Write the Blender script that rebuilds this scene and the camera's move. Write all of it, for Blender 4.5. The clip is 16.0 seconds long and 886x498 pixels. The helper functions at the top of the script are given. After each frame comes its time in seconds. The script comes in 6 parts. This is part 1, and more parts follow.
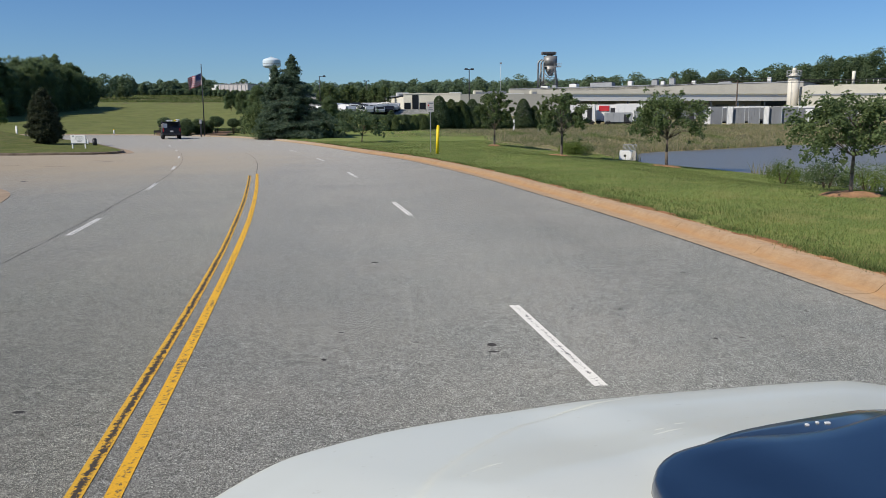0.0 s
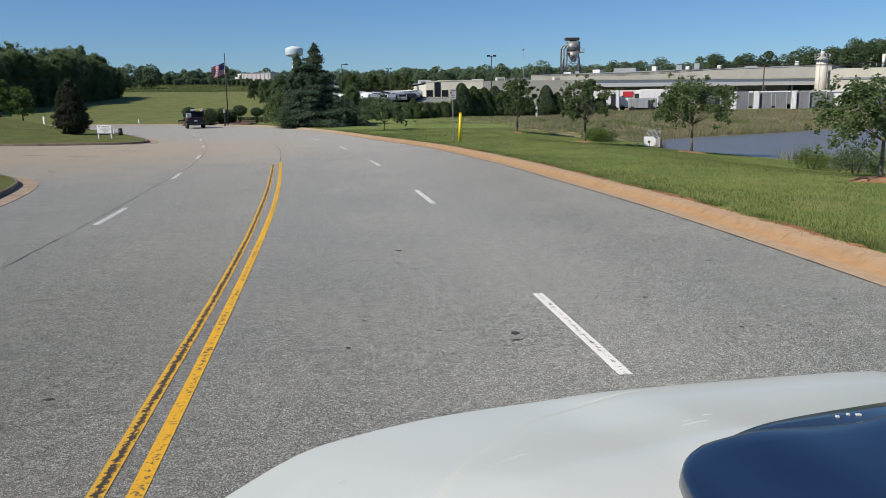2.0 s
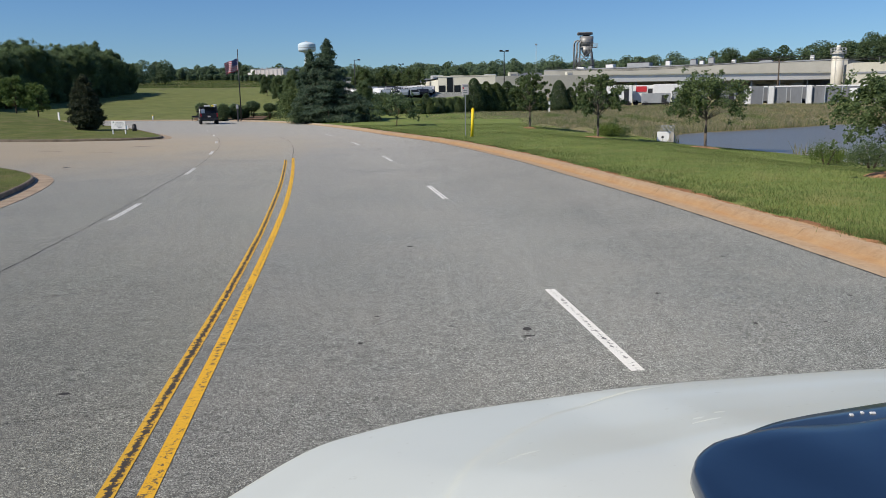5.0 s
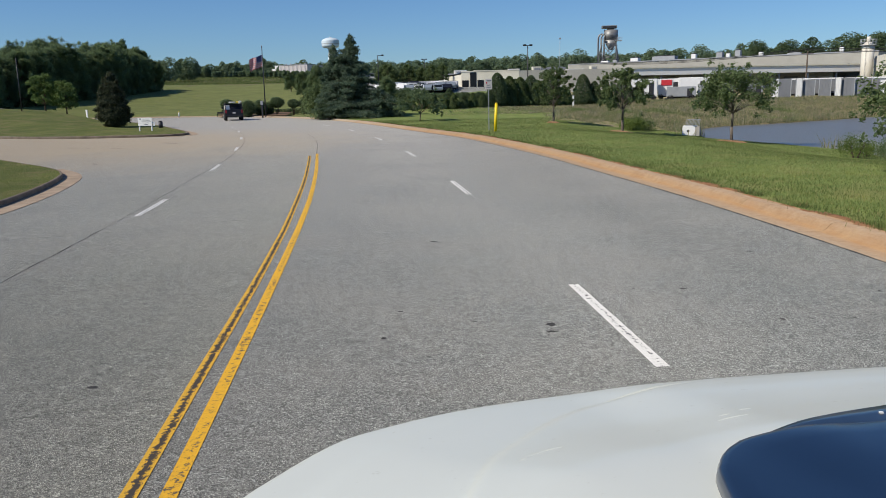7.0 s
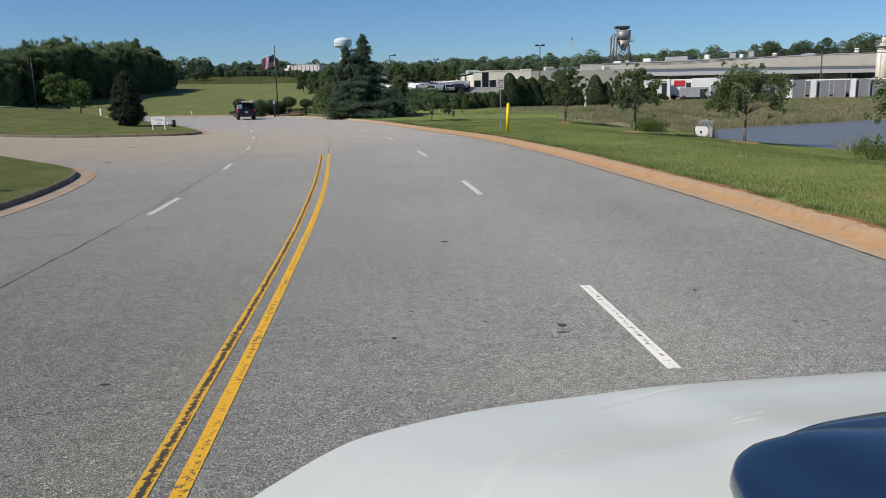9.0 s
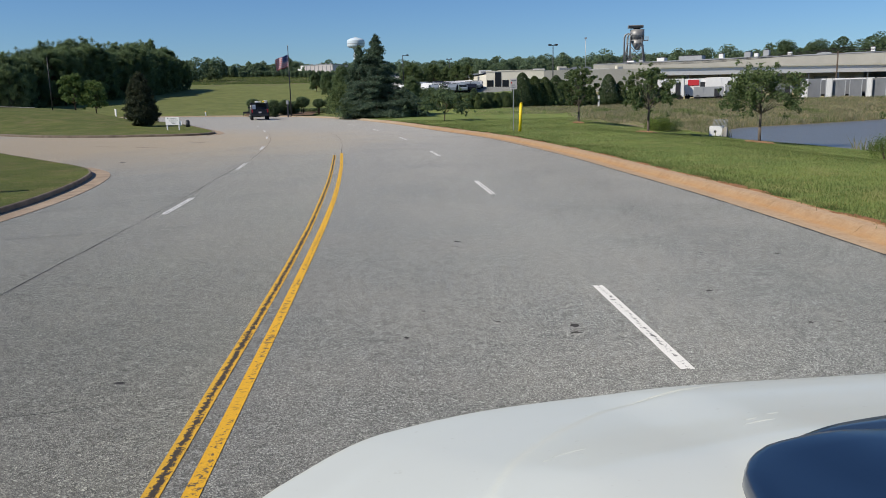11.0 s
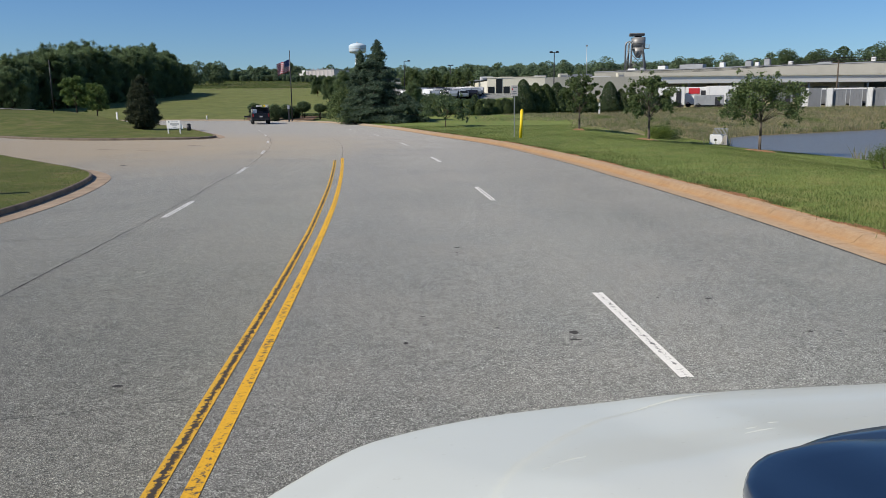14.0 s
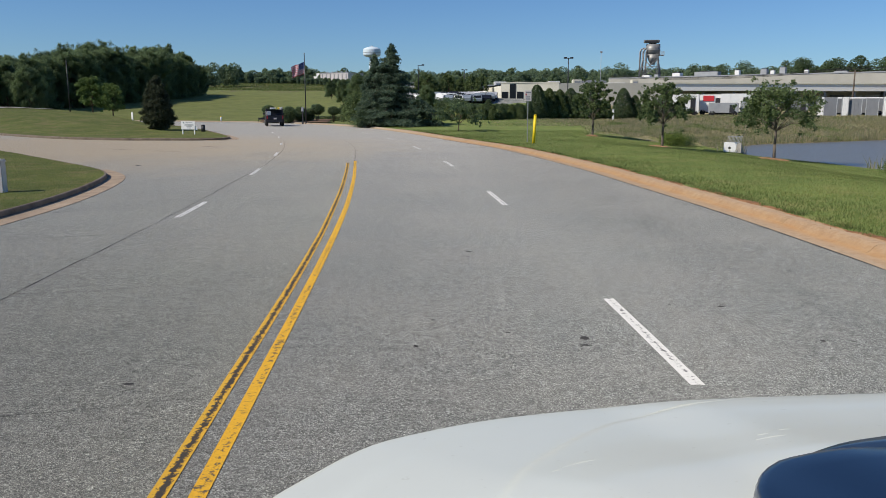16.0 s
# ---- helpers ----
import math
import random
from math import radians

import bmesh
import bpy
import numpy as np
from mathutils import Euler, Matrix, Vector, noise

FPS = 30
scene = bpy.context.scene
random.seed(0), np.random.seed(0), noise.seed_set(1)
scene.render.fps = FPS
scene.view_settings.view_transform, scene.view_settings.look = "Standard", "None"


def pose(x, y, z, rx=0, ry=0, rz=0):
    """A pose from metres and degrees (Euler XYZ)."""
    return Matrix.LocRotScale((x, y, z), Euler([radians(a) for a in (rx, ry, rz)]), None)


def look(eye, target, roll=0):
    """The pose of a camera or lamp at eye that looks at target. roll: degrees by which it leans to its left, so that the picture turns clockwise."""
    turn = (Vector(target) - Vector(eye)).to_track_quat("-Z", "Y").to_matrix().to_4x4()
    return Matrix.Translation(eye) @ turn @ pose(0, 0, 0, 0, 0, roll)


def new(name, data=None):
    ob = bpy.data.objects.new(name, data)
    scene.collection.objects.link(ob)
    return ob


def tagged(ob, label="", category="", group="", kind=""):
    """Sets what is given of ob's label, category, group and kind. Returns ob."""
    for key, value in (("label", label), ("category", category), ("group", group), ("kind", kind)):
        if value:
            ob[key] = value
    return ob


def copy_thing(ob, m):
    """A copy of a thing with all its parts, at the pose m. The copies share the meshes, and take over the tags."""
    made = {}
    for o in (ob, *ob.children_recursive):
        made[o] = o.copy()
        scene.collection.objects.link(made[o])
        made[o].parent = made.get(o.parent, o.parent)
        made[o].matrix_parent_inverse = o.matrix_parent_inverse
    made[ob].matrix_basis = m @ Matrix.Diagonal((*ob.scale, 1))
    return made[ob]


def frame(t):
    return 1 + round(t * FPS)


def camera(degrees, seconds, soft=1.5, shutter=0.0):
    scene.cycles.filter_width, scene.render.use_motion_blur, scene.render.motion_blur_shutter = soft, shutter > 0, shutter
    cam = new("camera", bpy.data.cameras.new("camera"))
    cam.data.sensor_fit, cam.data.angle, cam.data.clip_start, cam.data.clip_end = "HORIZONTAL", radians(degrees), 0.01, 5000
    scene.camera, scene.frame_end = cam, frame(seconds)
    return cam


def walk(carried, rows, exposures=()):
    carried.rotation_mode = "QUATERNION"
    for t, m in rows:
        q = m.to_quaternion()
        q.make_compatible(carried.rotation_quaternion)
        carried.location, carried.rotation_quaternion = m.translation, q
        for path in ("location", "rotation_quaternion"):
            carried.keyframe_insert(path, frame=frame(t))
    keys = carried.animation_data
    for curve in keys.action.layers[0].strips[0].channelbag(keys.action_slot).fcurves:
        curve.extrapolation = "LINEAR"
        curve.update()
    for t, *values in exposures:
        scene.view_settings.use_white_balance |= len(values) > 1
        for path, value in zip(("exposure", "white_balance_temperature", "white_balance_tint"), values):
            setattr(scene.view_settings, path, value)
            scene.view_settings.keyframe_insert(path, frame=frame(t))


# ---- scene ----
cam = camera(58.30, 16.0, soft=0.85)
walk(cam, [
    (0.0, pose(0.000, -0.016, 2.297, 80.520, 0.281, -4.118)),
    (0.5, pose(0.002, -0.014, 2.299, 80.245, 0.443, -3.534)),
    (1.0, pose(0.000, -0.013, 2.301, 80.216, 0.483, -3.303)),
    (1.5, pose(0.000, -0.011, 2.300, 80.220, 0.501, -3.127)),
    (2.0, pose(-0.004, -0.008, 2.303, 79.646, 0.750, -2.535)),
    (2.5, pose(0.001, -0.008, 2.302, 79.672, 0.803, -2.399)),
    (3.0, pose(0.003, -0.006, 2.306, 79.799, 0.789, -2.222)),
    (3.5, pose(0.002, -0.006, 2.306, 79.686, 0.832, -2.065)),
    (4.0, pose(0.001, -0.005, 2.305, 79.618, 0.725, -2.098)),
    (6.5, pose(-0.000, -0.002, 2.304, 78.959, 1.247, -0.328)),
    (7.0, pose(0.002, -0.000, 2.304, 79.014, 1.224, -0.000)),
    (7.5, pose(0.004, -0.000, 2.300, 79.163, 1.116, 0.052)),
    (8.0, pose(0.002, 0.002, 2.302, 78.967, 1.256, 0.355)),
    (8.5, pose(0.001, 0.003, 2.303, 78.953, 1.169, 0.544)),
    (9.0, pose(-0.001, 0.006, 2.303, 79.030, 1.056, 0.838)),
    (11.5, pose(0.002, 0.007, 2.300, 79.046, 1.184, 1.795)),
    (12.0, pose(0.000, 0.007, 2.298, 79.186, 1.075, 1.648)),
    (12.5, pose(0.000, 0.007, 2.297, 79.089, 1.070, 1.689)),
    (13.0, pose(-0.000, 0.009, 2.301, 79.183, 0.960, 1.589)),
    (13.5, pose(0.000, 0.009, 2.300, 79.334, 0.877, 1.672)),
    (14.0, pose(-0.002, 0.009, 2.301, 79.459, 0.637, 1.816)),
    (14.5, pose(-0.006, 0.011, 2.304, 80.237, -0.502, 2.510)),
    (15.0, pose(-0.002, 0.008, 2.296, 80.568, -0.523, 2.926)),
    (15.5, pose(-0.002, 0.007, 2.294, 80.174, -0.229, 2.776)),
    (16.0, pose(-0.004, 0.006, 2.293, 79.769, -0.062, 2.769)),
], exposures=[(0.0, 0.0), (16.0, 0.0)])

# ---- sky and sun ----
SUN_TO = Vector((-0.84, -0.43, 0.88)).normalized()
world = bpy.data.worlds.new("sky")
scene.world = world
world.use_nodes = True
wn = world.node_tree
sky = wn.nodes.new("ShaderNodeTexSky")
sky.sky_type = "NISHITA"
sky.sun_disc = False
sky.sun_elevation = math.asin(SUN_TO.z)
sky.sun_rotation = math.atan2(SUN_TO.x, SUN_TO.y)
sky.altitude = 200
sky.air_density = 1.0
sky.dust_density = 0.1
sky.ozone_density = 3.5
clear = wn.nodes.new("ShaderNodeMix")
clear.data_type, clear.blend_type = "RGBA", "MULTIPLY"
clear.inputs[0].default_value = 1.0
clear.inputs[7].default_value = (0.66, 0.92, 1.26, 1)
wn.links.new(sky.outputs[0], clear.inputs[6])
wn.links.new(clear.outputs[2], wn.nodes["Background"].inputs[0])
wn.nodes["Background"].inputs[1].default_value = 0.075
sun = new("sun", bpy.data.lights.new("sun", "SUN"))
sun.data.energy = 5.0
sun.data.angle = radians(0.5)
sun.data.color = (1.0, 0.92, 0.80)
sun.matrix_world = look(SUN_TO * 100, (0, 0, 0))


# ---- materials ----
def nodes_of(name, rough=0.8, metal=0.0, spec=0.3):
    m = bpy.data.materials.new(name)
    m.use_nodes = True
    nt = m.node_tree
    b = nt.nodes["Principled BSDF"]
    b.inputs["Roughness"].default_value = rough
    b.inputs["Metallic"].default_value = metal
    b.inputs["Specular IOR Level"].default_value = spec
    b.inputs["Diffuse Roughness"].default_value = 0.8 if rough > 0.6 else 0.0
    return m, nt, b


def pos(nt):
    return nt.nodes.new("ShaderNodeNewGeometry").outputs["Position"]


def noise_tex(nt, scale, detail=4, rough=0.6, vec=None, distortion=0.0):
    n = nt.nodes.new("ShaderNodeTexNoise")
    n.inputs["Scale"].default_value = scale
    n.inputs["Detail"].default_value = detail
    n.inputs["Roughness"].default_value = rough
    n.inputs["Distortion"].default_value = distortion
    nt.links.new(vec if vec is not None else pos(nt), n.inputs["Vector"])
    return n.outputs["Fac"]


def ramp(nt, fac, stops):
    r = nt.nodes.new("ShaderNodeValToRGB")
    e = r.color_ramp.elements
    while len(e) < len(stops):
        e.new(0.5)
    for el, (p, c) in zip(e, stops):
        el.position = p
        el.color = (*c, 1) if len(c) == 3 else c
    nt.links.new(fac, r.inputs[0])
    return r.outputs[0]


def mix(nt, fac, a, b, mode="MIX"):
    n = nt.nodes.new("ShaderNodeMix")
    n.data_type = "RGBA"
    n.blend_type = mode
    for sock, v in ((n.inputs[0], fac), (n.inputs[6], a), (n.inputs[7], b)):
        if isinstance(v, (int, float)):
            sock.default_value = v
        elif isinstance(v, tuple):
            sock.default_value = (*v, 1)
        else:
            nt.links.new(v, sock)
    return n.outputs[2]


def math_node(nt, op, a, b=None, clamp=False):
    n = nt.nodes.new("ShaderNodeMath")
    n.operation = op
    n.use_clamp = clamp
    for sock, v in zip(n.inputs, (a, b)):
        if v is None:
            continue
        if isinstance(v, (int, float)):
            sock.default_value = v
        else:
            nt.links.new(v, sock)
    return n.outputs[0]


def bump(nt, b, height, dist=0.01, strength=0.6):
    n = nt.nodes.new("ShaderNodeBump")
    n.inputs["Distance"].default_value = dist
    n.inputs["Strength"].default_value = strength
    nt.links.new(height, n.inputs["Height"])
    nt.links.new(n.outputs[0], b.inputs["Normal"])


def plain(name, col, rough=0.6, metal=0.0, var=0.12, scale=6.0, spec=0.3, fine=60.0, bumpy=0.0):
    """Painted, cast or plated surface: broad stains and fine grain round one base colour."""
    m, nt, b = nodes_of(name, rough, metal, spec)
    lo = tuple(c * (1 - var) for c in col)
    hi = tuple(min(1, c * (1 + var)) for c in col)
    broad = ramp(nt, noise_tex(nt, scale, 5), [(0.3, lo), (0.7, hi)])
    grain = noise_tex(nt, fine, 3)
    g = ramp(nt, grain, [(0.25, (0.86, 0.86, 0.86)), (0.7, (1, 1, 1))])
    nt.links.new(mix(nt, 1.0, broad, g, "MULTIPLY"), b.inputs["Base Color"])
    if bumpy:
        bump(nt, b, grain, bumpy)
    return m


def smooth_mask(nt, centre, radius, soft):
    """1 inside a flat disc round centre, fading out over soft metres, its edge broken up by noise."""
    d = nt.nodes.new("ShaderNodeVectorMath")
    d.operation = "DISTANCE"
    nt.links.new(pos(nt), d.inputs[0])
    d.inputs[1].default_value = centre
    wob = math_node(nt, "MULTIPLY", math_node(nt, "SUBTRACT", noise_tex(nt, 0.35, 5), 0.5), soft * 0.9)
    dist = math_node(nt, "ADD", d.outputs["Value"], wob)
    r = nt.nodes.new("ShaderNodeMapRange")
    r.inputs["From Min"].default_value = radius
    r.inputs["From Max"].default_value = radius + soft
    r.inputs["To Min"].default_value = 1.0
    r.inputs["To Max"].default_value = 0.0
    nt.links.new(dist, r.inputs["Value"])
    return r.outputs[0]


def asphalt_material():
    m, nt, b = nodes_of("asphalt", 0.72, 0, 0.3)
    v = nt.nodes.new("ShaderNodeTexVoronoi")
    v.inputs["Scale"].default_value = 150.0
    nt.links.new(pos(nt), v.inputs["Vector"])
    sep = nt.nodes.new("ShaderNodeSeparateColor")
    nt.links.new(v.outputs["Color"], sep.inputs[0])
    stones = ramp(nt, sep.outputs[0], [(0.0, (0.050, 0.052, 0.049)), (0.3, (0.134, 0.139, 0.130)),
                                       (0.7, (0.274, 0.284, 0.265)), (1.0, (0.56, 0.58, 0.54))])
    grain = ramp(nt, noise_tex(nt, 75, 6, 0.75), [(0.33, (0.62, 0.62, 0.62)), (0.66, (1.34, 1.34, 1.34))])
    col = mix(nt, 1.0, stones, grain, "MULTIPLY")
    mottle = ramp(nt, noise_tex(nt, 24, 5, 0.85), [(0.34, (0.58, 0.58, 0.58)), (0.66, (1.40, 1.40, 1.40))])
    col = mix(nt, 1.0, col, mottle, "MULTIPLY")
    mottle = ramp(nt, noise_tex(nt, 6.5, 4, 0.8), [(0.34, (0.80, 0.80, 0.80)), (0.66, (1.20, 1.20, 1.20))])
    col = mix(nt, 1.0, col, mottle, "MULTIPLY")
    # wheel-path polish, long broad streaks along the road
    mp = nt.nodes.new("ShaderNodeMapping")
    mp.inputs["Scale"].default_value = (0.75, 0.09, 1)
    mp.inputs["Rotation"].default_value = (0, 0, radians(-6))
    nt.links.new(pos(nt), mp.inputs["Vector"])
    streak = ramp(nt, noise_tex(nt, 1.0, 3, 0.5, mp.outputs[0]), [(0.3, (0.96, 0.96, 0.965)), (0.7, (1.05, 1.045, 1.035))])
    col = mix(nt, 1.0, col, streak, "MULTIPLY")
    patch = ramp(nt, noise_tex(nt, 0.22, 5), [(0.3, (0.95, 0.95, 0.955)), (0.7, (1.05, 1.045, 1.03))])
    col = mix(nt, 1.0, col, patch, "MULTIPLY")
    # oil drips and small dark spots
    spots = ramp(nt, noise_tex(nt, 2.6, 2, 0.4), [(0.74, (0, 0, 0)), (0.80, (1, 1, 1))])
    col = mix(nt, math_node(nt, "MULTIPLY", spots, 0.35), col, (0.07, 0.068, 0.064))
    # beyond the centre line the asphalt is slightly lighter and warmer
    sx = nt.nodes.new("ShaderNodeSeparateXYZ")
    nt.links.new(pos(nt), sx.inputs[0])
    side = math_node(nt, "ADD", sx.outputs[0], math_node(nt, "ADD", math_node(nt, "MULTIPLY", sx.outputs[1], 0.118), 1.35))
    past_centre = math_node(nt, "LESS_THAN", side, 0.0)
    col = mix(nt, past_centre, col, mix(nt, 1.0, col, (1.06, 1.05, 0.995), "MULTIPLY"))
    # the asphalt darkens across the outer lane
    lane = math_node(nt, "SUBTRACT", math_node(nt, "ADD", sx.outputs[0], math_node(nt, "MULTIPLY", sx.outputs[1], 0.10)), 2.9)
    outer_dark = ramp(nt, math_node(nt, "MULTIPLY", lane, 0.5, True), [(0.0, (0, 0, 0)), (1.0, (1, 1, 1))])
    col = mix(nt, outer_dark, col, mix(nt, 1.0, col, (0.78, 0.785, 0.785), "MULTIPLY"))
    # a broad disc at the near left is darker and browner
    near_left_dark = smooth_mask(nt, (-5.5, 4.5, 0), 3.0, 8.0)
    col = mix(nt, near_left_dark, col, mix(nt, 1.0, col, (0.84, 0.82, 0.79), "MULTIPLY"))
    # far asphalt's brightness at grazing view is put in its colour, with clay dust
    far_light_clay = smooth_mask(nt, (-14.0, 78.0, 0), 24.0, 52.0)
    col = mix(nt, math_node(nt, "MULTIPLY", far_light_clay, 0.66), col, (0.42, 0.39, 0.345))
    clay = smooth_mask(nt, (-25.0, 43.0, 0), 9.0, 14.0)
    col = mix(nt, math_node(nt, "MULTIPLY", clay, 0.68), col, (0.44, 0.345, 0.22))
    nt.links.new(col, b.inputs["Base Color"])
    bump(nt, b, v.outputs["Distance"], 0.006, 0.7)
    return m


def grass_material(name, dark, mid, light, dry, dry_from=0.62):
    m, nt, b = nodes_of(name, 0.9, 0, 0.1)
    fine = ramp(nt, noise_tex(nt, 14, 6, 0.75), [(0.3, dark), (0.5, mid), (0.72, light)])
    broad = ramp(nt, noise_tex(nt, 0.35, 5, 0.6), [(0.35, (0.78, 0.82, 0.75)), (0.7, (1.18, 1.14, 1.05))])
    col = mix(nt, 1.0, fine, broad, "MULTIPLY")
    dryness = ramp(nt, noise_tex(nt, 0.8, 5, 0.65), [(dry_from - 0.1, (0, 0, 0)), (dry_from + 0.14, (1, 1, 1))])
    col = mix(nt, math_node(nt, "MULTIPLY", dryness, 0.6), col, dry)
    nt.links.new(col, b.inputs["Base Color"])
    bump(nt, b, noise_tex(nt, 22, 5, 0.7), 0.05, 0.8)
    return m


def blade_material(name, stops, trans=0.35, patch=None):
    m, nt, b = nodes_of(name, 0.7, 0, 0.14)
    g = nt.nodes.new("ShaderNodeNewGeometry")
    col = ramp(nt, g.outputs["Random Per Island"], stops)
    broad = ramp(nt, noise_tex(nt, 0.5, 4), [(0.3, (0.78, 0.8, 0.78)), (0.7, (1.2, 1.16, 1.05))])
    col = mix(nt, 1.0, col, broad, "MULTIPLY")
    if patch:
        where = ramp(nt, noise_tex(nt, 0.16, 4, 0.6), [(0.54, (0, 0, 0)), (0.68, (1, 1, 1))])
        col = mix(nt, where, col, mix(nt, 1.0, col, patch, "MULTIPLY"))
    nt.links.new(col, b.inputs["Base Color"])
    tr = nt.nodes.new("ShaderNodeBsdfTranslucent")
    nt.links.new(col, tr.inputs["Color"])
    mx = nt.nodes.new("ShaderNodeMixShader")
    mx.inputs[0].default_value = trans
    nt.links.new(b.outputs[0], mx.inputs[1])
    nt.links.new(tr.outputs[0], mx.inputs[2])
    nt.links.new(mx.outputs[0], nt.nodes["Material Output"].inputs[0])
    return m


def line_material(name, paint, wear_col, centre_wear, edge_noise, start=0.43):
    """Road paint; UV runs along (u, metres) and across (v, 0 to 1). centre_wear: how far the middle of the line is worn through."""
    m, nt, b = nodes_of(name, 0.7, 0, 0.3)
    uv = nt.nodes.new("ShaderNodeUVMap").outputs[0]
    sep = nt.nodes.new("ShaderNodeSeparateXYZ")
    nt.links.new(uv, sep.inputs[0])
    off = math_node(nt, "ABSOLUTE", math_node(nt, "SUBTRACT", sep.outputs[1], 0.55))
    mid = math_node(nt, "SUBTRACT", 1.0, math_node(nt, "MULTIPLY", off, 2.0), True)
    mp = nt.nodes.new("ShaderNodeMapping")
    mp.inputs["Scale"].default_value = (26, 2.2, 1)
    nt.links.new(uv, mp.inputs["Vector"])
    cross = noise_tex(nt, 1.0, 4, 0.7, mp.outputs[0])
    chips = noise_tex(nt, 17, 6, 0.8)
    long_ = noise_tex(nt, 0.9, 3)
    w = math_node(nt, "ADD", math_node(nt, "MULTIPLY", mid, centre_wear), math_node(nt, "MULTIPLY", cross, 0.62))
    w = math_node(nt, "ADD", w, math_node(nt, "MULTIPLY", chips, edge_noise))
    w = math_node(nt, "ADD", w, math_node(nt, "MULTIPLY", long_, 0.25))
    fac = ramp(nt, math_node(nt, "MULTIPLY", w, 0.5), [(start, (0, 0, 0)), (start + 0.025, (1, 1, 1))])
    tone = ramp(nt, noise_tex(nt, 60, 4), [(0.3, tuple(c * 0.82 for c in paint)), (0.65, paint)])
    nt.links.new(mix(nt, fac, tone, wear_col), b.inputs["Base Color"])
    return m


def concrete_stained():
    """Gutter and rolled kerb; UV runs along (metres) and across from the asphalt (metres). Clay lies thickest at the kerb's toe."""
    m, nt, b = nodes_of("clay_stained_concrete", 0.9, 0, 0.15)
    uv = nt.nodes.new("ShaderNodeUVMap").outputs[0]
    sep = nt.nodes.new("ShaderNodeSeparateXYZ")
    nt.links.new(uv, sep.inputs[0])
    mp = nt.nodes.new("ShaderNodeMapping")
    mp.inputs["Scale"].default_value = (0.55, 3.2, 1)
    nt.links.new(uv, mp.inputs["Vector"])
    base = ramp(nt, noise_tex(nt, 9.0, 6, 0.7), [(0.3, (0.285, 0.205, 0.135)), (0.5, (0.345, 0.262, 0.180)), (0.72, (0.41, 0.325, 0.235))])
    flow = noise_tex(nt, 1.0, 5, 0.65, mp.outputs[0])
    across = math_node(nt, "ADD", sep.outputs[1], math_node(nt, "MULTIPLY", math_node(nt, "SUBTRACT", flow, 0.5), 0.24))
    clay = ramp(nt, across, [(0.12, (0.10, 0.10, 0.10)), (0.36, (0.50, 0.50, 0.50)), (0.50, (0.95, 0.95, 0.95)), (0.62, (0.45, 0.45, 0.45)), (0.78, (0.18, 0.18, 0.18)), (0.93, (0.85, 0.85, 0.85))])
    tone = ramp(nt, noise_tex(nt, 1.6, 4, 0.6), [(0.35, (0.365, 0.210, 0.098)), (0.7, (0.41, 0.265, 0.138))])
    col = mix(nt, clay, base, tone)
    # fades to a plain paler tan away from the near kerb
    far_tan = math_node(nt, "SUBTRACT", 1.0, smooth_mask(nt, (6, 14, 0), 32.0, 40.0))
    col = mix(nt, math_node(nt, "MULTIPLY", far_tan, 0.7), col, (0.43, 0.36, 0.27))
    blot = ramp(nt, noise_tex(nt, 3.3, 5, 0.7), [(0.36, (0.72, 0.68, 0.64)), (0.52, (1, 1, 1))])
    col = mix(nt, 0.35, col, blot, "MULTIPLY")
    grain = ramp(nt, noise_tex(nt, 90, 3), [(0.3, (0.82, 0.82, 0.82)), (0.7, (1.06, 1.06, 1.06))])
    nt.links.new(mix(nt, 1.0, col, grain, "MULTIPLY"), b.inputs["Base Color"])
    bump(nt, b, noise_tex(nt, 40, 6, 0.7), 0.003)
    return m


def water_material():
    m, nt, b = nodes_of("pond_water", 0.30, 0, 0.4)
    b.inputs["Base Color"].default_value = (0.13, 0.118, 0.092, 1)
    mp = nt.nodes.new("ShaderNodeMapping")
    mp.inputs["Scale"].default_value = (1.0, 2.2, 1)
    nt.links.new(pos(nt), mp.inputs["Vector"])
    bump(nt, b, noise_tex(nt, 2.6, 4, 0.6, mp.outputs[0]), 0.05, 0.5)
    return m


ASPHALT = asphalt_material()
GRASS = grass_material("mown_grass", (0.076, 0.104, 0.030), (0.146, 0.192, 0.060), (0.215, 0.266, 0.092), (0.30, 0.25, 0.11), 0.60)
ROUGH = grass_material("rough_grass", (0.13, 0.13, 0.065), (0.22, 0.205, 0.11), (0.31, 0.275, 0.165), (0.36, 0.29, 0.20), 0.5)
FIELD = grass_material("field_grass", (0.098, 0.12, 0.040), (0.160, 0.182, 0.066), (0.215, 0.232, 0.088), (0.25, 0.22, 0.11), 0.60)
HAY = grass_material("field_top_grass", (0.085, 0.09, 0.042), (0.14, 0.135, 0.068), (0.20, 0.18, 0.10), (0.23, 0.19, 0.12), 0.55)
MULCH = plain("clay_mulch", (0.30, 0.17, 0.09), 0.95, var=0.35, scale=2.5, fine=25, bumpy=0.03)
BED = plain("dark_mulch", (0.16, 0.10, 0.06), 0.95, var=0.35, scale=2.5, fine=25, bumpy=0.03)
SOIL = plain("bare_clay_soil", (0.25, 0.125, 0.058), 0.95, var=0.4, scale=2.5, fine=25, bumpy=0.03)
CONCRETE_CLAY = concrete_stained()
CONCRETE_DUSTY = plain("dusty_concrete", (0.39, 0.295, 0.205), 0.9, var=0.25, scale=1.8, bumpy=0.004)
CONCRETE = plain("concrete", (0.50, 0.47, 0.42), 0.85, var=0.18, scale=1.6, bumpy=0.004)
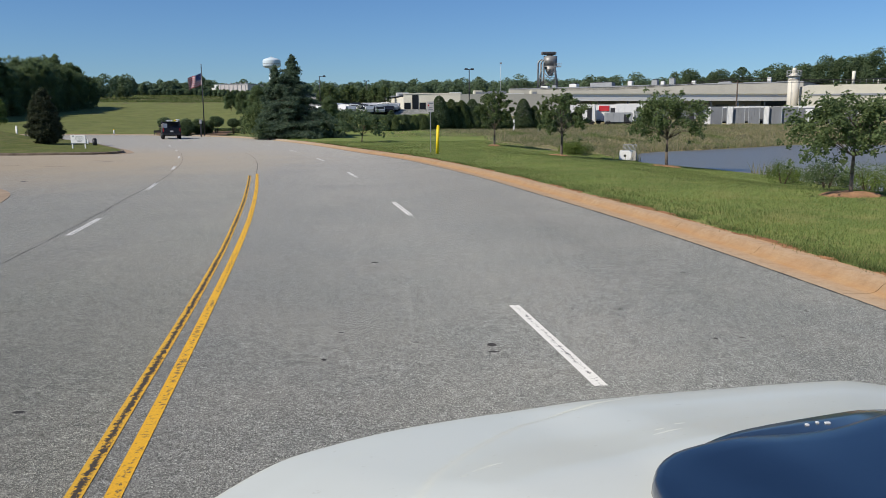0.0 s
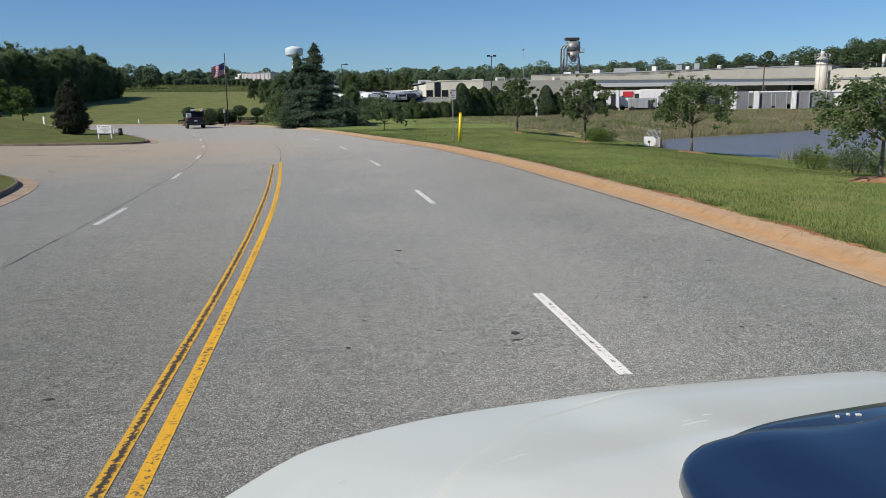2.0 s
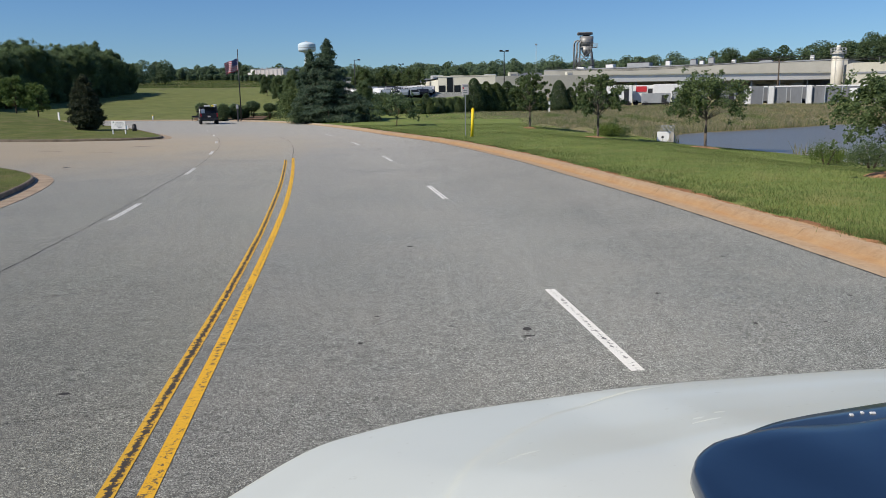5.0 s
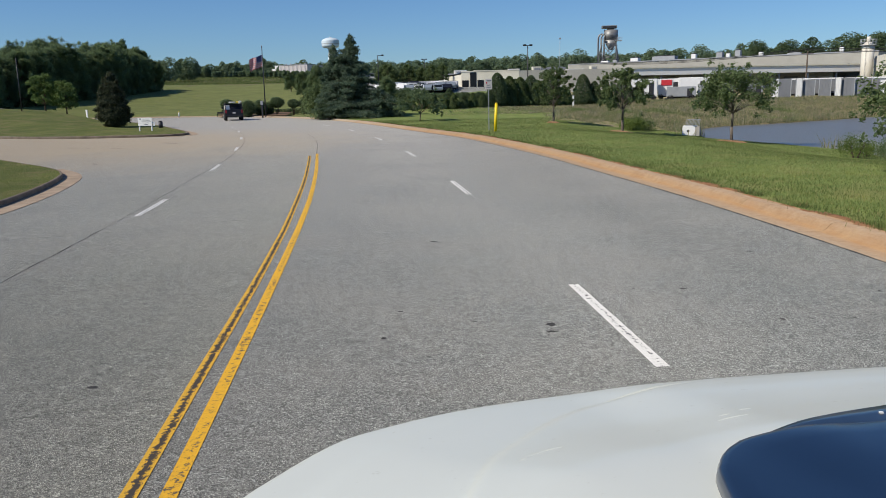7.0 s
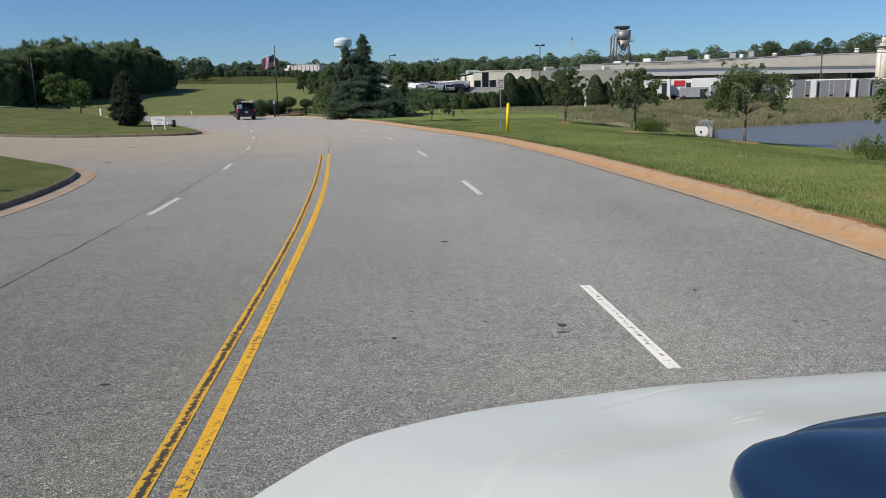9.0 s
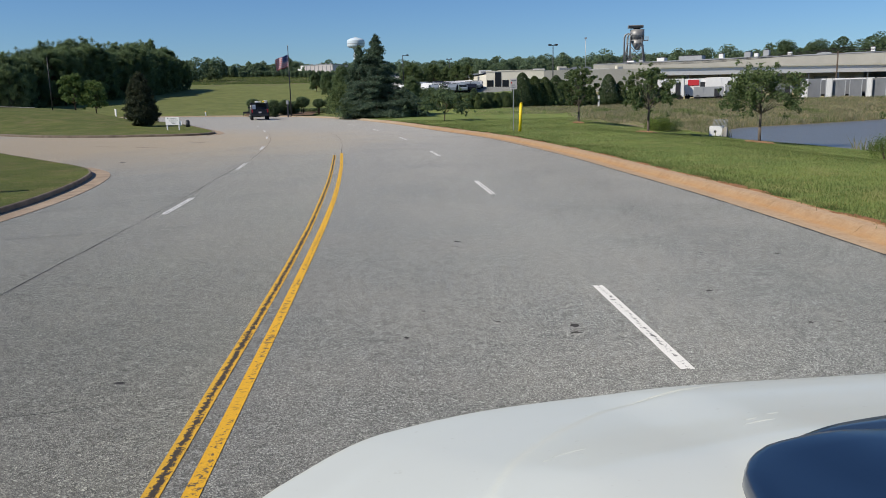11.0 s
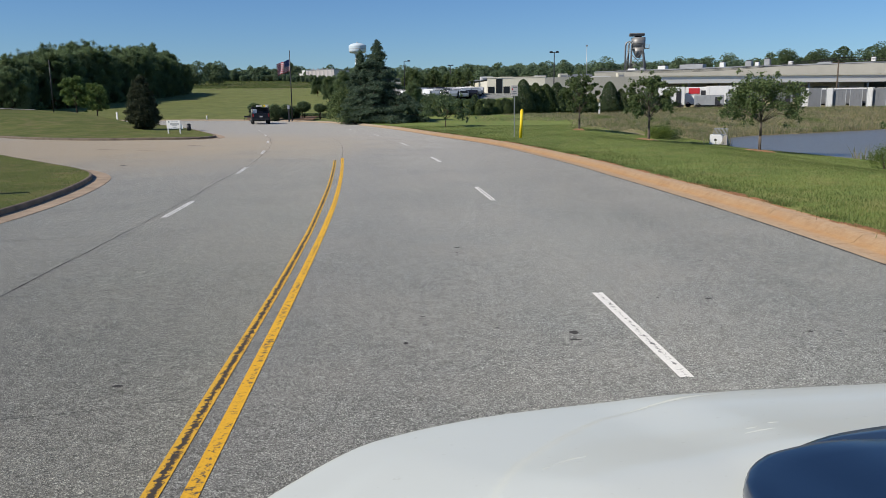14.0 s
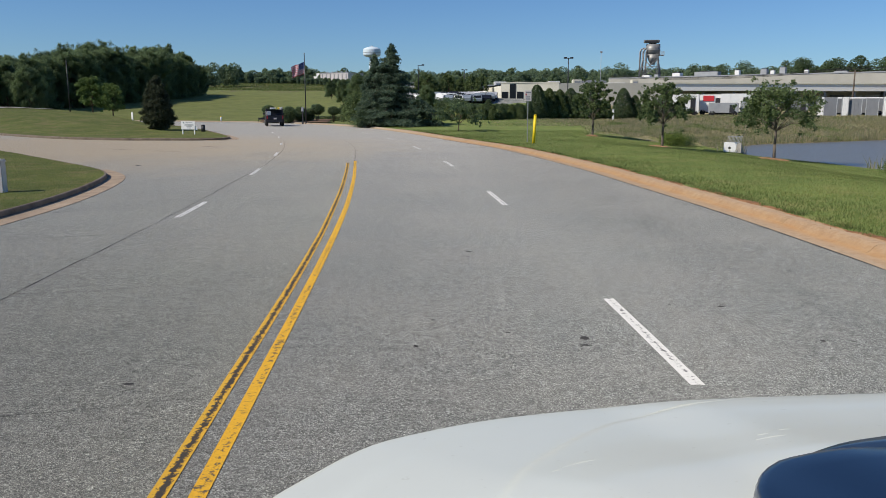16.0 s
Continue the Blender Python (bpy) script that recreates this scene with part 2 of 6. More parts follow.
CONCRETE_DARK = plain("dark_concrete", (0.22, 0.175, 0.13), 0.9, var=0.3, scale=2.0, bumpy=0.004)
TAR = plain("crack_tar", (0.05, 0.047, 0.045), 0.8, var=0.3)
YELLOW_SOUND = line_material("yellow_road_paint", (0.76, 0.43, 0.030), (0.13, 0.10, 0.06), 0.10, 1.1, 0.548)
YELLOW_WORN = line_material("worn_yellow_road_paint", (0.70, 0.41, 0.040), (0.060, 0.050, 0.038), 0.46, 1.65, 0.752)
WHITE_LINE = line_material("white_road_paint", (0.68, 0.67, 0.63), (0.09, 0.09, 0.09), 0.22, 1.0, 0.565)
WATER = water_material()
LEAF_MID = blade_material("leaves", [(0, (0.092, 0.135, 0.060)), (0.5, (0.158, 0.215, 0.094)), (1, (0.23, 0.295, 0.138))], 0.52)
LEAF_DARK = blade_material("dark_leaves", [(0, (0.105, 0.155, 0.088)), (0.5, (0.158, 0.222, 0.122)), (1, (0.215, 0.285, 0.158))], 0.68)
# Dark leaves a fifth lighter, with haze over their shade put in the colour.
LEAF_WOODS_HAZE = blade_material("hazed_woodland_leaves", [(0, (0.13, 0.185, 0.10)), (0.5, (0.19, 0.262, 0.14)), (1, (0.255, 0.335, 0.18))], 0.66)
LEAF_LIGHT = blade_material("bright_leaves", [(0, (0.09, 0.14, 0.035)), (0.5, (0.16, 0.23, 0.055)), (1, (0.26, 0.32, 0.09))], 0.4)
LEAF_MAPLE = blade_material("maple_leaves", [(0, (0.10, 0.16, 0.055)), (0.5, (0.17, 0.25, 0.085)), (1, (0.26, 0.34, 0.13))], 0.45)
# Distance haze is put into this paler, bluer leaf colour.
LEAF_FAR_HAZE = blade_material("hazed_distant_leaves", [(0, (0.135, 0.195, 0.125)), (0.5, (0.19, 0.265, 0.165)), (1, (0.25, 0.33, 0.21))], 0.5)
NEEDLES = blade_material("needles", [(0, (0.075, 0.118, 0.082)), (0.5, (0.130, 0.192, 0.134)), (1, (0.20, 0.27, 0.195))], 0.5)
CEDAR = blade_material("cedar_sprays", [(0, (0.048, 0.062, 0.038)), (0.5, (0.078, 0.096, 0.060)), (1, (0.125, 0.135, 0.088))], 0.45)
TUFTS = blade_material("grass_tufts", [(0, (0.055, 0.080, 0.024)), (0.5, (0.105, 0.145, 0.048)), (0.9, (0.17, 0.20, 0.075)), (1, (0.30, 0.20, 0.10))], 0.35)
DRY_LAWN = grass_material("dry_lawn", (0.070, 0.088, 0.026), (0.130, 0.152, 0.048), (0.19, 0.21, 0.074), (0.25, 0.195, 0.10), 0.58)
DRY_BLADES = blade_material("dry_lawn_blades", [(0, (0.080, 0.105, 0.028)), (0.5, (0.145, 0.178, 0.052)), (0.85, (0.205, 0.235, 0.08)), (1, (0.32, 0.27, 0.14))])
# The patch tint paints sunlit bright spots into the blades' colour.
BLADES = blade_material("grass_blades", [(0, (0.088, 0.124, 0.038)), (0.5, (0.162, 0.220, 0.072)), (0.85, (0.245, 0.30, 0.108)), (1, (0.38, 0.32, 0.16))], 0.4, (1.28, 1.18, 1.05))
REEDS = blade_material("dry_reeds", [(0, (0.17, 0.21, 0.095)), (0.4, (0.29, 0.30, 0.16)), (0.75, (0.45, 0.40, 0.27)), (1, (0.52, 0.43, 0.33))], 0.5, (0.55, 0.82, 0.45))
YOUNG_BARK = plain("young_bark", (0.17, 0.14, 0.11), 0.9, var=0.3, scale=8, fine=40, bumpy=0.006)
BARK = plain("bark", (0.12, 0.085, 0.06), 0.95, var=0.35, scale=8, fine=40, bumpy=0.01)


# ---- plan: lines and ground heights ----
from mathutils.geometry import delaunay_2d_cdt


def spline(pts, step):
    """Smooth plan curve through a few control points, sampled about every step metres."""
    p = [np.array(q, float) for q in pts]
    p = [2 * p[0] - p[1]] + p + [2 * p[-1] - p[-2]]
    out = []
    for i in range(1, len(p) - 2):
        n = max(2, int(np.linalg.norm(p[i + 1] - p[i]) / step))
        for k in range(n):
            t = k / n
            out.append(0.5 * (2 * p[i] + (p[i + 1] - p[i - 1]) * t + (2 * p[i - 1] - 5 * p[i] + 4 * p[i + 1] - p[i + 2]) * t * t
                              + (3 * p[i] - p[i - 1] - 3 * p[i + 1] + p[i + 2]) * t ** 3))
    out.append(p[-2])
    return np.array(out)


def normals_right(c):
    d = np.gradient(c, axis=0)
    d /= np.linalg.norm(d, axis=1)[:, None]
    return np.stack([d[:, 1], -d[:, 0]], 1)


def sstep(a, b, x):
    t = np.clip((np.asarray(x, float) - a) / (b - a), 0, 1)
    return t * t * (3 - 2 * t)


def poly_dist(x, y, poly):
    """Signed distance to a closed plan polygon, positive outside."""
    x, y = np.asarray(x, float), np.asarray(y, float)
    best = np.full(x.shape, 1e9)
    inside = np.zeros(x.shape, bool)
    n = len(poly)
    for i in range(n):
        (ax, ay), (bx, by) = poly[i], poly[(i + 1) % n]
        ex, ey = bx - ax, by - ay
        t = np.clip(((x - ax) * ex + (y - ay) * ey) / (ex * ex + ey * ey + 1e-12), 0, 1)
        best = np.minimum(best, np.hypot(x - ax - t * ex, y - ay - t * ey))
        cross = (ay > y) != (by > y)
        with np.errstate(divide="ignore", invalid="ignore"):
            xi = (bx - ax) * (y - ay) / (by - ay + 1e-12) + ax
        inside ^= cross & (x < xi)
    return np.where(inside, -best, best)


# outer edge of the asphalt: along the verge, round the bend to the left
EDGE = spline([(6.0, -300), (6.0, -60), (6.02, -15), (6.0, 2), (5.76, 10.9), (4.95, 18.9), (3.35, 26.7), (1.70, 34.4), (-0.95, 47.2),
               (-6.0, 65.9), (-13.3, 85.5), (-21.5, 99), (-31.5, 108.5), (-45, 114), (-64, 117), (-100, 119), (-190, 121), (-420, 124)], 1.0)
POND = spline([(18.9, 60), (17.5, 53), (18.8, 47.5), (20.0, 42.8), (20.2, 37), (20.5, 31.5), (23, 27), (31, 24), (46, 28), (60, 44), (63, 60), (57, 76),
               (47, 84), (38, 78.5), (30, 73), (22.5, 68), (18.9, 60)], 2.0)[:-1]
POND_Z = -0.9


def ground_z(x, y):
    """Height of the land outside the bend."""
    x, y = np.asarray(x, float), np.asarray(y, float)
    d = np.hypot(x, y)
    az = np.degrees(np.arctan2(x, y))
    az = np.where(y < -20, 60.0, az)
    left = 7.2 * np.clip((d - 107) / 155, 0, 1) ** 1.25 + 6.0 * sstep(262, 430, d) + 14 * sstep(430, 1400, d)
    mid = 0.15 + 0.55 * sstep(80, 100, d) + 3.4 * sstep(105, 165, d) + 5.0 * sstep(180, 420, d) + 12 * sstep(420, 1400, d)
    right = 0.15 + 0.6 * sstep(95, 125, d) + 1.4 * sstep(128, 150, d) + 6 * sstep(180, 420, d) + 14 * sstep(420, 1400, d)
    wl = 1 - sstep(-11, -5, az)
    wr = sstep(3, 11, az)
    z = left * wl + right * wr + mid * (1 - wl) * (1 - wr)
    sd = poly_dist(x, y, POND)
    bank = POND_Z + 0.02 + np.where(sd < 0, np.maximum(sd * 0.25, -0.8), np.minimum(sd * 0.30, 0.05) + np.maximum(sd - 0.4, 0) * 0.068 + np.maximum(sd - 4, 0) * 0.05)
    k = 0.10
    z = -k * np.log(np.exp(-np.clip(z, -5, 40) / k) + np.exp(-np.clip(bank, -5, 60) / k))
    bumps = 0.05 * np.sin(x * 0.31 + 1.3) * np.sin(y * 0.27) + 0.03 * np.sin(x * 0.9) * np.sin(y * 0.7 + 2)
    return z + bumps * sstep(8, 30, sd + 8)


NEAR_KERB = spline([(-9.0, -300), (-9.0, -40), (-9.1, 0), (-9.5, 10), (-9.95, 16.4), (-10.5, 19.9), (-11.35, 23.2), (-12.2, 25.4),
                    (-13.5, 27.3), (-15.6, 29.6), (-19, 33.2), (-24, 38.3), (-45, 58), (-75, 84), (-100, 92)], 0.7)
FAR_KERB = spline([(-100, 98), (-75, 91), (-52, 73), (-37, 60), (-29.6, 54.2), (-24.3, 52.0), (-20.6, 52.0), (-18.3, 52.3), (-17.3, 53.4),
                   (-17.9, 56.2), (-21.0, 63), (-26.2, 73.5), (-33.5, 86), (-42, 96), (-52, 102), (-66, 105), (-100, 107), (-420, 111)], 0.7)


FAR_POLY = np.concatenate([FAR_KERB, [(-420, 98)]])


def island_z(x, y):
    """Height of the grass inside the bend: a low rise towards the woods."""
    x, y = np.asarray(x, float), np.asarray(y, float)
    d = np.hypot(x, y)
    az = np.degrees(np.arctan2(x, y))
    inside = -poly_dist(x, y, FAR_POLY)
    crest = np.interp(az, [-34, -31, -28, -25, -23.5, -22, -20], [1.95, 1.90, 1.62, 1.36, 1.0, 0.62, 0.15])
    rise = crest * sstep(0.3, 7, inside) * sstep(60, 102, d)
    return 0.15 + rise


def mesh_ob(name, verts, faces, mats, parent=None, face_mat=None, smooth=False, uv=None):
    me = bpy.data.meshes.new(name)
    me.from_pydata([tuple(v) for v in np.asarray(verts, float).tolist()], [], [tuple(f) for f in faces])
    for m in (mats if isinstance(mats, (list, tuple)) else [mats]):
        me.materials.append(m)
    if face_mat is not None:
        me.polygons.foreach_set("material_index", np.asarray(face_mat, np.int32))
    if smooth:
        me.polygons.foreach_set("use_smooth", np.ones(len(me.polygons), bool))
    if uv is not None:
        lay = me.uv_layers.new(name="UVMap")
        idx = np.empty(len(me.loops), np.int32)
        me.loops.foreach_get("vertex_index", idx)
        lay.data.foreach_set("uv", np.asarray(uv, np.float32)[idx].ravel())
    me.update()
    ob = new(name, me)
    if parent is not None:
        ob.parent = parent
    return ob


def part(name, bm, material, parent, label=""):
    """Link a bmesh as one mesh object under a thing or a part."""
    me = bpy.data.meshes.new(name)
    bm.to_mesh(me)
    bm.free()
    me.materials.append(material)
    ob = new(name, me)
    ob.parent = parent
    return tagged(ob, label) if label else ob


def thing(name, label, category, m=None, group="", kind=""):
    ob = new(name)
    ob.empty_display_size = 0.2
    if m is not None:
        ob.matrix_basis = m
    return tagged(ob, label, category, group, kind)


def grid_faces(n, m):
    i, j = np.meshgrid(np.arange(n - 1), np.arange(m - 1), indexing="ij")
    a = (i * m + j).ravel()
    return np.stack([a, a + m, a + m + 1, a + 1], 1)


# ---- ground, one sheet from the kerb's back out to the horizon ----
KERB_W = 0.93
EDGE = EDGE - normals_right(EDGE) * (0.12 - 0.24 * sstep(15, 38, EDGE[:, 1]))[:, None]
EDGE = EDGE + normals_right(EDGE) * np.interp(EDGE[:, 1], (14, 18, 20, 22, 24.4, 27.9, 31.4, 36, 41, 45, 50, 55, 60), (0, 0.06, 0.12, 0.2, 0.39, 0.64, 0.79, 0.86, 0.82, 0.68, 0.36, 0.12, 0))[:, None]
EDGE = EDGE + normals_right(EDGE) * (0.14 * (1 - sstep(36, 55, EDGE[:, 1])))[:, None]
rn = normals_right(EDGE)
offs = np.array([KERB_W - 0.06, 1.1, 1.4, 1.8, 2.4, 3.2, 4.2, 5.4, 6.8, 8.4, 10, 12, 14, 16, 18, 20, 22, 24.5, 27, 30, 33, 36, 40, 44, 48, 53, 58, 64, 70, 77,
                 85, 94, 104, 115, 128, 142, 158, 176, 200, 230, 270, 320, 380, 460, 600, 800, 1200, 1800, 2600])
gx = EDGE[:, None, 0] + rn[:, None, 0] * offs[None]
gy = EDGE[:, None, 1] + rn[:, None, 1] * offs[None]
gz = ground_z(gx, gy)
near_kerb = 1 - sstep(1.0, 3.2, offs)
gz = gz * (1 - near_kerb) + 0.12 * near_kerb
gf = grid_faces(*gx.shape)
cx, cy = gx.ravel()[gf].mean(1), gy.ravel()[gf].mean(1)
caz, cd = np.degrees(np.arctan2(cx, cy)), np.hypot(cx, cy)
csd = poly_dist(cx, cy, POND)
fm = np.zeros(len(gf), int)
jit = np.random.RandomState(3).uniform(-1, 1, len(gf))
fm[(caz < -5) & (cd > 95) & (cd < 262)] = 2
fm[(caz < -5) & (cd >= 255 + 12 * jit)] = 4
fm[(caz > 8) & (cd > 64 + 3 * jit - 6 * sstep(14, 24, caz))] = 1
fm[(csd < 1.2) & (cd > 60)] = 1
fm[(caz > -6) & (caz < 6) & (cd > 138) & (cd < 230)] = 3
ground = mesh_ob("ground", np.stack([gx.ravel(), gy.ravel(), gz.ravel()], 1), gf, [GRASS, ROUGH, FIELD, ASPHALT, HAY], face_mat=fm, smooth=True)
tagged(ground, "mown green verge running into rough tan grass and fields", "ground", kind="structure")

water = mesh_ob("water", np.concatenate([np.c_[POND * 1.0, np.full(len(POND), POND_Z)]]), [list(range(len(POND)))[::-1]], WATER)
tagged(water, "muddy grey-blue pond with faint ripples", "pond", kind="structure")

# ---- road: one asphalt sheet inside the outer edge ----
inner = np.array([[-430, 124], [-430, -300]])
rv = np.concatenate([EDGE, inner])
bm = bmesh.new()
bm.faces.new([bm.verts.new((*p, 0)) for p in rv])
bmesh.ops.triangulate(bm, faces=bm.faces[:])
me = bpy.data.meshes.new("road")
bm.to_mesh(me)
bm.free()
me.materials.append(ASPHALT)
road = tagged(new("road", me), "weathered grey asphalt road bending left, coarse aggregate", "road", kind="structure")


# ---- grass islands inside the bend ----
def kerb_run(parent, name, line, side, profile, mat, length, shared_label=""):
    """Concrete kerb in separate lengths with open joints. profile: (offset, height) pairs; side +1 offsets to the right of the line."""
    n = normals_right(line) * side
    seg = np.r_[0, np.cumsum(np.linalg.norm(np.diff(line, axis=0), axis=1))]
    total = seg[-1]
    k = 0
    s = 0.0
    while s < total - 0.2:
        e = min(s + length - 0.012, total)
        ss = np.linspace(s, e, max(2, int((e - s) / 0.75) + 1))
        px, py = np.interp(ss, seg, line[:, 0]), np.interp(ss, seg, line[:, 1])
        qx, qy = np.interp(ss, seg, n[:, 0]), np.interp(ss, seg, n[:, 1])
        prof = np.array(profile)
        v = np.stack([px[:, None] + qx[:, None] * prof[None, :, 0], py[:, None] + qy[:, None] * prof[None, :, 0],
                      np.repeat(prof[None, :, 1], len(ss), 0)], 2)
        m = len(prof)
        f = [list(r) for r in grid_faces(len(ss), m)]
        f += [[i * m + m - 1, (i + 1) * m + m - 1, (i + 1) * m, i * m] for i in range(len(ss) - 1)]
        f += [list(range(m))[::-1], [(len(ss) - 1) * m + j for j in range(m)]]
        if side < 0:
            f = [q[::-1] for q in f]
        uv = np.stack([np.repeat(ss[:, None], m, 1), np.repeat(prof[None, :, 0], len(ss), 0)], 2).reshape(-1, 2)
        mesh_ob(name, v.reshape(-1, 3), f, mat, parent, uv=uv)
        s += length
        k += 1


def fill_island(name, kerb, closing, label):
    """Grass inside a kerb line: a constrained triangulation with inner points, so that the lawn can rise."""
    poly = np.concatenate([kerb, np.array(closing, float)])
    n = len(poly)
    gxx, gyy = np.meshgrid(np.arange(-140, -8, 3.0), np.arange(-20, 126, 3.0))
    inner_pts = np.c_[gxx.ravel() + 0.4 * np.sin(gyy.ravel()), gyy.ravel()]
    inner_pts = inner_pts[poly_dist(inner_pts[:, 0], inner_pts[:, 1], poly) < -1.2]
    pts = [Vector(p) for p in np.concatenate([poly, inner_pts]).tolist()]
    vo, _, fo, *_ = delaunay_2d_cdt(pts, [(k, (k + 1) % n) for k in range(n)], [], 1, 1e-4)
    co = np.array([tuple(v) for v in vo])
    z = island_z(co[:, 0], co[:, 1]) - 0.015
    ob = mesh_ob(name, np.c_[co, z], [list(f) for f in fo], DRY_LAWN, smooth=True)
    return tagged(ob, label, "ground", kind="structure")


fill_island("ground_inner", NEAR_KERB - normals_right(NEAR_KERB) * 0.05, [(-420, 92), (-420, -300)], "mown green grass corner beside the side road")
fill_island("ground_bend", FAR_KERB - normals_right(FAR_KERB) * 0.05, [(-420, 98)], "mown grass rise inside the bend with a crisp edge")

kerb_outer = thing("kerb_outer", "clay-stained concrete gutter with a rolled kerb", "kerb", kind="structure")
outer = np.array([p for p in EDGE if p[1] > -12 and p[0] > -75])
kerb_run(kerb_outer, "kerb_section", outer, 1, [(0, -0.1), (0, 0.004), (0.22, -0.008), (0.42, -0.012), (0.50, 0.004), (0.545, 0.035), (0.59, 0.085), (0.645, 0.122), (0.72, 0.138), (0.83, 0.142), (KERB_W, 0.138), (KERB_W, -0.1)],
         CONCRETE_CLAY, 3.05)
kerb_inner = thing("kerb_inner", "upright dark concrete kerb round the grass corner", "kerb", kind="structure")
kn = np.array([p for p in NEAR_KERB if p[1] > -12 and p[0] > -60])
kerb_run(kerb_inner, "kerb_section", kn, 1, [(0.0, -0.1), (0.0, 0.10), (-0.015, 0.132), (-0.055, 0.145), (-0.12, 0.125), (-0.17, 0.11), (-0.18, -0.1)], CONCRETE_DARK, 3.05)
kg = np.array([p for p in kn if p[1] < 28.2])
kerb_run(kerb_inner, "gutter_section", kg, 1, [(0.004, -0.1), (0.004, 0.012), (0.25, 0.006), (0.54, 0.010), (0.54, -0.1)], CONCRETE_DUSTY, 3.05)
kerb_bend = thing("kerb_bend", "low weathered concrete kerb round the far grass", "kerb", kind="structure")
kf = np.array([p for p in FAR_KERB if p[0] > -62 and p[1] < 92])
kerb_run(kerb_bend, "kerb_section", kf, 1, [(0.0, -0.1), (0.0, 0.12), (-0.03, 0.15), (-0.17, 0.16), (-0.18, -0.1)], CONCRETE_DARK, 3.05)
kg2 = np.array([p for p in FAR_KERB if p[0] > -20.5 and p[1] > 52.2 and p[1] < 64])
kerb_run(kerb_bend, "gutter_section", kg2, 1, [(0.004, -0.1), (0.004, 0.012), (0.3, 0.006), (0.6, 0.010), (0.6, -0.1)], CONCRETE_DUSTY, 3.05)


# ---- road markings and cracks ----
def strip(name, line, width, z, mat, parent=None, wob=0.0, seed=0):
    n = normals_right(line)
    s = np.r_[0, np.cumsum(np.linalg.norm(np.diff(line, axis=0), axis=1))]
    rs = np.random.RandomState(seed)
    w = width * (1 + wob * rs.uniform(-1, 1, (len(line), 1)))
    a, b = line - n * w / 2, line + n * w / 2
    v = np.concatenate([np.c_[a, np.full(len(a), z)], np.c_[b, np.full(len(b), z)]])
    k = len(line)
    f = [[i, i + k, i + k + 1, i + 1] for i in range(k - 1)]
    uv = np.concatenate([np.c_[s, np.zeros(k)], np.c_[s, np.ones(k)]])
    return mesh_ob(name, v, f, mat, parent, uv=uv)


def curve_line(y0, y1, *coef):
    """Plan line x(y) from a cubic in y, highest power first."""
    y = np.arange(y0, y1, 0.25)
    return np.c_[np.polyval(coef, y), y]


centre = curve_line(-20, 33.4, -0.00109, -0.0840, -1.4186)
cn = normals_right(centre)
off_worn = np.interp(centre[:, 1], (-20, 6.5, 10, 14, 18, 22, 26, 32.5), (-0.108, -0.112, -0.085, -0.075, -0.10, -0.113, -0.146, -0.177))
off_sound = np.interp(centre[:, 1], (-20, 6.5, 10, 14, 18, 22, 26, 31), (0.108, 0.13, 0.145, 0.17, 0.185, 0.168, 0.15, 0.118))
yl = (centre + cn * off_worn[:, None])[centre[:, 1] < 32.4]
ys = centre + cn * off_sound[:, None]
tagged(strip("road_marking_yellow", yl, 0.112, 0.004, YELLOW_WORN), "badly worn solid yellow centre line", "road marking", kind="structure")
tagged(strip("road_marking_yellow", ys, 0.108, 0.004, YELLOW_SOUND), "bright solid yellow centre line", "road marking", kind="structure")
lane_r = curve_line(-8, 86, -9.3e-6, -9.27e-4, -0.0756, 2.345)
lane_l = curve_line(-8, 82, -0.002033, -0.05219, -4.9472)


def dashes(line, first_y, label, period=12.19, length=3.02):
    s = np.r_[0, np.cumsum(np.linalg.norm(np.diff(line, axis=0), axis=1))]
    s0 = np.interp(first_y, line[:, 1], s)
    for k in range(-1, 6):
        a = s0 + k * period
        if a < 0 or a + length > s[-1]:
            continue
        ss = np.linspace(a, a + length, 13)
        c = np.c_[np.interp(ss, s, line[:, 0]), np.interp(ss, s, line[:, 1])]
        tagged(strip("road_marking_dash", c, 0.125, 0.004, WHITE_LINE, seed=k + 5), label, "road marking", "lane dashes", "structure")


dashes(lane_r, 6.42, "chipped white lane dash on grey asphalt")
dashes(lane_l, 16.07, "white lane dash beside a dark joint", 10.35, 2.75)


def crack(name, pts, width, seed, wander=0.05):
    c = spline(pts, 0.3)
    rs = np.random.RandomState(seed)
    j = np.cumsum(rs.normal(0, wander * 0.4, len(c)))
    j -= np.linspace(0, j[-1], len(c))
    c = c + normals_right(c) * j[:, None]
    tagged(strip(name, c, width, 0.0035, TAR, wob=0.7, seed=seed), "dark smear of dirt on the asphalt" if name == "dirt_streak" else "dark crack line in the asphalt", "crack", "asphalt cracks", "structure")


crack("joint_crack", [(-5.0, 0), (-5.71, 9.2), (-6.45, 15.9), (-7.35, 22.5), (-8.47, 30.9), (-10.12, 40.2), (-11.92, 48.0), (-13.98, 55.4), (-16.98, 64.0)], 0.015, 1, 0.022)
crack("asphalt_crack", [(-9.2, 13.1), (-7.9, 13.3), (-6.3, 13.9), (-4.6, 14.9), (-3.2, 15.6)], 0.010, 2, 0.05)
crack("asphalt_crack", [(-6.0, 9.3), (-4.9, 9.5), (-3.6, 10.1), (-2.3, 10.8)], 0.008, 3, 0.05)
crack("asphalt_crack", [(-3.9, 12.9), (-3.2, 13.2), (-2.75, 13.5)], 0.007, 10)
crack("asphalt_crack", [(-4.1, 5.3), (-3.2, 5.6), (-2.3, 5.9)], 0.0045, 4)
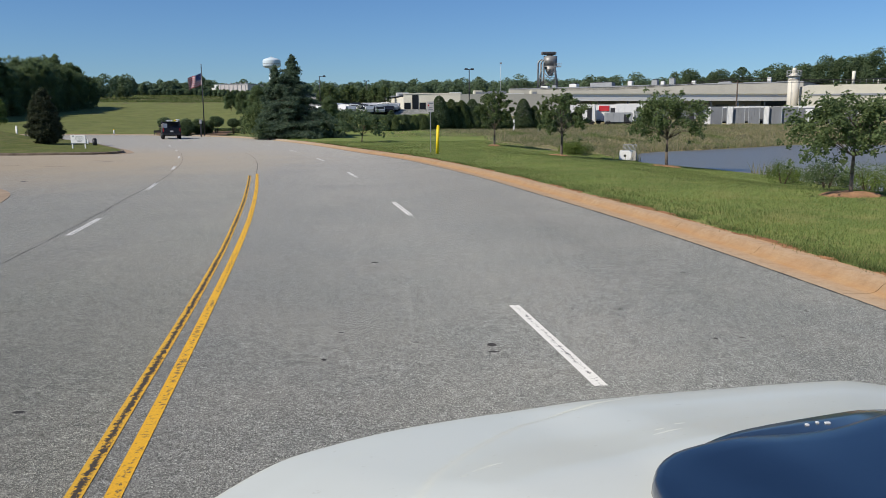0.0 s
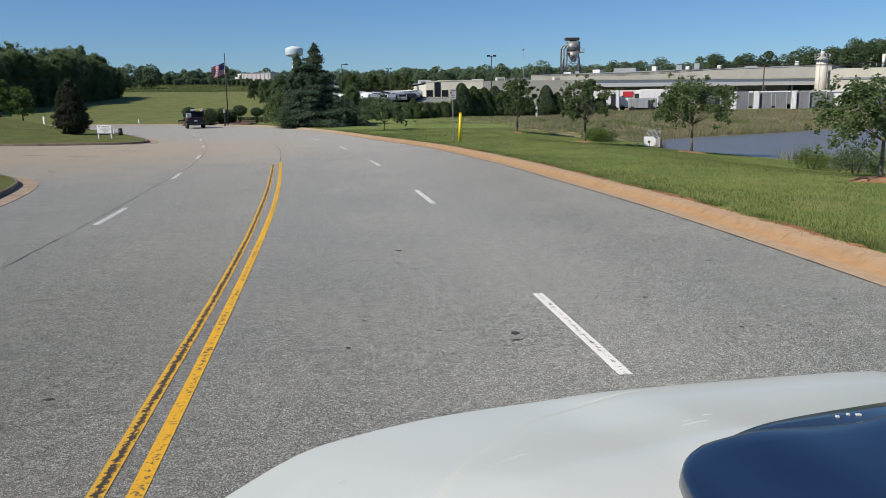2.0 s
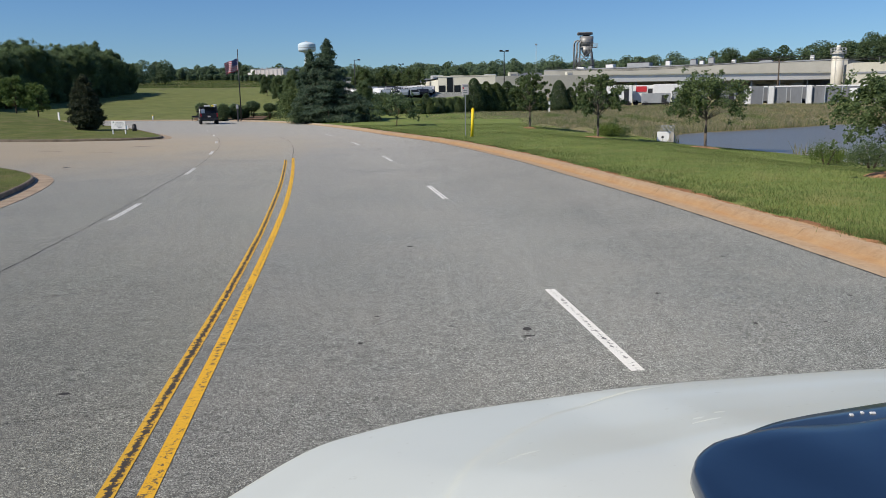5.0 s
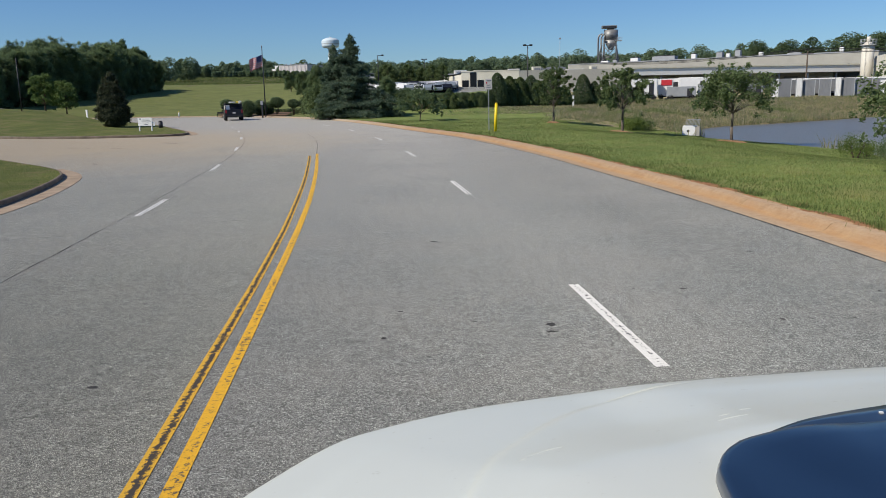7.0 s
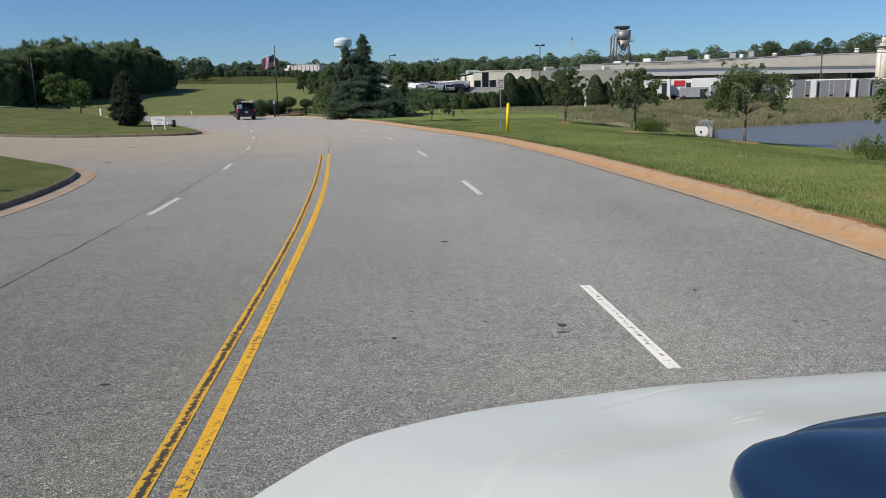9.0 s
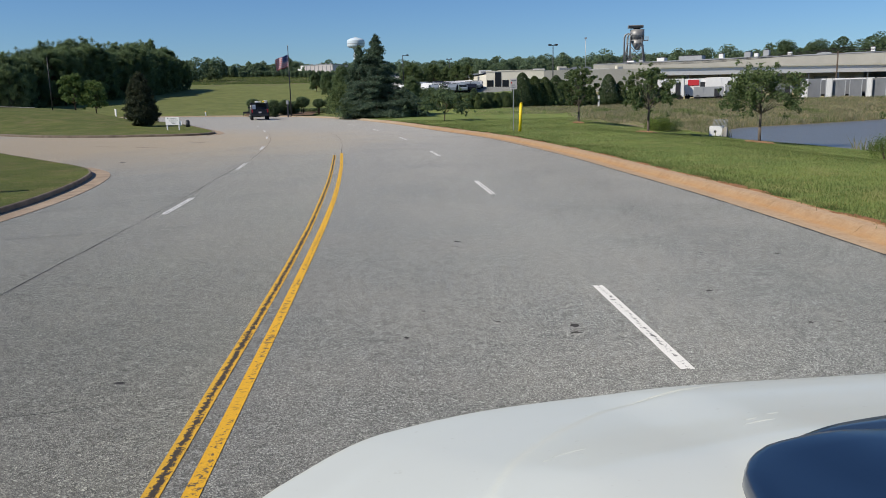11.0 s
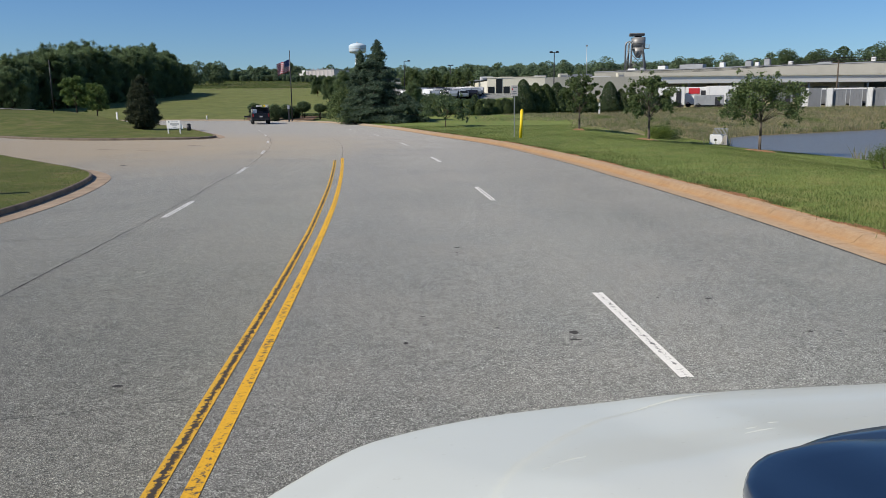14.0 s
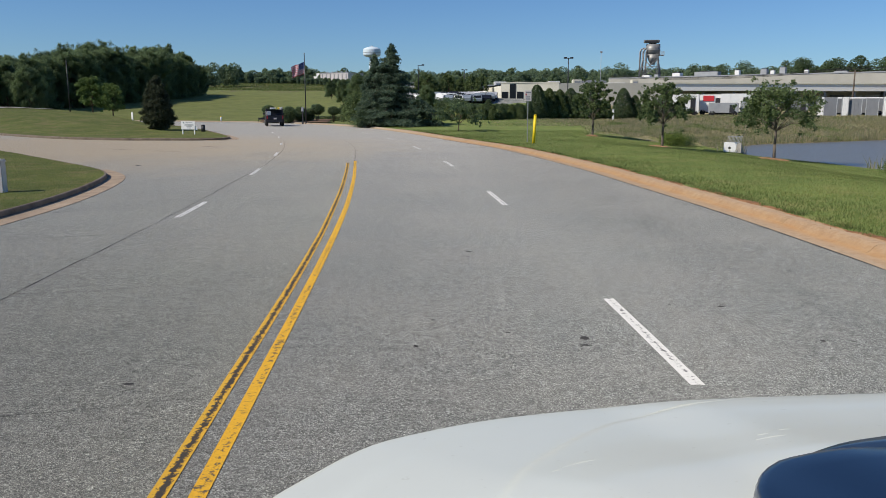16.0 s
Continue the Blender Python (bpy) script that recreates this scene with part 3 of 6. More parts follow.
crack("asphalt_crack", [(-8.2, 13.2), (-7.3, 13.6), (-6.3, 13.9)], 0.008, 5)
crack("asphalt_crack", [(-4.95, 30.6), (-5.38, 33.6), (-6.53, 41.1), (-7.8, 47.7), (-9.48, 54.2)], 0.014, 6, 0.01)
crack("dirt_streak", [(-16.9, 40.2), (-15.9, 39.8), (-15.0, 39.3)], 0.13, 21, 0.06)
crack("dirt_streak", [(-15.94, 44.8), (-15.2, 44.3), (-14.6, 43.85)], 0.14, 22, 0.06)
crack("dirt_streak", [(-13.45, 30.4), (-13.12, 30.1)], 0.10, 23, 0.03)
crack("dirt_streak", [(-19.6, 41.6), (-18.7, 41.2), (-18.1, 40.8)], 0.07, 24, 0.05)
crack("asphalt_crack", [(-9.4, 16.4), (-8.2, 17.9), (-6.9, 19.0)], 0.02, 9)
crack_edge = np.array([p for p in EDGE if -8 < p[1] < 60 and p[0] > -8])
tagged(strip("joint_crack", spline(crack_edge[::3], 0.3) - normals_right(spline(crack_edge[::3], 0.3)) * 0.015, 0.035, 0.0055, TAR, wob=0.6, seed=12), "dark joint between asphalt and gutter", "crack", "asphalt cracks", "structure")
# two dropped blots of tar on the lane
for k, (x, y, a, b) in enumerate(((1.045, 7.74, 0.042, 0.060), (1.03, 7.50, 0.060, 0.026), (-2.93, 6.20, 0.05, 0.03), (0.28, 7.9, 0.03, 0.02), (2.78, 9.1, 0.04, 0.03), (4.35, 11.2, 0.05, 0.03), (-0.2, 12.5, 0.06, 0.05), (2.21, 9.15, 0.018, 0.029), (3.39, 7.76, 0.024, 0.034), (3.68, 7.77, 0.030, 0.022), (4.12, 7.76, 0.018, 0.028), (4.94, 8.81, 0.024, 0.035), (-0.51, 8.34, 0.030, 0.023), (-0.19, 12.03, 0.018, 0.032), (3.33, 16.12, 0.024, 0.041), (3.33, 11.34, 0.030, 0.025), (4.02, 11.80, 0.018, 0.031), (1.67, 15.36, 0.024, 0.040), (-0.62, 7.38, 0.024, 0.034))):
    ang = np.linspace(0, 2 * math.pi, 15)[:-1]
    rr = 1 + 0.25 * np.random.RandomState(k).uniform(-1, 1, 14)
    v = np.c_[x + a * rr * np.cos(ang), y + b * rr * np.sin(ang), np.full(14, 0.004)]
    tagged(mesh_ob("tar_spot", v, [list(range(14))], TAR), "small dark tar blot on the asphalt", "tar spot", "tar spots", "structure")
# bare red soil where the verge has worn away behind the kerb: low ragged mounds
rs = np.random.RandomState(17)
vs, fs = [], []
for i, p in enumerate(EDGE):
    if not (6 < p[1] < 75 and p[0] > -12):
        continue
    for rep_ in range(2):
        if rs.uniform() < 0.25:
            continue
        ln, wd = rs.uniform(0.35, 1.5), rs.uniform(0.10, 0.34)
        tdir = np.array([-rn[i][1], rn[i][0]])
        c = p + rn[i] * (KERB_W + wd * 0.5 - rs.uniform(0.06, 0.16)) + tdir * rs.uniform(-0.5, 0.5)
        ang = np.linspace(0, 2 * math.pi, 19)[:-1]
        r = 1 + 0.42 * rs.uniform(-1, 1, 18)
        o = len(vs) * 37
        for k, hgt in ((1.0, 0.132), (0.6, 0.140 + 0.008 * rs.uniform())):
            q = c + np.outer(np.cos(ang) * r * ln * 0.5 * k, tdir) + np.outer(np.sin(ang) * r * wd * 0.5 * k, rn[i])
            if k == 1.0:
                low = q
            else:
                vs.append(np.concatenate([np.c_[low, np.full(18, 0.128)], np.c_[q, hgt + 0.008 * rs.uniform(-1, 1, 18)], [[c[0], c[1], hgt + 0.01]]]))
        fs += [[o + a, o + (a + 1) % 18, o + 18 + (a + 1) % 18, o + 18 + a] for a in range(18)]
        fs += [[o + 18 + a, o + 18 + (a + 1) % 18, o + 36] for a in range(18)]
tagged(mesh_ob("bare_soil", np.concatenate(vs), fs, SOIL, smooth=True), "patches of bare red clay behind the kerb", "soil", kind="stuff")


# ---- plants ----
def tube(bm, p0, p1, r0, r1, n=6):
    p0, p1 = Vector(p0), Vector(p1)
    q = (p1 - p0).to_track_quat("Z", "Y")
    rings = []
    for p, r in ((p0, r0), (p1, r1)):
        rings.append([bm.verts.new(p + q @ Vector((math.cos(a) * r, math.sin(a) * r, 0))) for a in (2 * math.pi * i / n for i in range(n))])
    for i in range(n):
        f = bm.faces.new((rings[0][i], rings[0][(i + 1) % n], rings[1][(i + 1) % n], rings[1][i]))
        f.smooth = True
    bm.faces.new(rings[1])
    bm.faces.new(rings[0][::-1])


def limb(bm, pts, r0, r1, n=6):
    for i in range(len(pts) - 1):
        a, b = i / (len(pts) - 1), (i + 1) / (len(pts) - 1)
        tube(bm, pts[i], pts[i + 1], r0 + (r1 - r0) * a, r0 + (r1 - r0) * b, n)


def sweep(bm, pts, r, n=6):
    """One continuous tube of even thickness along points."""
    p = [Vector(q) for q in pts]
    rings = []
    for i, q in enumerate(p):
        d = (p[min(i + 1, len(p) - 1)] - p[max(i - 1, 0)]).to_track_quat("Z", "Y")
        rings.append([bm.verts.new(q + d @ Vector((math.cos(a) * r, math.sin(a) * r, 0))) for a in (2 * math.pi * k / n for k in range(n))])
    for a, b in zip(rings, rings[1:]):
        for k in range(n):
            bm.faces.new((a[k], a[(k + 1) % n], b[(k + 1) % n], b[k])).smooth = True
    bm.faces.new(rings[0][::-1])
    bm.faces.new(rings[-1])


def leaf_cloud(rs, centres, size, up_bias=0.35, stretch=1.5, out=None):
    """Small bent leaves (two triangles each) round the given centres. Returns vertices and faces."""
    n = len(centres)
    nor = rs.normal(size=(n, 3))
    nor[:, 2] = np.abs(nor[:, 2]) + up_bias
    if out is not None:
        nor += out
    nor /= np.linalg.norm(nor, axis=1)[:, None]
    t = rs.normal(size=(n, 3))
    t -= nor * (t * nor).sum(1)[:, None]
    t /= np.linalg.norm(t, axis=1)[:, None]
    b = np.cross(nor, t)
    s = size * rs.uniform(0.6, 1.35, (n, 1))
    v = np.stack([centres - t * s * stretch * 0.5, centres + b * s * 0.5 + nor * s * 0.12, centres + t * s * stretch * 0.5 - nor * s * 0.1,
                  centres - b * s * 0.5 + nor * s * 0.12], 1).reshape(-1, 3)
    f = np.arange(n * 4).reshape(n, 4)
    return v, f


def ribbon(pts, width, height):
    """A low continuous ridge along points, triangular in section. Returns vertices and faces."""
    p = np.array(pts)
    d = np.gradient(p, axis=0)
    nrm = np.stack([d[:, 1], -d[:, 0], np.zeros(len(p))], 1)
    nrm /= np.linalg.norm(nrm, axis=1)[:, None]
    fade = np.sin(np.linspace(0.05, math.pi - 0.05, len(p)))[:, None]
    v = np.stack([p - nrm * width - (0, 0, 0.002), p + fade * (0, 0, height), p + nrm * width - (0, 0, 0.002)], 1).reshape(-1, 3)
    f = [[i * 3 + k, i * 3 + k + 1, i * 3 + k + 4, i * 3 + k + 3] for i in range(len(p) - 1) for k in (0, 1)]
    return v, f


def ball_points(rs, n, shell=0.55, fuzz=(0.85, 1.1)):
    p = rs.normal(size=(n, 3))
    p /= np.linalg.norm(p, axis=1)[:, None]
    return p * (shell + (1 - shell) * rs.uniform(0, 1, (n, 1))) * rs.uniform(fuzz[0], fuzz[1], (n, 1))


def broadleaf(name, seed, height, spread, trunk_h, clumps, leaves, leaf, mat, label, category="tree", lean=0.0, flat=0.75, m=None, group="", fluff=(0.11, 0.20), outward=0.5, stray=0.75, bark=None):
    """Tapered trunk, forking limbs, and a crown of leaf clumps at the limbs' ends with gaps between them."""
    rs = np.random.RandomState(seed)
    t = thing(name, label, category, m, group)
    bm = bmesh.new()
    r = max(0.035, height * 0.016)
    top = np.array([lean * height, 0, trunk_h])
    limb(bm, [(0, 0, -0.15), (lean * height * 0.4 + r * 0.3, 0, trunk_h * 0.5), tuple(top)], r * 1.25, r * 0.9, 8)
    limb(bm, [tuple(top), (top[0] + 0.04 * spread, 0.05, (trunk_h + height) / 2), (top[0], 0, height * 0.88)], r * 0.85, r * 0.15, 6)
    cen, rad = [], []
    ch = height - trunk_h
    for i in range(clumps):
        u = (i + 0.5) / clumps
        a = i * 2.399 + rs.uniform(-0.5, 0.5)
        zz = u ** 0.8
        prof = math.sin(math.pi * min(1, 0.2 + 0.76 * zz) ** 0.85) ** 0.6
        rr = spread * 0.5 * prof * rs.uniform(0.45, 1.05)
        q = spread * rs.uniform(*fluff)
        rr = min(rr, max(0.05, spread * 0.5 - q * 0.8))
        c = np.array([top[0] + rr * math.cos(a), rr * math.sin(a), trunk_h + q * 0.3 + (ch - q * (0.3 + flat * 0.9)) * zz + rs.uniform(-0.04, 0.02) * ch])
        cen.append(c)
        rad.append(q)
        if rr > spread * 0.1:
            start = np.array([top[0], 0, max(trunk_h * 0.92, c[2] - rr * 0.9)])
            start[2] = min(start[2], height * 0.8)
            mid = (start + c) / 2 + np.array([0, 0, rr * 0.12])
            limb(bm, [tuple(start), tuple(mid), tuple(c)], r * 0.28, r * 0.07, 5)
    part("trunk", bm, bark or BARK, t)
    pts = []
    for c, q in zip(cen, rad):
        k = int(leaves / clumps * rs.uniform(0.7, 1.3))
        b = ball_points(rs, k, 0.3) * q
        b[:, 2] *= flat
        pts.append(c + b)
        sub = rs.normal(size=(3, 3)) * q * stray
        for sc in sub:
            pts.append(c + sc + ball_points(rs, max(2, k // 6), 0.2) * q * 0.45)
    pts = np.concatenate(pts)
    away = pts - np.array([top[0], 0, trunk_h + ch * 0.35])
    away /= np.linalg.norm(away, axis=1)[:, None] + 0.01
    v, f = leaf_cloud(rs, pts, leaf, out=away * outward)
    mesh_ob("crown", v, f, mat, t)
    return t


def conifer(name, seed, height, spread, mat, label, whorls=26, m=None, spray=0.34, per=10, droop=0.25, ragged=0.35, group="", taper=0.8, full=0.82, needle=4.0, foot=0.82):
    """Straight trunk with drooping boughs, each a limb hung with many needle sprays."""
    rs = np.random.RandomState(seed)
    t = thing(name, label, "tree", m, group)
    bm = bmesh.new()
    limb(bm, [(0, 0, -0.2), (0.05, 0, height * 0.5), (0, 0, height)], height * 0.022, 0.02, 8)
    pts, outs = [], []
    for i in range(whorls):
        u = (i / (whorls - 1)) ** 0.9
        z = height * (0.03 + 0.95 * u)
        reach = spread * 0.5 * min(1.0, (1 - u) / full) ** taper * (foot + (1 - foot) * min(1.0, u / 0.15)) + 0.14
        for k in range(int(5 + 4 * (1 - u))):
            a = rs.uniform(0, 2 * math.pi)
            L = reach * rs.uniform(1 - ragged * 1.3, 1 + ragged * 0.45)
            tip = np.array([math.cos(a) * L, math.sin(a) * L, z - L * droop * rs.uniform(0.3, 1.3)])
            tip[2] = max(tip[2], 0.12)
            base = np.array([0, 0, z])
            mid = (base + tip) / 2 + np.array([0, 0, L * 0.12])
            limb(bm, [tuple(base), tuple(mid), tuple(tip)], 0.012 + 0.012 * L, 0.005, 4)
            n = int(per * L) + 5
            s = rs.uniform(0.12, 1.03, n) ** 0.75
            side = np.array([-math.sin(a), math.cos(a), 0])
            q = (1 - s)[:, None] ** 2 * base + 2 * (s * (1 - s))[:, None] * mid + s[:, None] ** 2 * tip
            q += side * (rs.normal(size=(n, 1)) * 0.20 * L * (1.1 - 0.6 * s[:, None])) + rs.normal(size=(n, 3)) * 0.07
            q[:, 2] -= np.abs(rs.normal(size=n)) * 0.10
            pts.append(np.maximum(q, (-99, -99, 0.03)))
            outs.append(np.repeat([[math.cos(a) * 0.5, math.sin(a) * 0.5, 0.3]], n, 0))
    part("trunk", bm, BARK, t)
    v, f = leaf_cloud(rs, np.concatenate(pts), spray, 0.3, needle, np.concatenate(outs))
    mesh_ob("crown", v, f, mat, t)
    return t


def shrub(name, seed, w, h, n, leaf, mat, label, category="shrub", shape="round", stem=0.0, m=None, group=""):
    """Clipped or loose shrub: stems and a skin of leaves; shape round, cone, box or loose."""
    rs = np.random.RandomState(seed)
    t = thing(name, label, category, m, group)
    bm = bmesh.new()
    for k in range(4):
        a = k * 1.7 + rs.uniform(0, 1)
        limb(bm, [(0.04 * w * math.cos(a), 0.04 * w * math.sin(a), -0.08), (0.14 * w * math.cos(a), 0.14 * w * math.sin(a), stem + 0.3 * (h - stem)),
                  (0.25 * w * math.cos(a), 0.25 * w * math.sin(a), stem + 0.7 * (h - stem))], 0.02 + 0.012 * h, 0.008, 5)
    part("stems", bm, BARK, t)
    b = ball_points(rs, n, 0.72)
    hh = h - stem
    if shape == "round":
        b[:, :2] *= (1 + 0.12 * np.sin(b[:, :1] * 7 + seed) * np.cos(b[:, 1:2] * 6))
        p = np.stack([b[:, 0] * w / 2, b[:, 1] * w / 2, stem + hh / 2 + b[:, 2] * hh / 2], 1)
    elif shape == "cone":
        u = rs.uniform(0, 1, n) ** 1.3
        a = rs.uniform(0, 2 * math.pi, n)
        r = w / 2 * np.minimum(1, (1 - u) ** 0.48 * 1.1) * rs.uniform(0.88, 1.04, n) * (1 + 0.10 * np.sin(a * 5 + u * 9 + seed))
        r *= 0.8 + 0.2 * sstep(0, 0.15, u)
        p = np.stack([r * np.cos(a), r * np.sin(a), stem + u * hh], 1)
    elif shape == "box":
        q = rs.uniform(-1, 1, (n, 3))
        ax = rs.randint(0, 3, n)
        q[np.arange(n), ax] = np.where(rs.uniform(size=n) < 0.5, -1, 1) * rs.uniform(0.9, 1.03, n)
        p = q * np.array([w / 2, w / 4, hh / 2]) + np.array([0, 0, stem + hh / 2])
    else:
        k = max(5, n // 90)
        a, r = rs.uniform(0, 6.28, k), w / 2 * np.sqrt(rs.uniform(0, 1, k))
        cen = np.stack([r * np.cos(a), r * np.sin(a), stem + hh * (1 - (2 * r / w) ** 2 * 0.5) * rs.uniform(0.3, 0.9, k)], 1)
        p = cen[rs.randint(0, k, n)] + rs.normal(size=(n, 3)) * w * 0.09
    p[:, 2] = np.maximum(p[:, 2], 0.03)
    away = p - np.array([0, 0, stem + hh * 0.3])
    away /= np.linalg.norm(away, axis=1)[:, None] + 0.01
    v, f = leaf_cloud(rs, p, leaf, 0.3, 1.5, away * (0.4 if shape == "loose" else 1.5))
    mesh_ob("foliage", v, f, mat, t)
    return t


def blades(name, x, y, z, hmin, hmax, width, mat, label, category, seed, lean=0.35, tall=1.0):
    rs = np.random.RandomState(seed)
    n = len(x)
    hgt = rs.uniform(hmin, hmax, n) * tall
    a = rs.uniform(0, math.pi, n)
    dx, dy = np.cos(a) * width / 2, np.sin(a) * width / 2
    lx, ly = rs.normal(0, lean, n) * hgt, rs.normal(0, lean, n) * hgt
    v = np.stack([np.c_[x - dx, y - dy, z - 0.02], np.c_[x + dx, y + dy, z - 0.02], np.c_[x + lx, y + ly, z + hgt]], 1).reshape(-1, 3)
    ob = mesh_ob(name, v, np.arange(n * 3).reshape(n, 3), mat)
    return tagged(ob, label, category, kind="stuff")


def at(x, y, turn=0.0, scale=1.0, dz=0.0, isl=False):
    z = float(island_z(x, y)) - 0.015 if isl else float(ground_z(x, y))
    return pose(x, y, z + dz, 0, 0, turn) @ Matrix.Scale(scale, 4)


def polar(az, d):
    return d * math.sin(radians(az)), d * math.cos(radians(az))


def put(ob, x, y, turn=0.0, scale=1.0, dz=0.0, isl=False):
    """Move a first specimen to its own place."""
    ob.matrix_basis = at(x, y, turn, scale, dz, isl)
    return ob


def repeat(ob, x, y, turn=0.0, scale=1.0, dz=0.0, isl=False, label=""):
    c = copy_thing(ob, pose(0, 0, 0))
    c.matrix_basis = at(x, y, turn, scale, dz, isl)
    return tagged(c, label) if label else c


# ---- shared shapes ----
def box_bm(sx, sy, sz, centre=(0, 0, 0), bevel=0.0, bm=None):
    """A bevelled box, centre given, added to bm or to a new bmesh."""
    b = bmesh.new()
    bmesh.ops.create_cube(b, size=1, matrix=Matrix.Translation(centre) @ Matrix.Diagonal((sx, sy, sz, 1)))
    if bevel:
        bmesh.ops.bevel(b, geom=b.edges[:], offset=bevel, segments=2, affect="EDGES")
    if bm is None:
        return b
    me = bpy.data.meshes.new("tmp")
    b.to_mesh(me)
    b.free()
    bm.from_mesh(me)
    bpy.data.meshes.remove(me)
    return bm


def cyl_bm(r0, r1, h, z=0.0, n=16, centre=(0, 0), bm=None):
    bm = bm or bmesh.new()
    tube(bm, (centre[0], centre[1], z), (centre[0], centre[1], z + h), r0, r1, n)
    return bm


def prism_bm(outline, depth, axis="y", off=0.0):
    """Extrude a plan or side outline (pairs) to a solid; axis is the direction of the depth, centred on off."""
    bm = bmesh.new()
    rings = []
    for s in (-0.5, 0.5):
        e = off + s * depth
        rings.append([bm.verts.new((a, e, b) if axis == "y" else (e, a, b) if axis == "x" else (a, b, e)) for a, b in outline])
    n = len(outline)
    for i in range(n):
        bm.faces.new((rings[0][i], rings[0][(i + 1) % n], rings[1][(i + 1) % n], rings[1][i]))
    bm.faces.new(rings[0][::-1])
    bm.faces.new(rings[1])
    bmesh.ops.recalc_face_normals(bm, faces=bm.faces[:])
    return bm


WHITE_PAINT = plain("white_paint", (0.78, 0.78, 0.76), 0.5, var=0.05)
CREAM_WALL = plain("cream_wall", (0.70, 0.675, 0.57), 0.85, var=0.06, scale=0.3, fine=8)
# The hall's own beige, also used as painted shade on the office's side.
BEIGE_SHADE_WALL = plain("beige_and_shaded_wall", (0.52, 0.505, 0.445), 0.8, var=0.08, scale=0.2, fine=5)
GREY_METAL = plain("grey_metal", (0.33, 0.345, 0.36), 0.6, 0.0, var=0.12, scale=0.8)
GALVANISED = plain("galvanised_steel", (0.45, 0.46, 0.46), 0.5, 0.6, var=0.15, scale=3)
DARK_METAL = plain("dark_metal", (0.05, 0.05, 0.055), 0.5, 0.4, var=0.2)
BLACK_GLASS = plain("dark_glass", (0.012, 0.015, 0.018), 0.3, 0.0, var=0.1, spec=0.12)
RUBBER = plain("rubber", (0.025, 0.025, 0.025), 0.85, var=0.2)
RED_PAINT = plain("red_paint", (0.55, 0.04, 0.05), 0.5, var=0.1)
YELLOW_PLASTIC = plain("yellow_plastic", (0.85, 0.62, 0.02), 0.45, var=0.06)
NAVY_PAINT = plain("navy_paint", (0.012, 0.014, 0.022), 0.35, 0.0, var=0.1, spec=0.35)
POLE_WOOD = plain("weathered_pole_wood", (0.14, 0.11, 0.085), 0.9, var=0.3, scale=3)
PAINT_GREY_BLUE = plain("grey_blue_paint", (0.25, 0.29, 0.33), 0.3, 0.2, var=0.06, spec=0.5)
PAINT_SILVER = plain("silver_paint", (0.55, 0.56, 0.57), 0.3, 0.3, var=0.06, spec=0.5)
TANK_PAINT = plain("pale_tank_paint", (0.60, 0.70, 0.76), 0.5, var=0.05, scale=0.1)
SILO_PAINT = plain("cream_silo_paint", (0.72, 0.68, 0.58), 0.55, var=0.08, scale=0.5)
BLUE_CLOTH = plain("blue_flag_cloth", (0.03, 0.05, 0.20), 0.85, var=0.1)
RED_CLOTH = plain("red_flag_cloth", (0.36, 0.025, 0.04), 0.85, var=0.1)
WHITE_CLOTH = plain("white_flag_cloth", (0.62, 0.62, 0.64), 0.85, var=0.05)
PRINT_GREY = plain("grey_print", (0.22, 0.24, 0.26), 0.6, var=0.1)
PRINT_RED = plain("red_print", (0.50, 0.05, 0.05), 0.6, var=0.1)
SCREEN_GREY = plain("screen_grey_paint", (0.19, 0.20, 0.215), 0.6, var=0.12, scale=0.8)
PIPE_GREY = plain("duct_metal", (0.27, 0.27, 0.265), 0.5, 0.4, var=0.15, scale=1)

# ---- verge trees ----
for (x, y, hgt, spr, th, seed, cl, lv, ls, mt, txt) in (
        (8.15, 59.6, 4.1, 3.0, 1.3, 11, 34, 4300, 0.105, LEAF_MID, "small leafy green tree with a rounded crown on the mown verge"),
        (11.8, 53.0, 4.35, 3.6, 1.6, 12, 34, 3900, 0.10, LEAF_MID, "young green tree with open crown ringed by red mulch"),
        (15.7, 43.7, 4.1, 4.8, 1.7, 13, 38, 4600, 0.095, LEAF_MID, "young broad-crowned tree in a red mulch ring beside the pond"),
        (12.3, 20.2, 2.72, 3.7, 1.12, 14, 42, 6000, 0.068, LEAF_MID, "leafy young tree with spreading low crown on the verge")):
    t = broadleaf("young_tree", seed, hgt, spr, th, cl, lv, ls, mt, txt, group="verge trees", fluff=(0.06, 0.125), stray=1.0, bark=YOUNG_BARK)
    put(t, x, y, seed * 40)
    rs = np.random.RandomState(seed)
    ang = np.linspace(0, 2 * math.pi, 29)[:-1]
    rr = (0.62 + 0.06 * rs.uniform(-1, 1, 28)) * (1.0 if seed != 11 else 0.55)
    ring = [np.c_[np.cos(ang) * rr * k * 1.5, np.sin(ang) * rr * k, np.zeros(28)] for k in (1.0, 0.7, 0.35)]
    v = np.concatenate(ring + [np.zeros((1, 3))])
    v[:, 2] = ground_z(v[:, 0] + x, v[:, 1] + y) + np.r_[np.full(28, -0.03), np.full(28, 0.07), np.full(28, 0.11), 0.12] + 0.012 * rs.uniform(-1, 1, 85)
    v[:, 0] += x
    v[:, 1] += y
    f = [[r * 28 + i, r * 28 + (i + 1) % 28, r * 28 + 28 + (i + 1) % 28, r * 28 + 28 + i] for r in range(2) for i in range(28)]
    f += [[56 + i, 56 + (i + 1) % 28, 84] for i in range(28)]
    tagged(mesh_ob("mulch_ring", v, f, MULCH, smooth=True), "red clay mulch mound round a young tree", "mulch", "mulch rings")

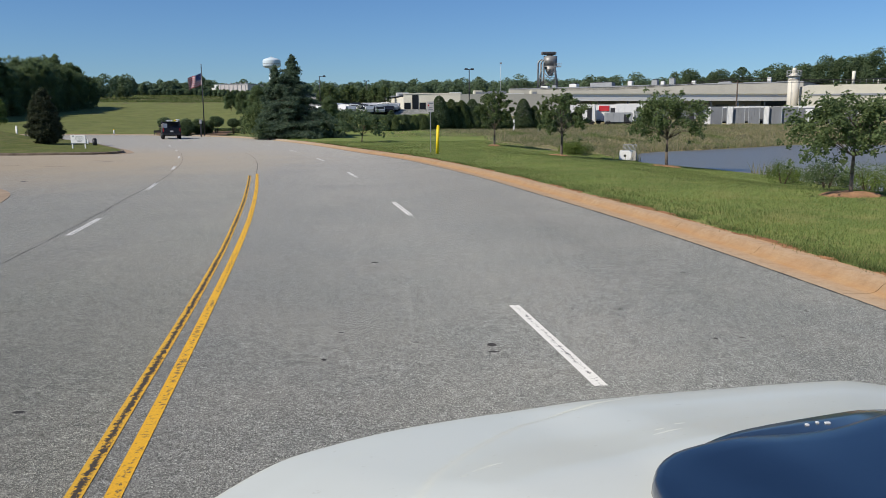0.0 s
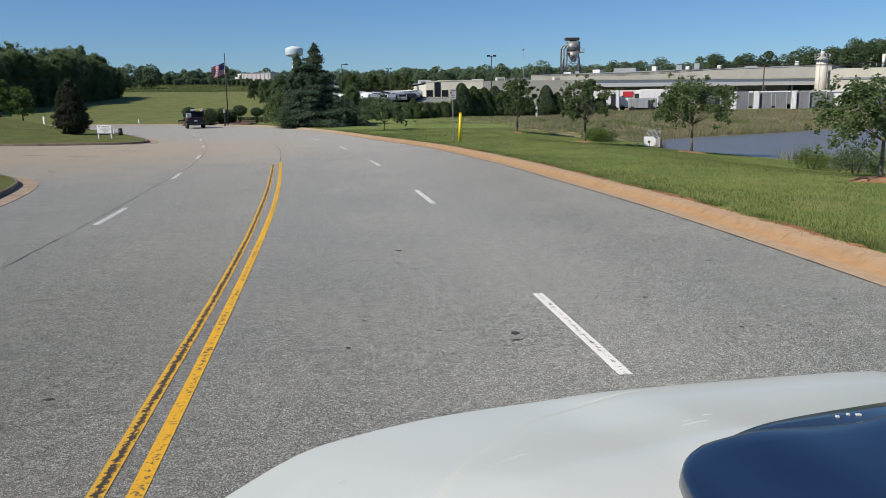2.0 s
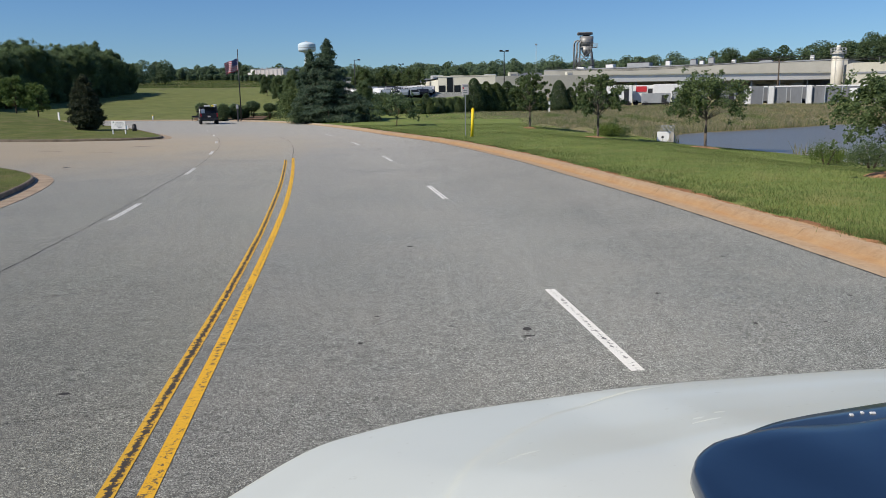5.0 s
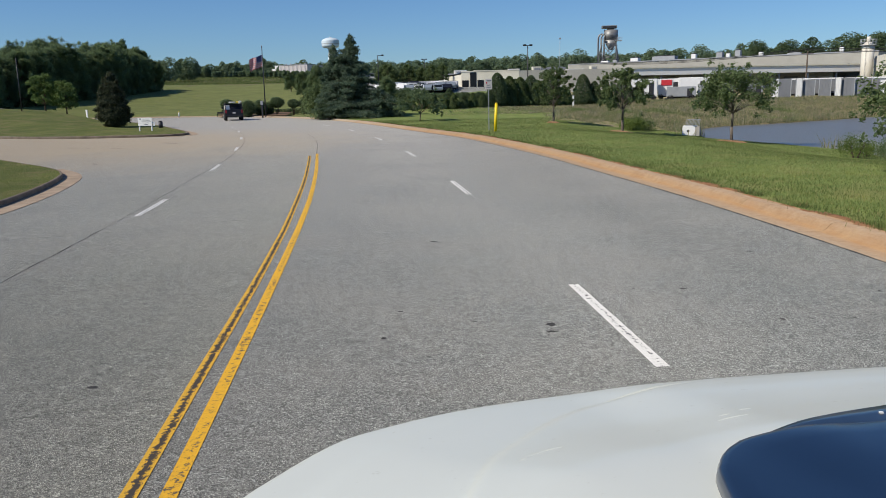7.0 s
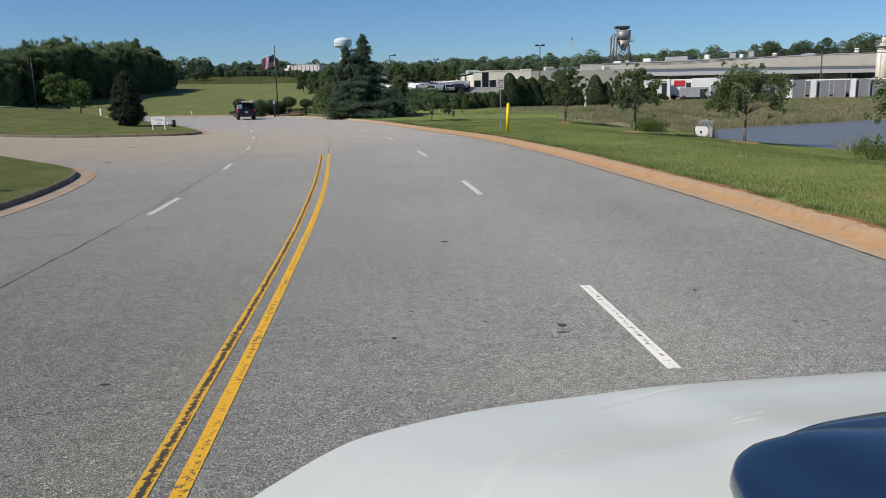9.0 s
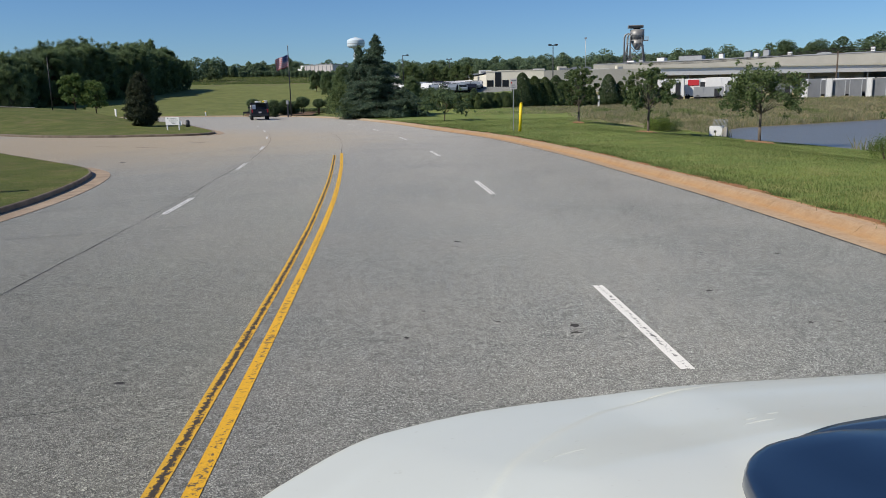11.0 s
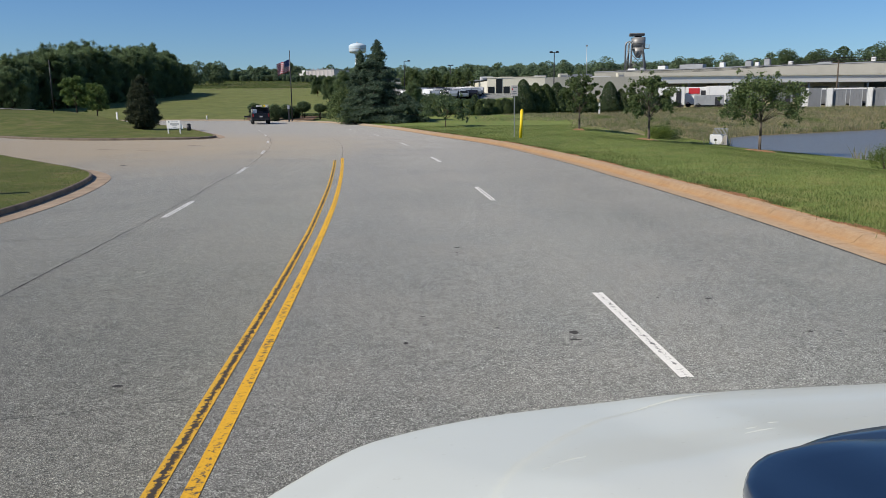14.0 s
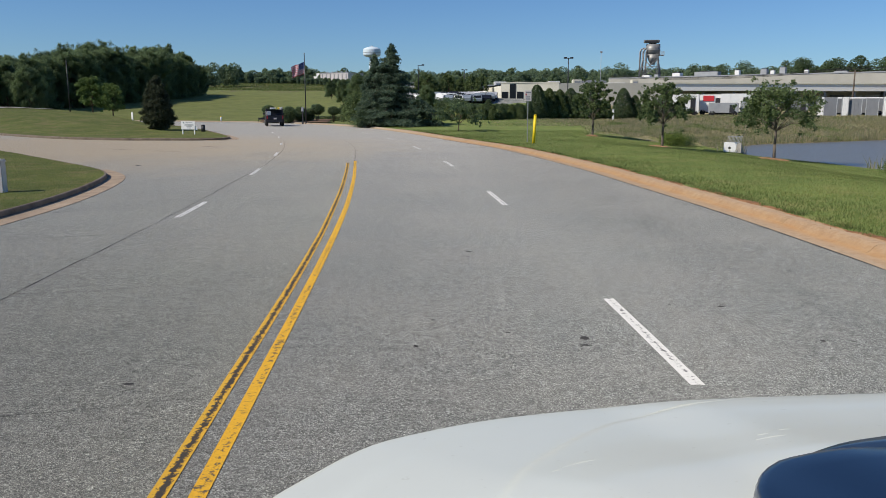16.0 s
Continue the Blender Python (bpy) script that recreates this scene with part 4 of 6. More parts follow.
dogwood = broadleaf("dogwood_tree", 21, 2.5, 5.0, 0.7, 24, 1500, 0.13, LEAF_DARK, "low spreading dark green tree near the bend", lean=0.03, flat=0.4, fluff=(0.06, 0.12))
put(dogwood, -2.04, 69.25)

for (x, y, w, h, n, ls, mt, sh, txt) in (
        (17.0, 33.0, 1.5, 0.95, 3600, 0.032, LEAF_LIGHT, "loose", "pale green weedy bush on the pond bank"),
        (18.3, 34.6, 1.2, 0.8, 2400, 0.032, LEAF_LIGHT, "loose", "loose green bush on the pond bank"),
        (17.0, 29.6, 1.5, 1.3, 4200, 0.042, LEAF_MID, "loose", "upright green bush at the pond's edge"),
        (19.5, 31.0, 2.0, 1.2, 4500, 0.04, LEAF_LIGHT, "loose", "yellow-green weeds on the pond bank"),
        (20.4, 28.6, 2.6, 1.2, 5000, 0.04, LEAF_LIGHT, "loose", "yellow-green weeds on the pond bank"),
        (13.6, 58.2, 1.9, 1.0, 4500, 0.05, LEAF_LIGHT, "loose", "bright green bush in the tall grass"),
        (14.8, 60.0, 2.0, 1.0, 3500, 0.055, LEAF_MID, "loose", "green bush in the tall grass"),
        (40.5, 108.0, 2.2, 1.8, 900, 0.20, LEAF_MID, "loose", "green bush before the loading yard"),
        (34.5, 105.0, 2.4, 2.6, 1300, 0.20, LEAF_MID, "loose", "tall green bush before the loading yard")):
    put(shrub("bush", int(x * 10), w, h, n, ls, mt, txt, "bush", sh, group="bank bushes"), x, y)

# ---- big conifer group at the bend ----
put(conifer("conifer", 31, 8.45, 6.9, NEEDLES, "tall grey-green conifer with drooping ragged boughs", 40, spray=0.085, per=85, ragged=0.42, droop=0.10, taper=0.82, full=0.95, foot=0.9), -9.5, 84.6)
put(conifer("conifer", 32, 7.5, 4.4, NEEDLES, "grey-green conifer crowding its taller neighbour", 34, spray=0.085, per=85, ragged=0.45, droop=0.10, taper=0.85, full=0.95), -11.3, 84.9)
put(conifer("conifer", 33, 3.0, 5.8, NEEDLES, "low spreading conifer boughs touching the grass", 14, spray=0.085, per=75, droop=0.05, ragged=0.6), -6.6, 83.2)
put(shrub("bush", 34, 3.6, 4.3, 9000, 0.13, LEAF_MID, "tall rounded dark bush crowding the conifers", "bush", "loose"), -13.1, 86.5)
put(shrub("bush", 35, 2.6, 2.2, 4200, 0.12, LEAF_DARK, "dark bush at the conifers' foot", "bush", "loose"), -11.8, 83.6)

# ---- clipped shrubs round the flagpole ----
ball = shrub("topiary", 41, 1.75, 2.25, 2600, 0.10, LEAF_DARK, "clipped round topiary on a bare stem", "shrub", "round", 0.95, group="clipped shrubs")
put(ball, *polar(-15.0, 112))
for az, d, sc in ((-11.65, 110, 1.12), (-10.5, 112, 0.95), (-9.8, 112, 0.9)):
    repeat(ball, *polar(az, d), az * 50, sc)
mound = shrub("round_shrub", 43, 2.0, 2.2, 3400, 0.12, LEAF_DARK, "large clipped dark shrub rounded to the ground", "shrub", "round", 0.1, group="clipped shrubs")
put(mound, *polar(-13.6, 107))
repeat(mound, *polar(-12.8, 108.5), 70, 0.98)
repeat(mound, *polar(-12.25, 110), 130, 0.86)
boxhedge = shrub("box_hedge", 42, 2.4, 0.65, 1500, 0.11, LEAF_DARK, "low clipped box hedge", "hedge", "box", 0.0, group="low hedges")
put(boxhedge, *polar(-14.7, 116))
for az, d in ((-12.1, 114), (-11.1, 115), (-10.3, 115.5)):
    repeat(boxhedge, *polar(az, d), -az, 1.0)

# ---- arborvitae row ----
cone = shrub("arborvitae", 51, 2.6, 3.9, 7000, 0.14, LEAF_MID, "dense green cone-shaped evergreen", "evergreen shrub", "cone", group="evergreen row")
put(cone, *polar(-2.3, 96), scale=0.5)
cone2 = shrub("arborvitae", 52, 3.2, 4.6, 8000, 0.14, LEAF_DARK, "dense dark green rounded cone evergreen", "evergreen shrub", "cone", group="evergreen row")
put(cone2, *polar(3.85, 104), scale=0.92)
for i, (az, d, sc, two) in enumerate(((-1.5, 96, 0.42, 0), (-0.7, 96, 0.5, 0), (0.1, 95, 0.46, 0), (0.75, 95, 0.47, 0), (1.4, 96, 0.41, 1), (2.1, 97, 0.46, 0),
                                      (2.8, 99, 0.47, 0), (3.3, 101, 0.46, 1), (4.7, 106, 0.98, 0), (5.45, 107, 0.95, 0), (6.2, 108, 0.86, 1), (7.0, 108, 0.82, 0),
                                      (9.8, 112, 0.9, 1), (10.6, 113, 0.82, 0), (12.6, 113, 0.85, 1), (13.6, 114, 0.7, 0), (7.9, 110, 0.75, 0), (-3.2, 97, 0.5, 0), (8.7, 112, 0.6, 0), (11.5, 114, 0.7, 0), (-1.1, 99, 0.48, 1), (0.45, 99, 0.5, 1), (1.75, 100, 0.39, 1), (2.5, 102, 0.40, 1), (4.3, 109, 0.76, 1), (5.1, 110, 0.75, 1), (5.8, 111, 0.8, 0), (6.6, 111, 0.72, 1), (7.5, 113, 0.7, 1))):
    repeat(cone2 if two else cone, *polar(az, d), i * 47, sc)

# ---- inside the bend ----
cedar = conifer("cedar", 61, 4.5, 2.55, CEDAR, "dark brownish-green cedar widening to the ground", 44, spray=0.085, per=120, droop=-0.18, ragged=0.28, taper=0.62, full=0.85, needle=3.0, foot=0.62)
put(cedar, -27.7, 67.7, isl=True)
small_tree = broadleaf("maple_tree", 62, 5.2, 3.2, 1.6, 30, 4200, 0.15, LEAF_MAPLE, "green small tree before dark woods", group="small trees")
put(small_tree, -47.6, 96.5, isl=True)
repeat(small_tree, -45.3, 97.0, 120, 0.92, isl=True)

# ---- woods ----
protos = []
for k, (h, sp, mt) in enumerate(((11.0, 7.5, LEAF_WOODS_HAZE), (9.5, 7.0, LEAF_WOODS_HAZE), (10.5, 6.5, LEAF_WOODS_HAZE), (12.0, 8.0, LEAF_DARK))):
    protos.append(broadleaf("woodland_tree", 70 + k, h, sp, 1.2, 60, 30000, 0.15, mt, "tall full-crowned woodland tree in deep green", group="woods edge", outward=1.4, stray=0.5))
rs = np.random.RandomState(9)
CANOPY_AZ = (-38, -31, -28.7, -25.7, -23.7, -22.5, -20.2, -19.4)
CANOPY_EL = (3.0, 3.05, 3.3, 3.95, 3.6, 3.85, 3.3, 2.75)
PROTO_H = (11.0, 9.5, 10.5, 12.0)
spots = []
for row, extra in enumerate((0, 5, 11, 18)):
    az = -38.0 + row * 0.5
    while az < -19.5:
        edge = 128
        if az > -29.8 and 128 * math.sin(radians(az)) > -73:
            break
        spots.append((az + rs.uniform(-0.4, 0.4), edge + extra + rs.uniform(-2, 2), row))
        az += 4.6 / edge * 57.3 * rs.uniform(0.75, 1.2)
# the eastern edge runs straight back along the field
for row, (ex, dy) in enumerate(((-73.0, 0), (-77.0, 2), (-82.0, 4))):
    ey = 112 + dy
    while ey < 208:
        qx, qy = ex + rs.uniform(-0.8, 0.8), ey
        spots.append((math.degrees(math.atan2(qx, qy)), math.hypot(qx, qy), row + 1))
        ey += 4.2 * rs.uniform(0.8, 1.25)
for i, (az, d, row) in enumerate(spots):
    x, y = polar(az, d)
    k = i if i < 4 else (i * 7 + row) % 4
    el = float(np.interp(az, CANOPY_AZ, CANOPY_EL)) * (0.82, 0.93, 0.98, 1.0)[row] + (rs.uniform(-0.22, 0.10) if row < 2 else rs.uniform(-0.6, 0.28))
    sc = max(0.45, (2.3 + d * math.tan(radians(el)) - float(ground_z(x, y))) / PROTO_H[k])
    if i < 4:
        protos[i].matrix_basis = at(x, y, i * 70, sc)
    else:
        repeat(protos[k], x, y, rs.uniform(0, 360), sc)
# undergrowth closes the woods' foot
ub = []
for i in range(340):
    az = rs.uniform(-38, -19.0)
    d = 124 + rs.uniform(0, 14)
    x, y = polar(az, d)
    if i % 2 or x > -72:
        x, y = -72.0 - rs.uniform(0, 8), rs.uniform(110, 210)
    z0 = float(ground_z(x, y))
    h = rs.uniform(1.2, 3.0)
    ub.append(np.array([x, y, z0 + h * 0.4]) + ball_points(rs, 200, 0.3) * np.array([2.0, 2.0, h * 0.6]))
v, f = leaf_cloud(rs, np.concatenate(ub), 0.30)
tagged(mesh_ob("undergrowth", v, f, LEAF_WOODS_HAZE), "dense dark undergrowth along the foot of the woods", "undergrowth", kind="stuff")


def tree_line(name, seed, rows, leaf, mat, label, per=760):
    """Far woods: many uneven crowns in one object. rows: azimuth from, to, distance, top angle at both ends, step in metres."""
    rs = np.random.RandomState(seed)
    allp, allo = [], []
    for a0, a1, d0, e0, e1, step in rows:
        az = a0
        while az < a1:
            u = (az - a0) / (a1 - a0)
            d = d0 + rs.uniform(-12, 12)
            x, y = polar(az, d)
            z0 = float(ground_z(x, y))
            top = 2.3 + d * math.tan(radians(e0 + (e1 - e0) * u)) + rs.normal(0, 0.085) * 14
            h = max(3.0, top - z0)
            w = min(h * 0.62, 10) * rs.uniform(0.75, 1.3)
            zz = z0 + h * 0.5
            main = ball_points(rs, per, 0.8, (0.97, 1.02)) * np.array([w * 0.52, w * 0.52, h * 0.46])
            lumps = ball_points(rs, 9, 0.9) * np.array([w * 0.40, w * 0.40, h * 0.36])
            lp = np.concatenate([q + ball_points(rs, per // 8, 0.8, (0.96, 1.02)) * w * 0.19 for q in lumps])
            lo = np.concatenate([main / (w * 0.5), (lp - np.repeat(lumps, per // 8, 0)) / (w * 0.19) + np.repeat(lumps, per // 8, 0) / w])
            allo.append(lo / (np.linalg.norm(lo, axis=1)[:, None] + 0.01))
            allp.append(np.concatenate([main, lp]) + np.array([x, y, zz]))
            az += step / d * 57.3 * rs.uniform(0.6, 1.2)
    v, f = leaf_cloud(rs, np.concatenate(allp), leaf, out=np.concatenate(allo) * 1.1)
    return tagged(mesh_ob(name, v, f, mat), label, "woods", kind="stuff")


tree_line("far_woods", 81, [(-21, -17.2, 330, 2.85, 2.75, 4), (-18, -7.5, 425, 2.40, 2.38, 3.5), (-18, -7.5, 440, 2.42, 2.4, 3.5), (-19.5, -8, 405, 2.0, 1.95, 2.6), (-19.5, -8, 400, 1.7, 1.65, 1.7), (-12.5, -7.6, 372, 1.78, 1.78, 2.2)], 0.5, LEAF_FAR_HAZE, "distant green woods beyond the field")
tree_line("horizon_woods", 82, [(-8, 0, 520, 2.3, 2.45, 6), (0, 12, 500, 2.6, 2.5, 5), (12, 22, 500, 2.75, 2.9, 13), (9.5, 22, 470, 2.95, 3.1, 34), (1, 9, 480, 2.55, 2.75, 26), (-8, 24, 560, 2.4, 2.6, 5), (-8, 24, 480, 2.15, 2.3, 5)], 0.8, LEAF_FAR_HAZE,
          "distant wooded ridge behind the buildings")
tree_line("ridge_woods", 83, [(21, 28, 320, 3.0, 3.45, 10), (21, 28, 330, 2.6, 2.8, 5), (26.5, 32, 265, 3.3, 4.0, 7), (27, 40, 250, 3.3, 3.9, 6), (31.3, 40, 235, 4.0, 4.2, 7)], 0.42, LEAF_DARK,
          "round-crowned dark woods behind the factory", 2000)
lot = broadleaf("parking_lot_tree", 85, 5.0, 3.4, 1.2, 24, 1900, 0.20, LEAF_MID, "small green tree standing in the car park", group="car park trees")
put(lot, *polar(-4.3, 170), scale=0.8)
for i in range(20):
    az = -4.4 + i * 0.225 + rs.uniform(-0.1, 0.1)
    repeat(lot, *polar(az, rs.uniform(158, 184)), i * 61, rs.uniform(0.6, 0.95))
lot_bush = shrub("bush", 86, 3.4, 1.9, 2600, 0.16, LEAF_DARK, "dark green bush along the car park's edge", "bush", "loose", group="car park bushes")
put(lot_bush, *polar(-4.2, 128))
for i in range(15):
    repeat(lot_bush, *polar(-3.7 + i * 0.52 + rs.uniform(-0.15, 0.15), rs.uniform(122, 130)), i * 53, rs.uniform(0.75, 1.0) if i < 5 else rs.uniform(0.32, 0.5))
repeat(protos[1], *polar(-3.95, 118), 30, 0.42, label="dark green tree behind the conifers")
repeat(protos[0], *polar(-8.8, 150), 60, 0.55, label="dark green tree at the field's edge")
repeat(protos[2], *polar(-9.8, 170), 90, 0.5, label="dark green tree at the field's edge")
repeat(protos[1], *polar(-10.6, 200), 190, 0.5, label="dark green tree at the field's edge")

# ---- grass ----
rs = np.random.RandomState(5)
n = 240000
gx2 = rs.uniform(-6, 19, n * 2)
gy2 = 9 + 62 * rs.uniform(0, 1, n * 2) ** 1.5
dist_edge = np.interp(gy2, EDGE[:, 1][EDGE[:, 0] > -20], EDGE[:, 0][EDGE[:, 0] > -20])
ragged = 0.10 * np.sin(gy2 * 3.1 + 2 * np.sin(gy2 * 0.9)) + 0.07 * np.sin(gy2 * 7.7) + 0.05 * np.sin(gy2 * 17.0)
keep = (gx2 > dist_edge + 0.95 + ragged + rs.uniform(0, 0.16, n * 2)) & (poly_dist(gx2, gy2, POND) > 0.3) & (gx2 < gy2 * 0.72)
gx2, gy2 = gx2[keep][:n], gy2[keep][:n]
blades("verge_grass", gx2, gy2, ground_z(gx2, gy2), 0.02, 0.065, 0.011, BLADES, "short mown grass blades on the verge", "grass", 6, 0.6)
# longer tufts leaning over the kerb's back and through the bare clay
n = 15000
ty = 6 + 60 * rs.uniform(0, 1, n) ** 1.4
tuft = np.sin(ty * 2.3 + 1.7 * np.sin(ty * 0.8)) + 0.8 * np.sin(ty * 6.1 + 1.0) + rs.normal(0, 0.5, n)
ty = ty[tuft > 0.1]
tx = np.interp(ty, EDGE[:, 1][EDGE[:, 0] > -20], EDGE[:, 0][EDGE[:, 0] > -20]) + KERB_W + rs.normal(0.14, 0.12, len(ty))
blades("kerb_tufts", tx, ty, np.full(len(ty), 0.13), 0.04, 0.11, 0.010, TUFTS, "ragged dark grass tufts along the kerb's back", "grass", 12, 0.8)
n = 60000
ix = rs.uniform(-32, -9.8, n)
iy = rs.uniform(8, 42, n)
lim = np.interp(iy, NEAR_KERB[:, 1], NEAR_KERB[:, 0])
keep = ix < lim - 0.03 - 0.07 * rs.uniform(0, 1, n)
blades("corner_grass", ix[keep], iy[keep], np.full(keep.sum(), 0.135), 0.03, 0.06, 0.013, DRY_BLADES, "short mown grass on the near corner", "grass", 7, 0.6)
# tall rough grass on the far bank
n = 330000
az = rs.uniform(-2.0, 37, n)
d = rs.uniform(58, 128, n)
rx, ry = d * np.sin(np.radians(az)), d * np.cos(np.radians(az))
sd = poly_dist(rx, ry, POND)
start = 66 - 6 * sstep(14, 24, az)
keep = (sd > 0.1) & (d > start + 3 * np.sin(az * 2.3)) & ((sd < 60) | (az < 14)) & ((az > 7.0 + 5 * rs.uniform(0, 1, n)) | ((d > 84) & (d < 108) & (rs.uniform(0, 1, n) < 0.55 * sstep(-2, 7, az))))
keep &= ~((az < 16.3) & (d < 62))
rx, ry, sd = rx[keep], ry[keep], sd[keep]
clump = (0.55 + 0.45 * np.sin(rx * 0.7 + 2 * np.sin(ry * 0.23)) * np.sin(ry * 0.55 + 1.5 * np.sin(rx * 0.31))) * (0.25 + 0.75 * sstep(0, 7, d[keep] - start[keep])) + 0.25
clump *= 0.45 + 0.55 * sstep(5, 10, az[keep])
blades("rough_grass", rx, ry, ground_z(rx, ry), 0.12, 0.48, 0.06, REEDS, "tall tan and green rough grass on the far bank", "grass", 8, 0.85, clump)
n = 9000
s = rs.randint(0, len(POND), n)
px = POND[s, 0] + rs.normal(0, 0.8, n)
py = POND[s, 1] + rs.normal(0, 0.8, n)
keep = (poly_dist(px, py, POND) > -0.2) & (py > 55) | ((px > 19.5) & (py < 42) & (poly_dist(px, py, POND) > -0.3))
blades("shore_reeds", px[keep], py[keep], ground_z(px[keep], py[keep]), 0.3, 0.9, 0.05, REEDS, "dry reeds along the water's edge", "reeds", 9, 0.25)
n = 30000
az = rs.uniform(-20, -6.5, n)
d = rs.uniform(255, 400, n)
rx, ry = d * np.sin(np.radians(az)), d * np.cos(np.radians(az))
blades("field_rough", rx, ry, ground_z(rx, ry), 0.1, 0.3, 0.5, BLADES, "tall dry grass at the top of the field", "grass", 10, 0.2)


# ---- signs, posts, flag ----
def sign_post():
    t = thing("parking_sign", "grey metal sign with red mark on a galvanised post", "sign", at(2.72, 48.2, 4))
    part("post", box_bm(0.05, 0.035, 3.0, (0, 0, 1.45), 0.006), GALVANISED, t)
    plate = part("sign_plate", box_bm(0.40, 0.012, 0.62, (0, -0.03, 2.72), 0.004), PRINT_PALE, t, "pale grey sign plate")
    part("print_bar", box_bm(0.28, 0.004, 0.07, (0.02, -0.042, 2.92)), PRINT_GREY, plate)
    part("print_bar", box_bm(0.22, 0.004, 0.05, (0.0, -0.042, 2.66)), PRINT_GREY, plate)
    part("print_bar", box_bm(0.26, 0.004, 0.05, (0.0, -0.042, 2.54)), PRINT_GREY, plate)
    part("print_mark", box_bm(0.07, 0.004, 0.10, (-0.12, -0.042, 2.80)), PRINT_RED, plate, "red mark")


PRINT_PALE = plain("pale_sign_face", (0.60, 0.56, 0.54), 0.5, var=0.08)
sign_post()
ym = thing("marker_post", "bright yellow utility marker post leaning slightly", "marker post", at(3.0, 46.6, 10) @ pose(0, 0, 0, 0, 2.5, 0))
bm = cyl_bm(0.092, 0.088, 1.68, -0.1, 14)
part("tube", bm, YELLOW_PLASTIC, ym)
part("cap", cyl_bm(0.090, 0.05, 0.07, 1.58, 14), YELLOW_PLASTIC, ym)


def cloth(u0, u1, v0, v1, nu=10, nv=4):
    """Patch of the waving flag; u from the hoist to the fly, v upward."""
    W_, H_ = 1.78, 1.42
    vs, fs = [], []
    for side in (-0.006, 0.006):
        for i in range(nu + 1):
            for j in range(nv + 1):
                u, v = u0 + (u1 - u0) * i / nu, v0 + (v1 - v0) * j / nv
                x = -0.08 - u * W_ * 0.88
                y = 0.30 * math.sin(u * 8.5 + v * 1.6) * (0.3 + u) + side
                z = 7.55 + (v - 1) * H_ - 0.52 * max(u, 0.0) ** 1.2 + 0.06 * math.sin(u * 9 + 1)
                vs.append((x, y, z))
    m = nv + 1
    k = (nu + 1) * m
    for i in range(nu):
        for j in range(nv):
            a = i * m + j
            fs += [[a, a + 1, a + m + 1, a + m], [k + a, k + a + m, k + a + m + 1, k + a + 1]]
    return vs, fs


fp = thing("flagpole", "tall bronze flagpole with a waving striped flag", "flagpole", at(-22.3, 101.2))
part("pole", cyl_bm(0.085, 0.045, 8.75, -0.1, 12), DARK_METAL, fp)
part("ball", cyl_bm(0.07, 0.03, 0.12, 8.62, 10), GALVANISED, fp)
part("base_collar", cyl_bm(0.17, 0.12, 0.16, -0.02, 14), DARK_METAL, fp)
vs, fs = cloth(-0.03, 0.0, 0.0, 1.0, 1, 4)
flag = mesh_ob("flag", vs, fs, WHITE_CLOTH, fp)
for i in range(13):
    u0 = 0.40 if i >= 6 else 0.0
    vs, fs = cloth(u0, 1.0, i / 13, (i + 1) / 13, 12, 1)
    mesh_ob("stripe", vs, fs, RED_CLOTH if i % 2 == 0 else WHITE_CLOTH, flag, smooth=True)
vs, fs = cloth(0.0, 0.40, 6 / 13, 1.0, 7, 4)
mesh_ob("canton", vs, fs, BLUE_CLOTH, flag, smooth=True)
for r in range(4):
    for c in range(5):
        u, v = 0.04 + c * 0.075, 0.52 + r * 0.115
        vs, fs = cloth(u, u + 0.025, v, v + 0.035, 1, 1)
        vs = [(a, b - 0.012, cz) for a, b, cz in vs]
        mesh_ob("star", vs, fs, WHITE_CLOTH, flag)

# left lawn: notice board, posts, cylinder
nb = thing("notice_board", "white wooden notice board on two posts", "sign", at(-22.1, 59.6, -8, 0.86, isl=True))
for sx in (-0.56, 0.56):
    part("post", box_bm(0.10, 0.10, 1.12, (sx, 0, 0.52), 0.01), WHITE_PAINT, nb)
board = part("board", box_bm(1.30, 0.05, 0.70, (0.0, -0.055, 0.78), 0.008), WHITE_PAINT, nb)
part("side_plate", box_bm(0.2, 0.04, 0.36, (0.74, 0.0, 0.58), 0.006), WHITE_PAINT, nb)
part("print_disc", box_bm(0.12, 0.006, 0.12, (-0.42, -0.083, 1.02)), PRINT_GREY, board)
for k, (w, z) in enumerate(((0.62, 1.02), (0.8, 0.88), (0.86, 0.79), (0.5, 0.69), (0.34, 0.56))):
    part("print_bar", box_bm(w, 0.006, 0.035 if k < 4 else 0.06, (0.1, -0.083, z)), PRINT_GREY, board)
tk = thing("ground_can", "dark squat can standing in the grass", "can", at(-23.2, 65.9, 0, 0.72, isl=True))
part("can_body", cyl_bm(0.25, 0.22, 0.72, -0.03, 14), DARK_METAL, tk)
part("can_lid", cyl_bm(0.24, 0.12, 0.12, 0.69, 14), DARK_METAL, tk)
wp = thing("marker_board", "white painted board on a post by the cedar", "marker board", at(-40.0, 90.5, -35, isl=True))
part("post", box_bm(0.12, 0.10, 1.2, (0, 0, 0.5), 0.01), WHITE_PAINT, wp)
part("board", box_bm(0.30, 0.05, 0.8, (0.04, -0.08, 0.72), 0.01), WHITE_PAINT, wp)
ub_ = thing("utility_pedestal", "pale grey utility pedestal in the grass", "utility box", at(-12.1, 19.4, 8, isl=True))
part("pedestal_body", box_bm(0.26, 0.26, 0.78, (0, 0, 0.36), 0.02), PRINT_PALE, ub_)
part("pedestal_cap", box_bm(0.30, 0.30, 0.10, (0, 0, 0.78), 0.03), PRINT_PALE, ub_)
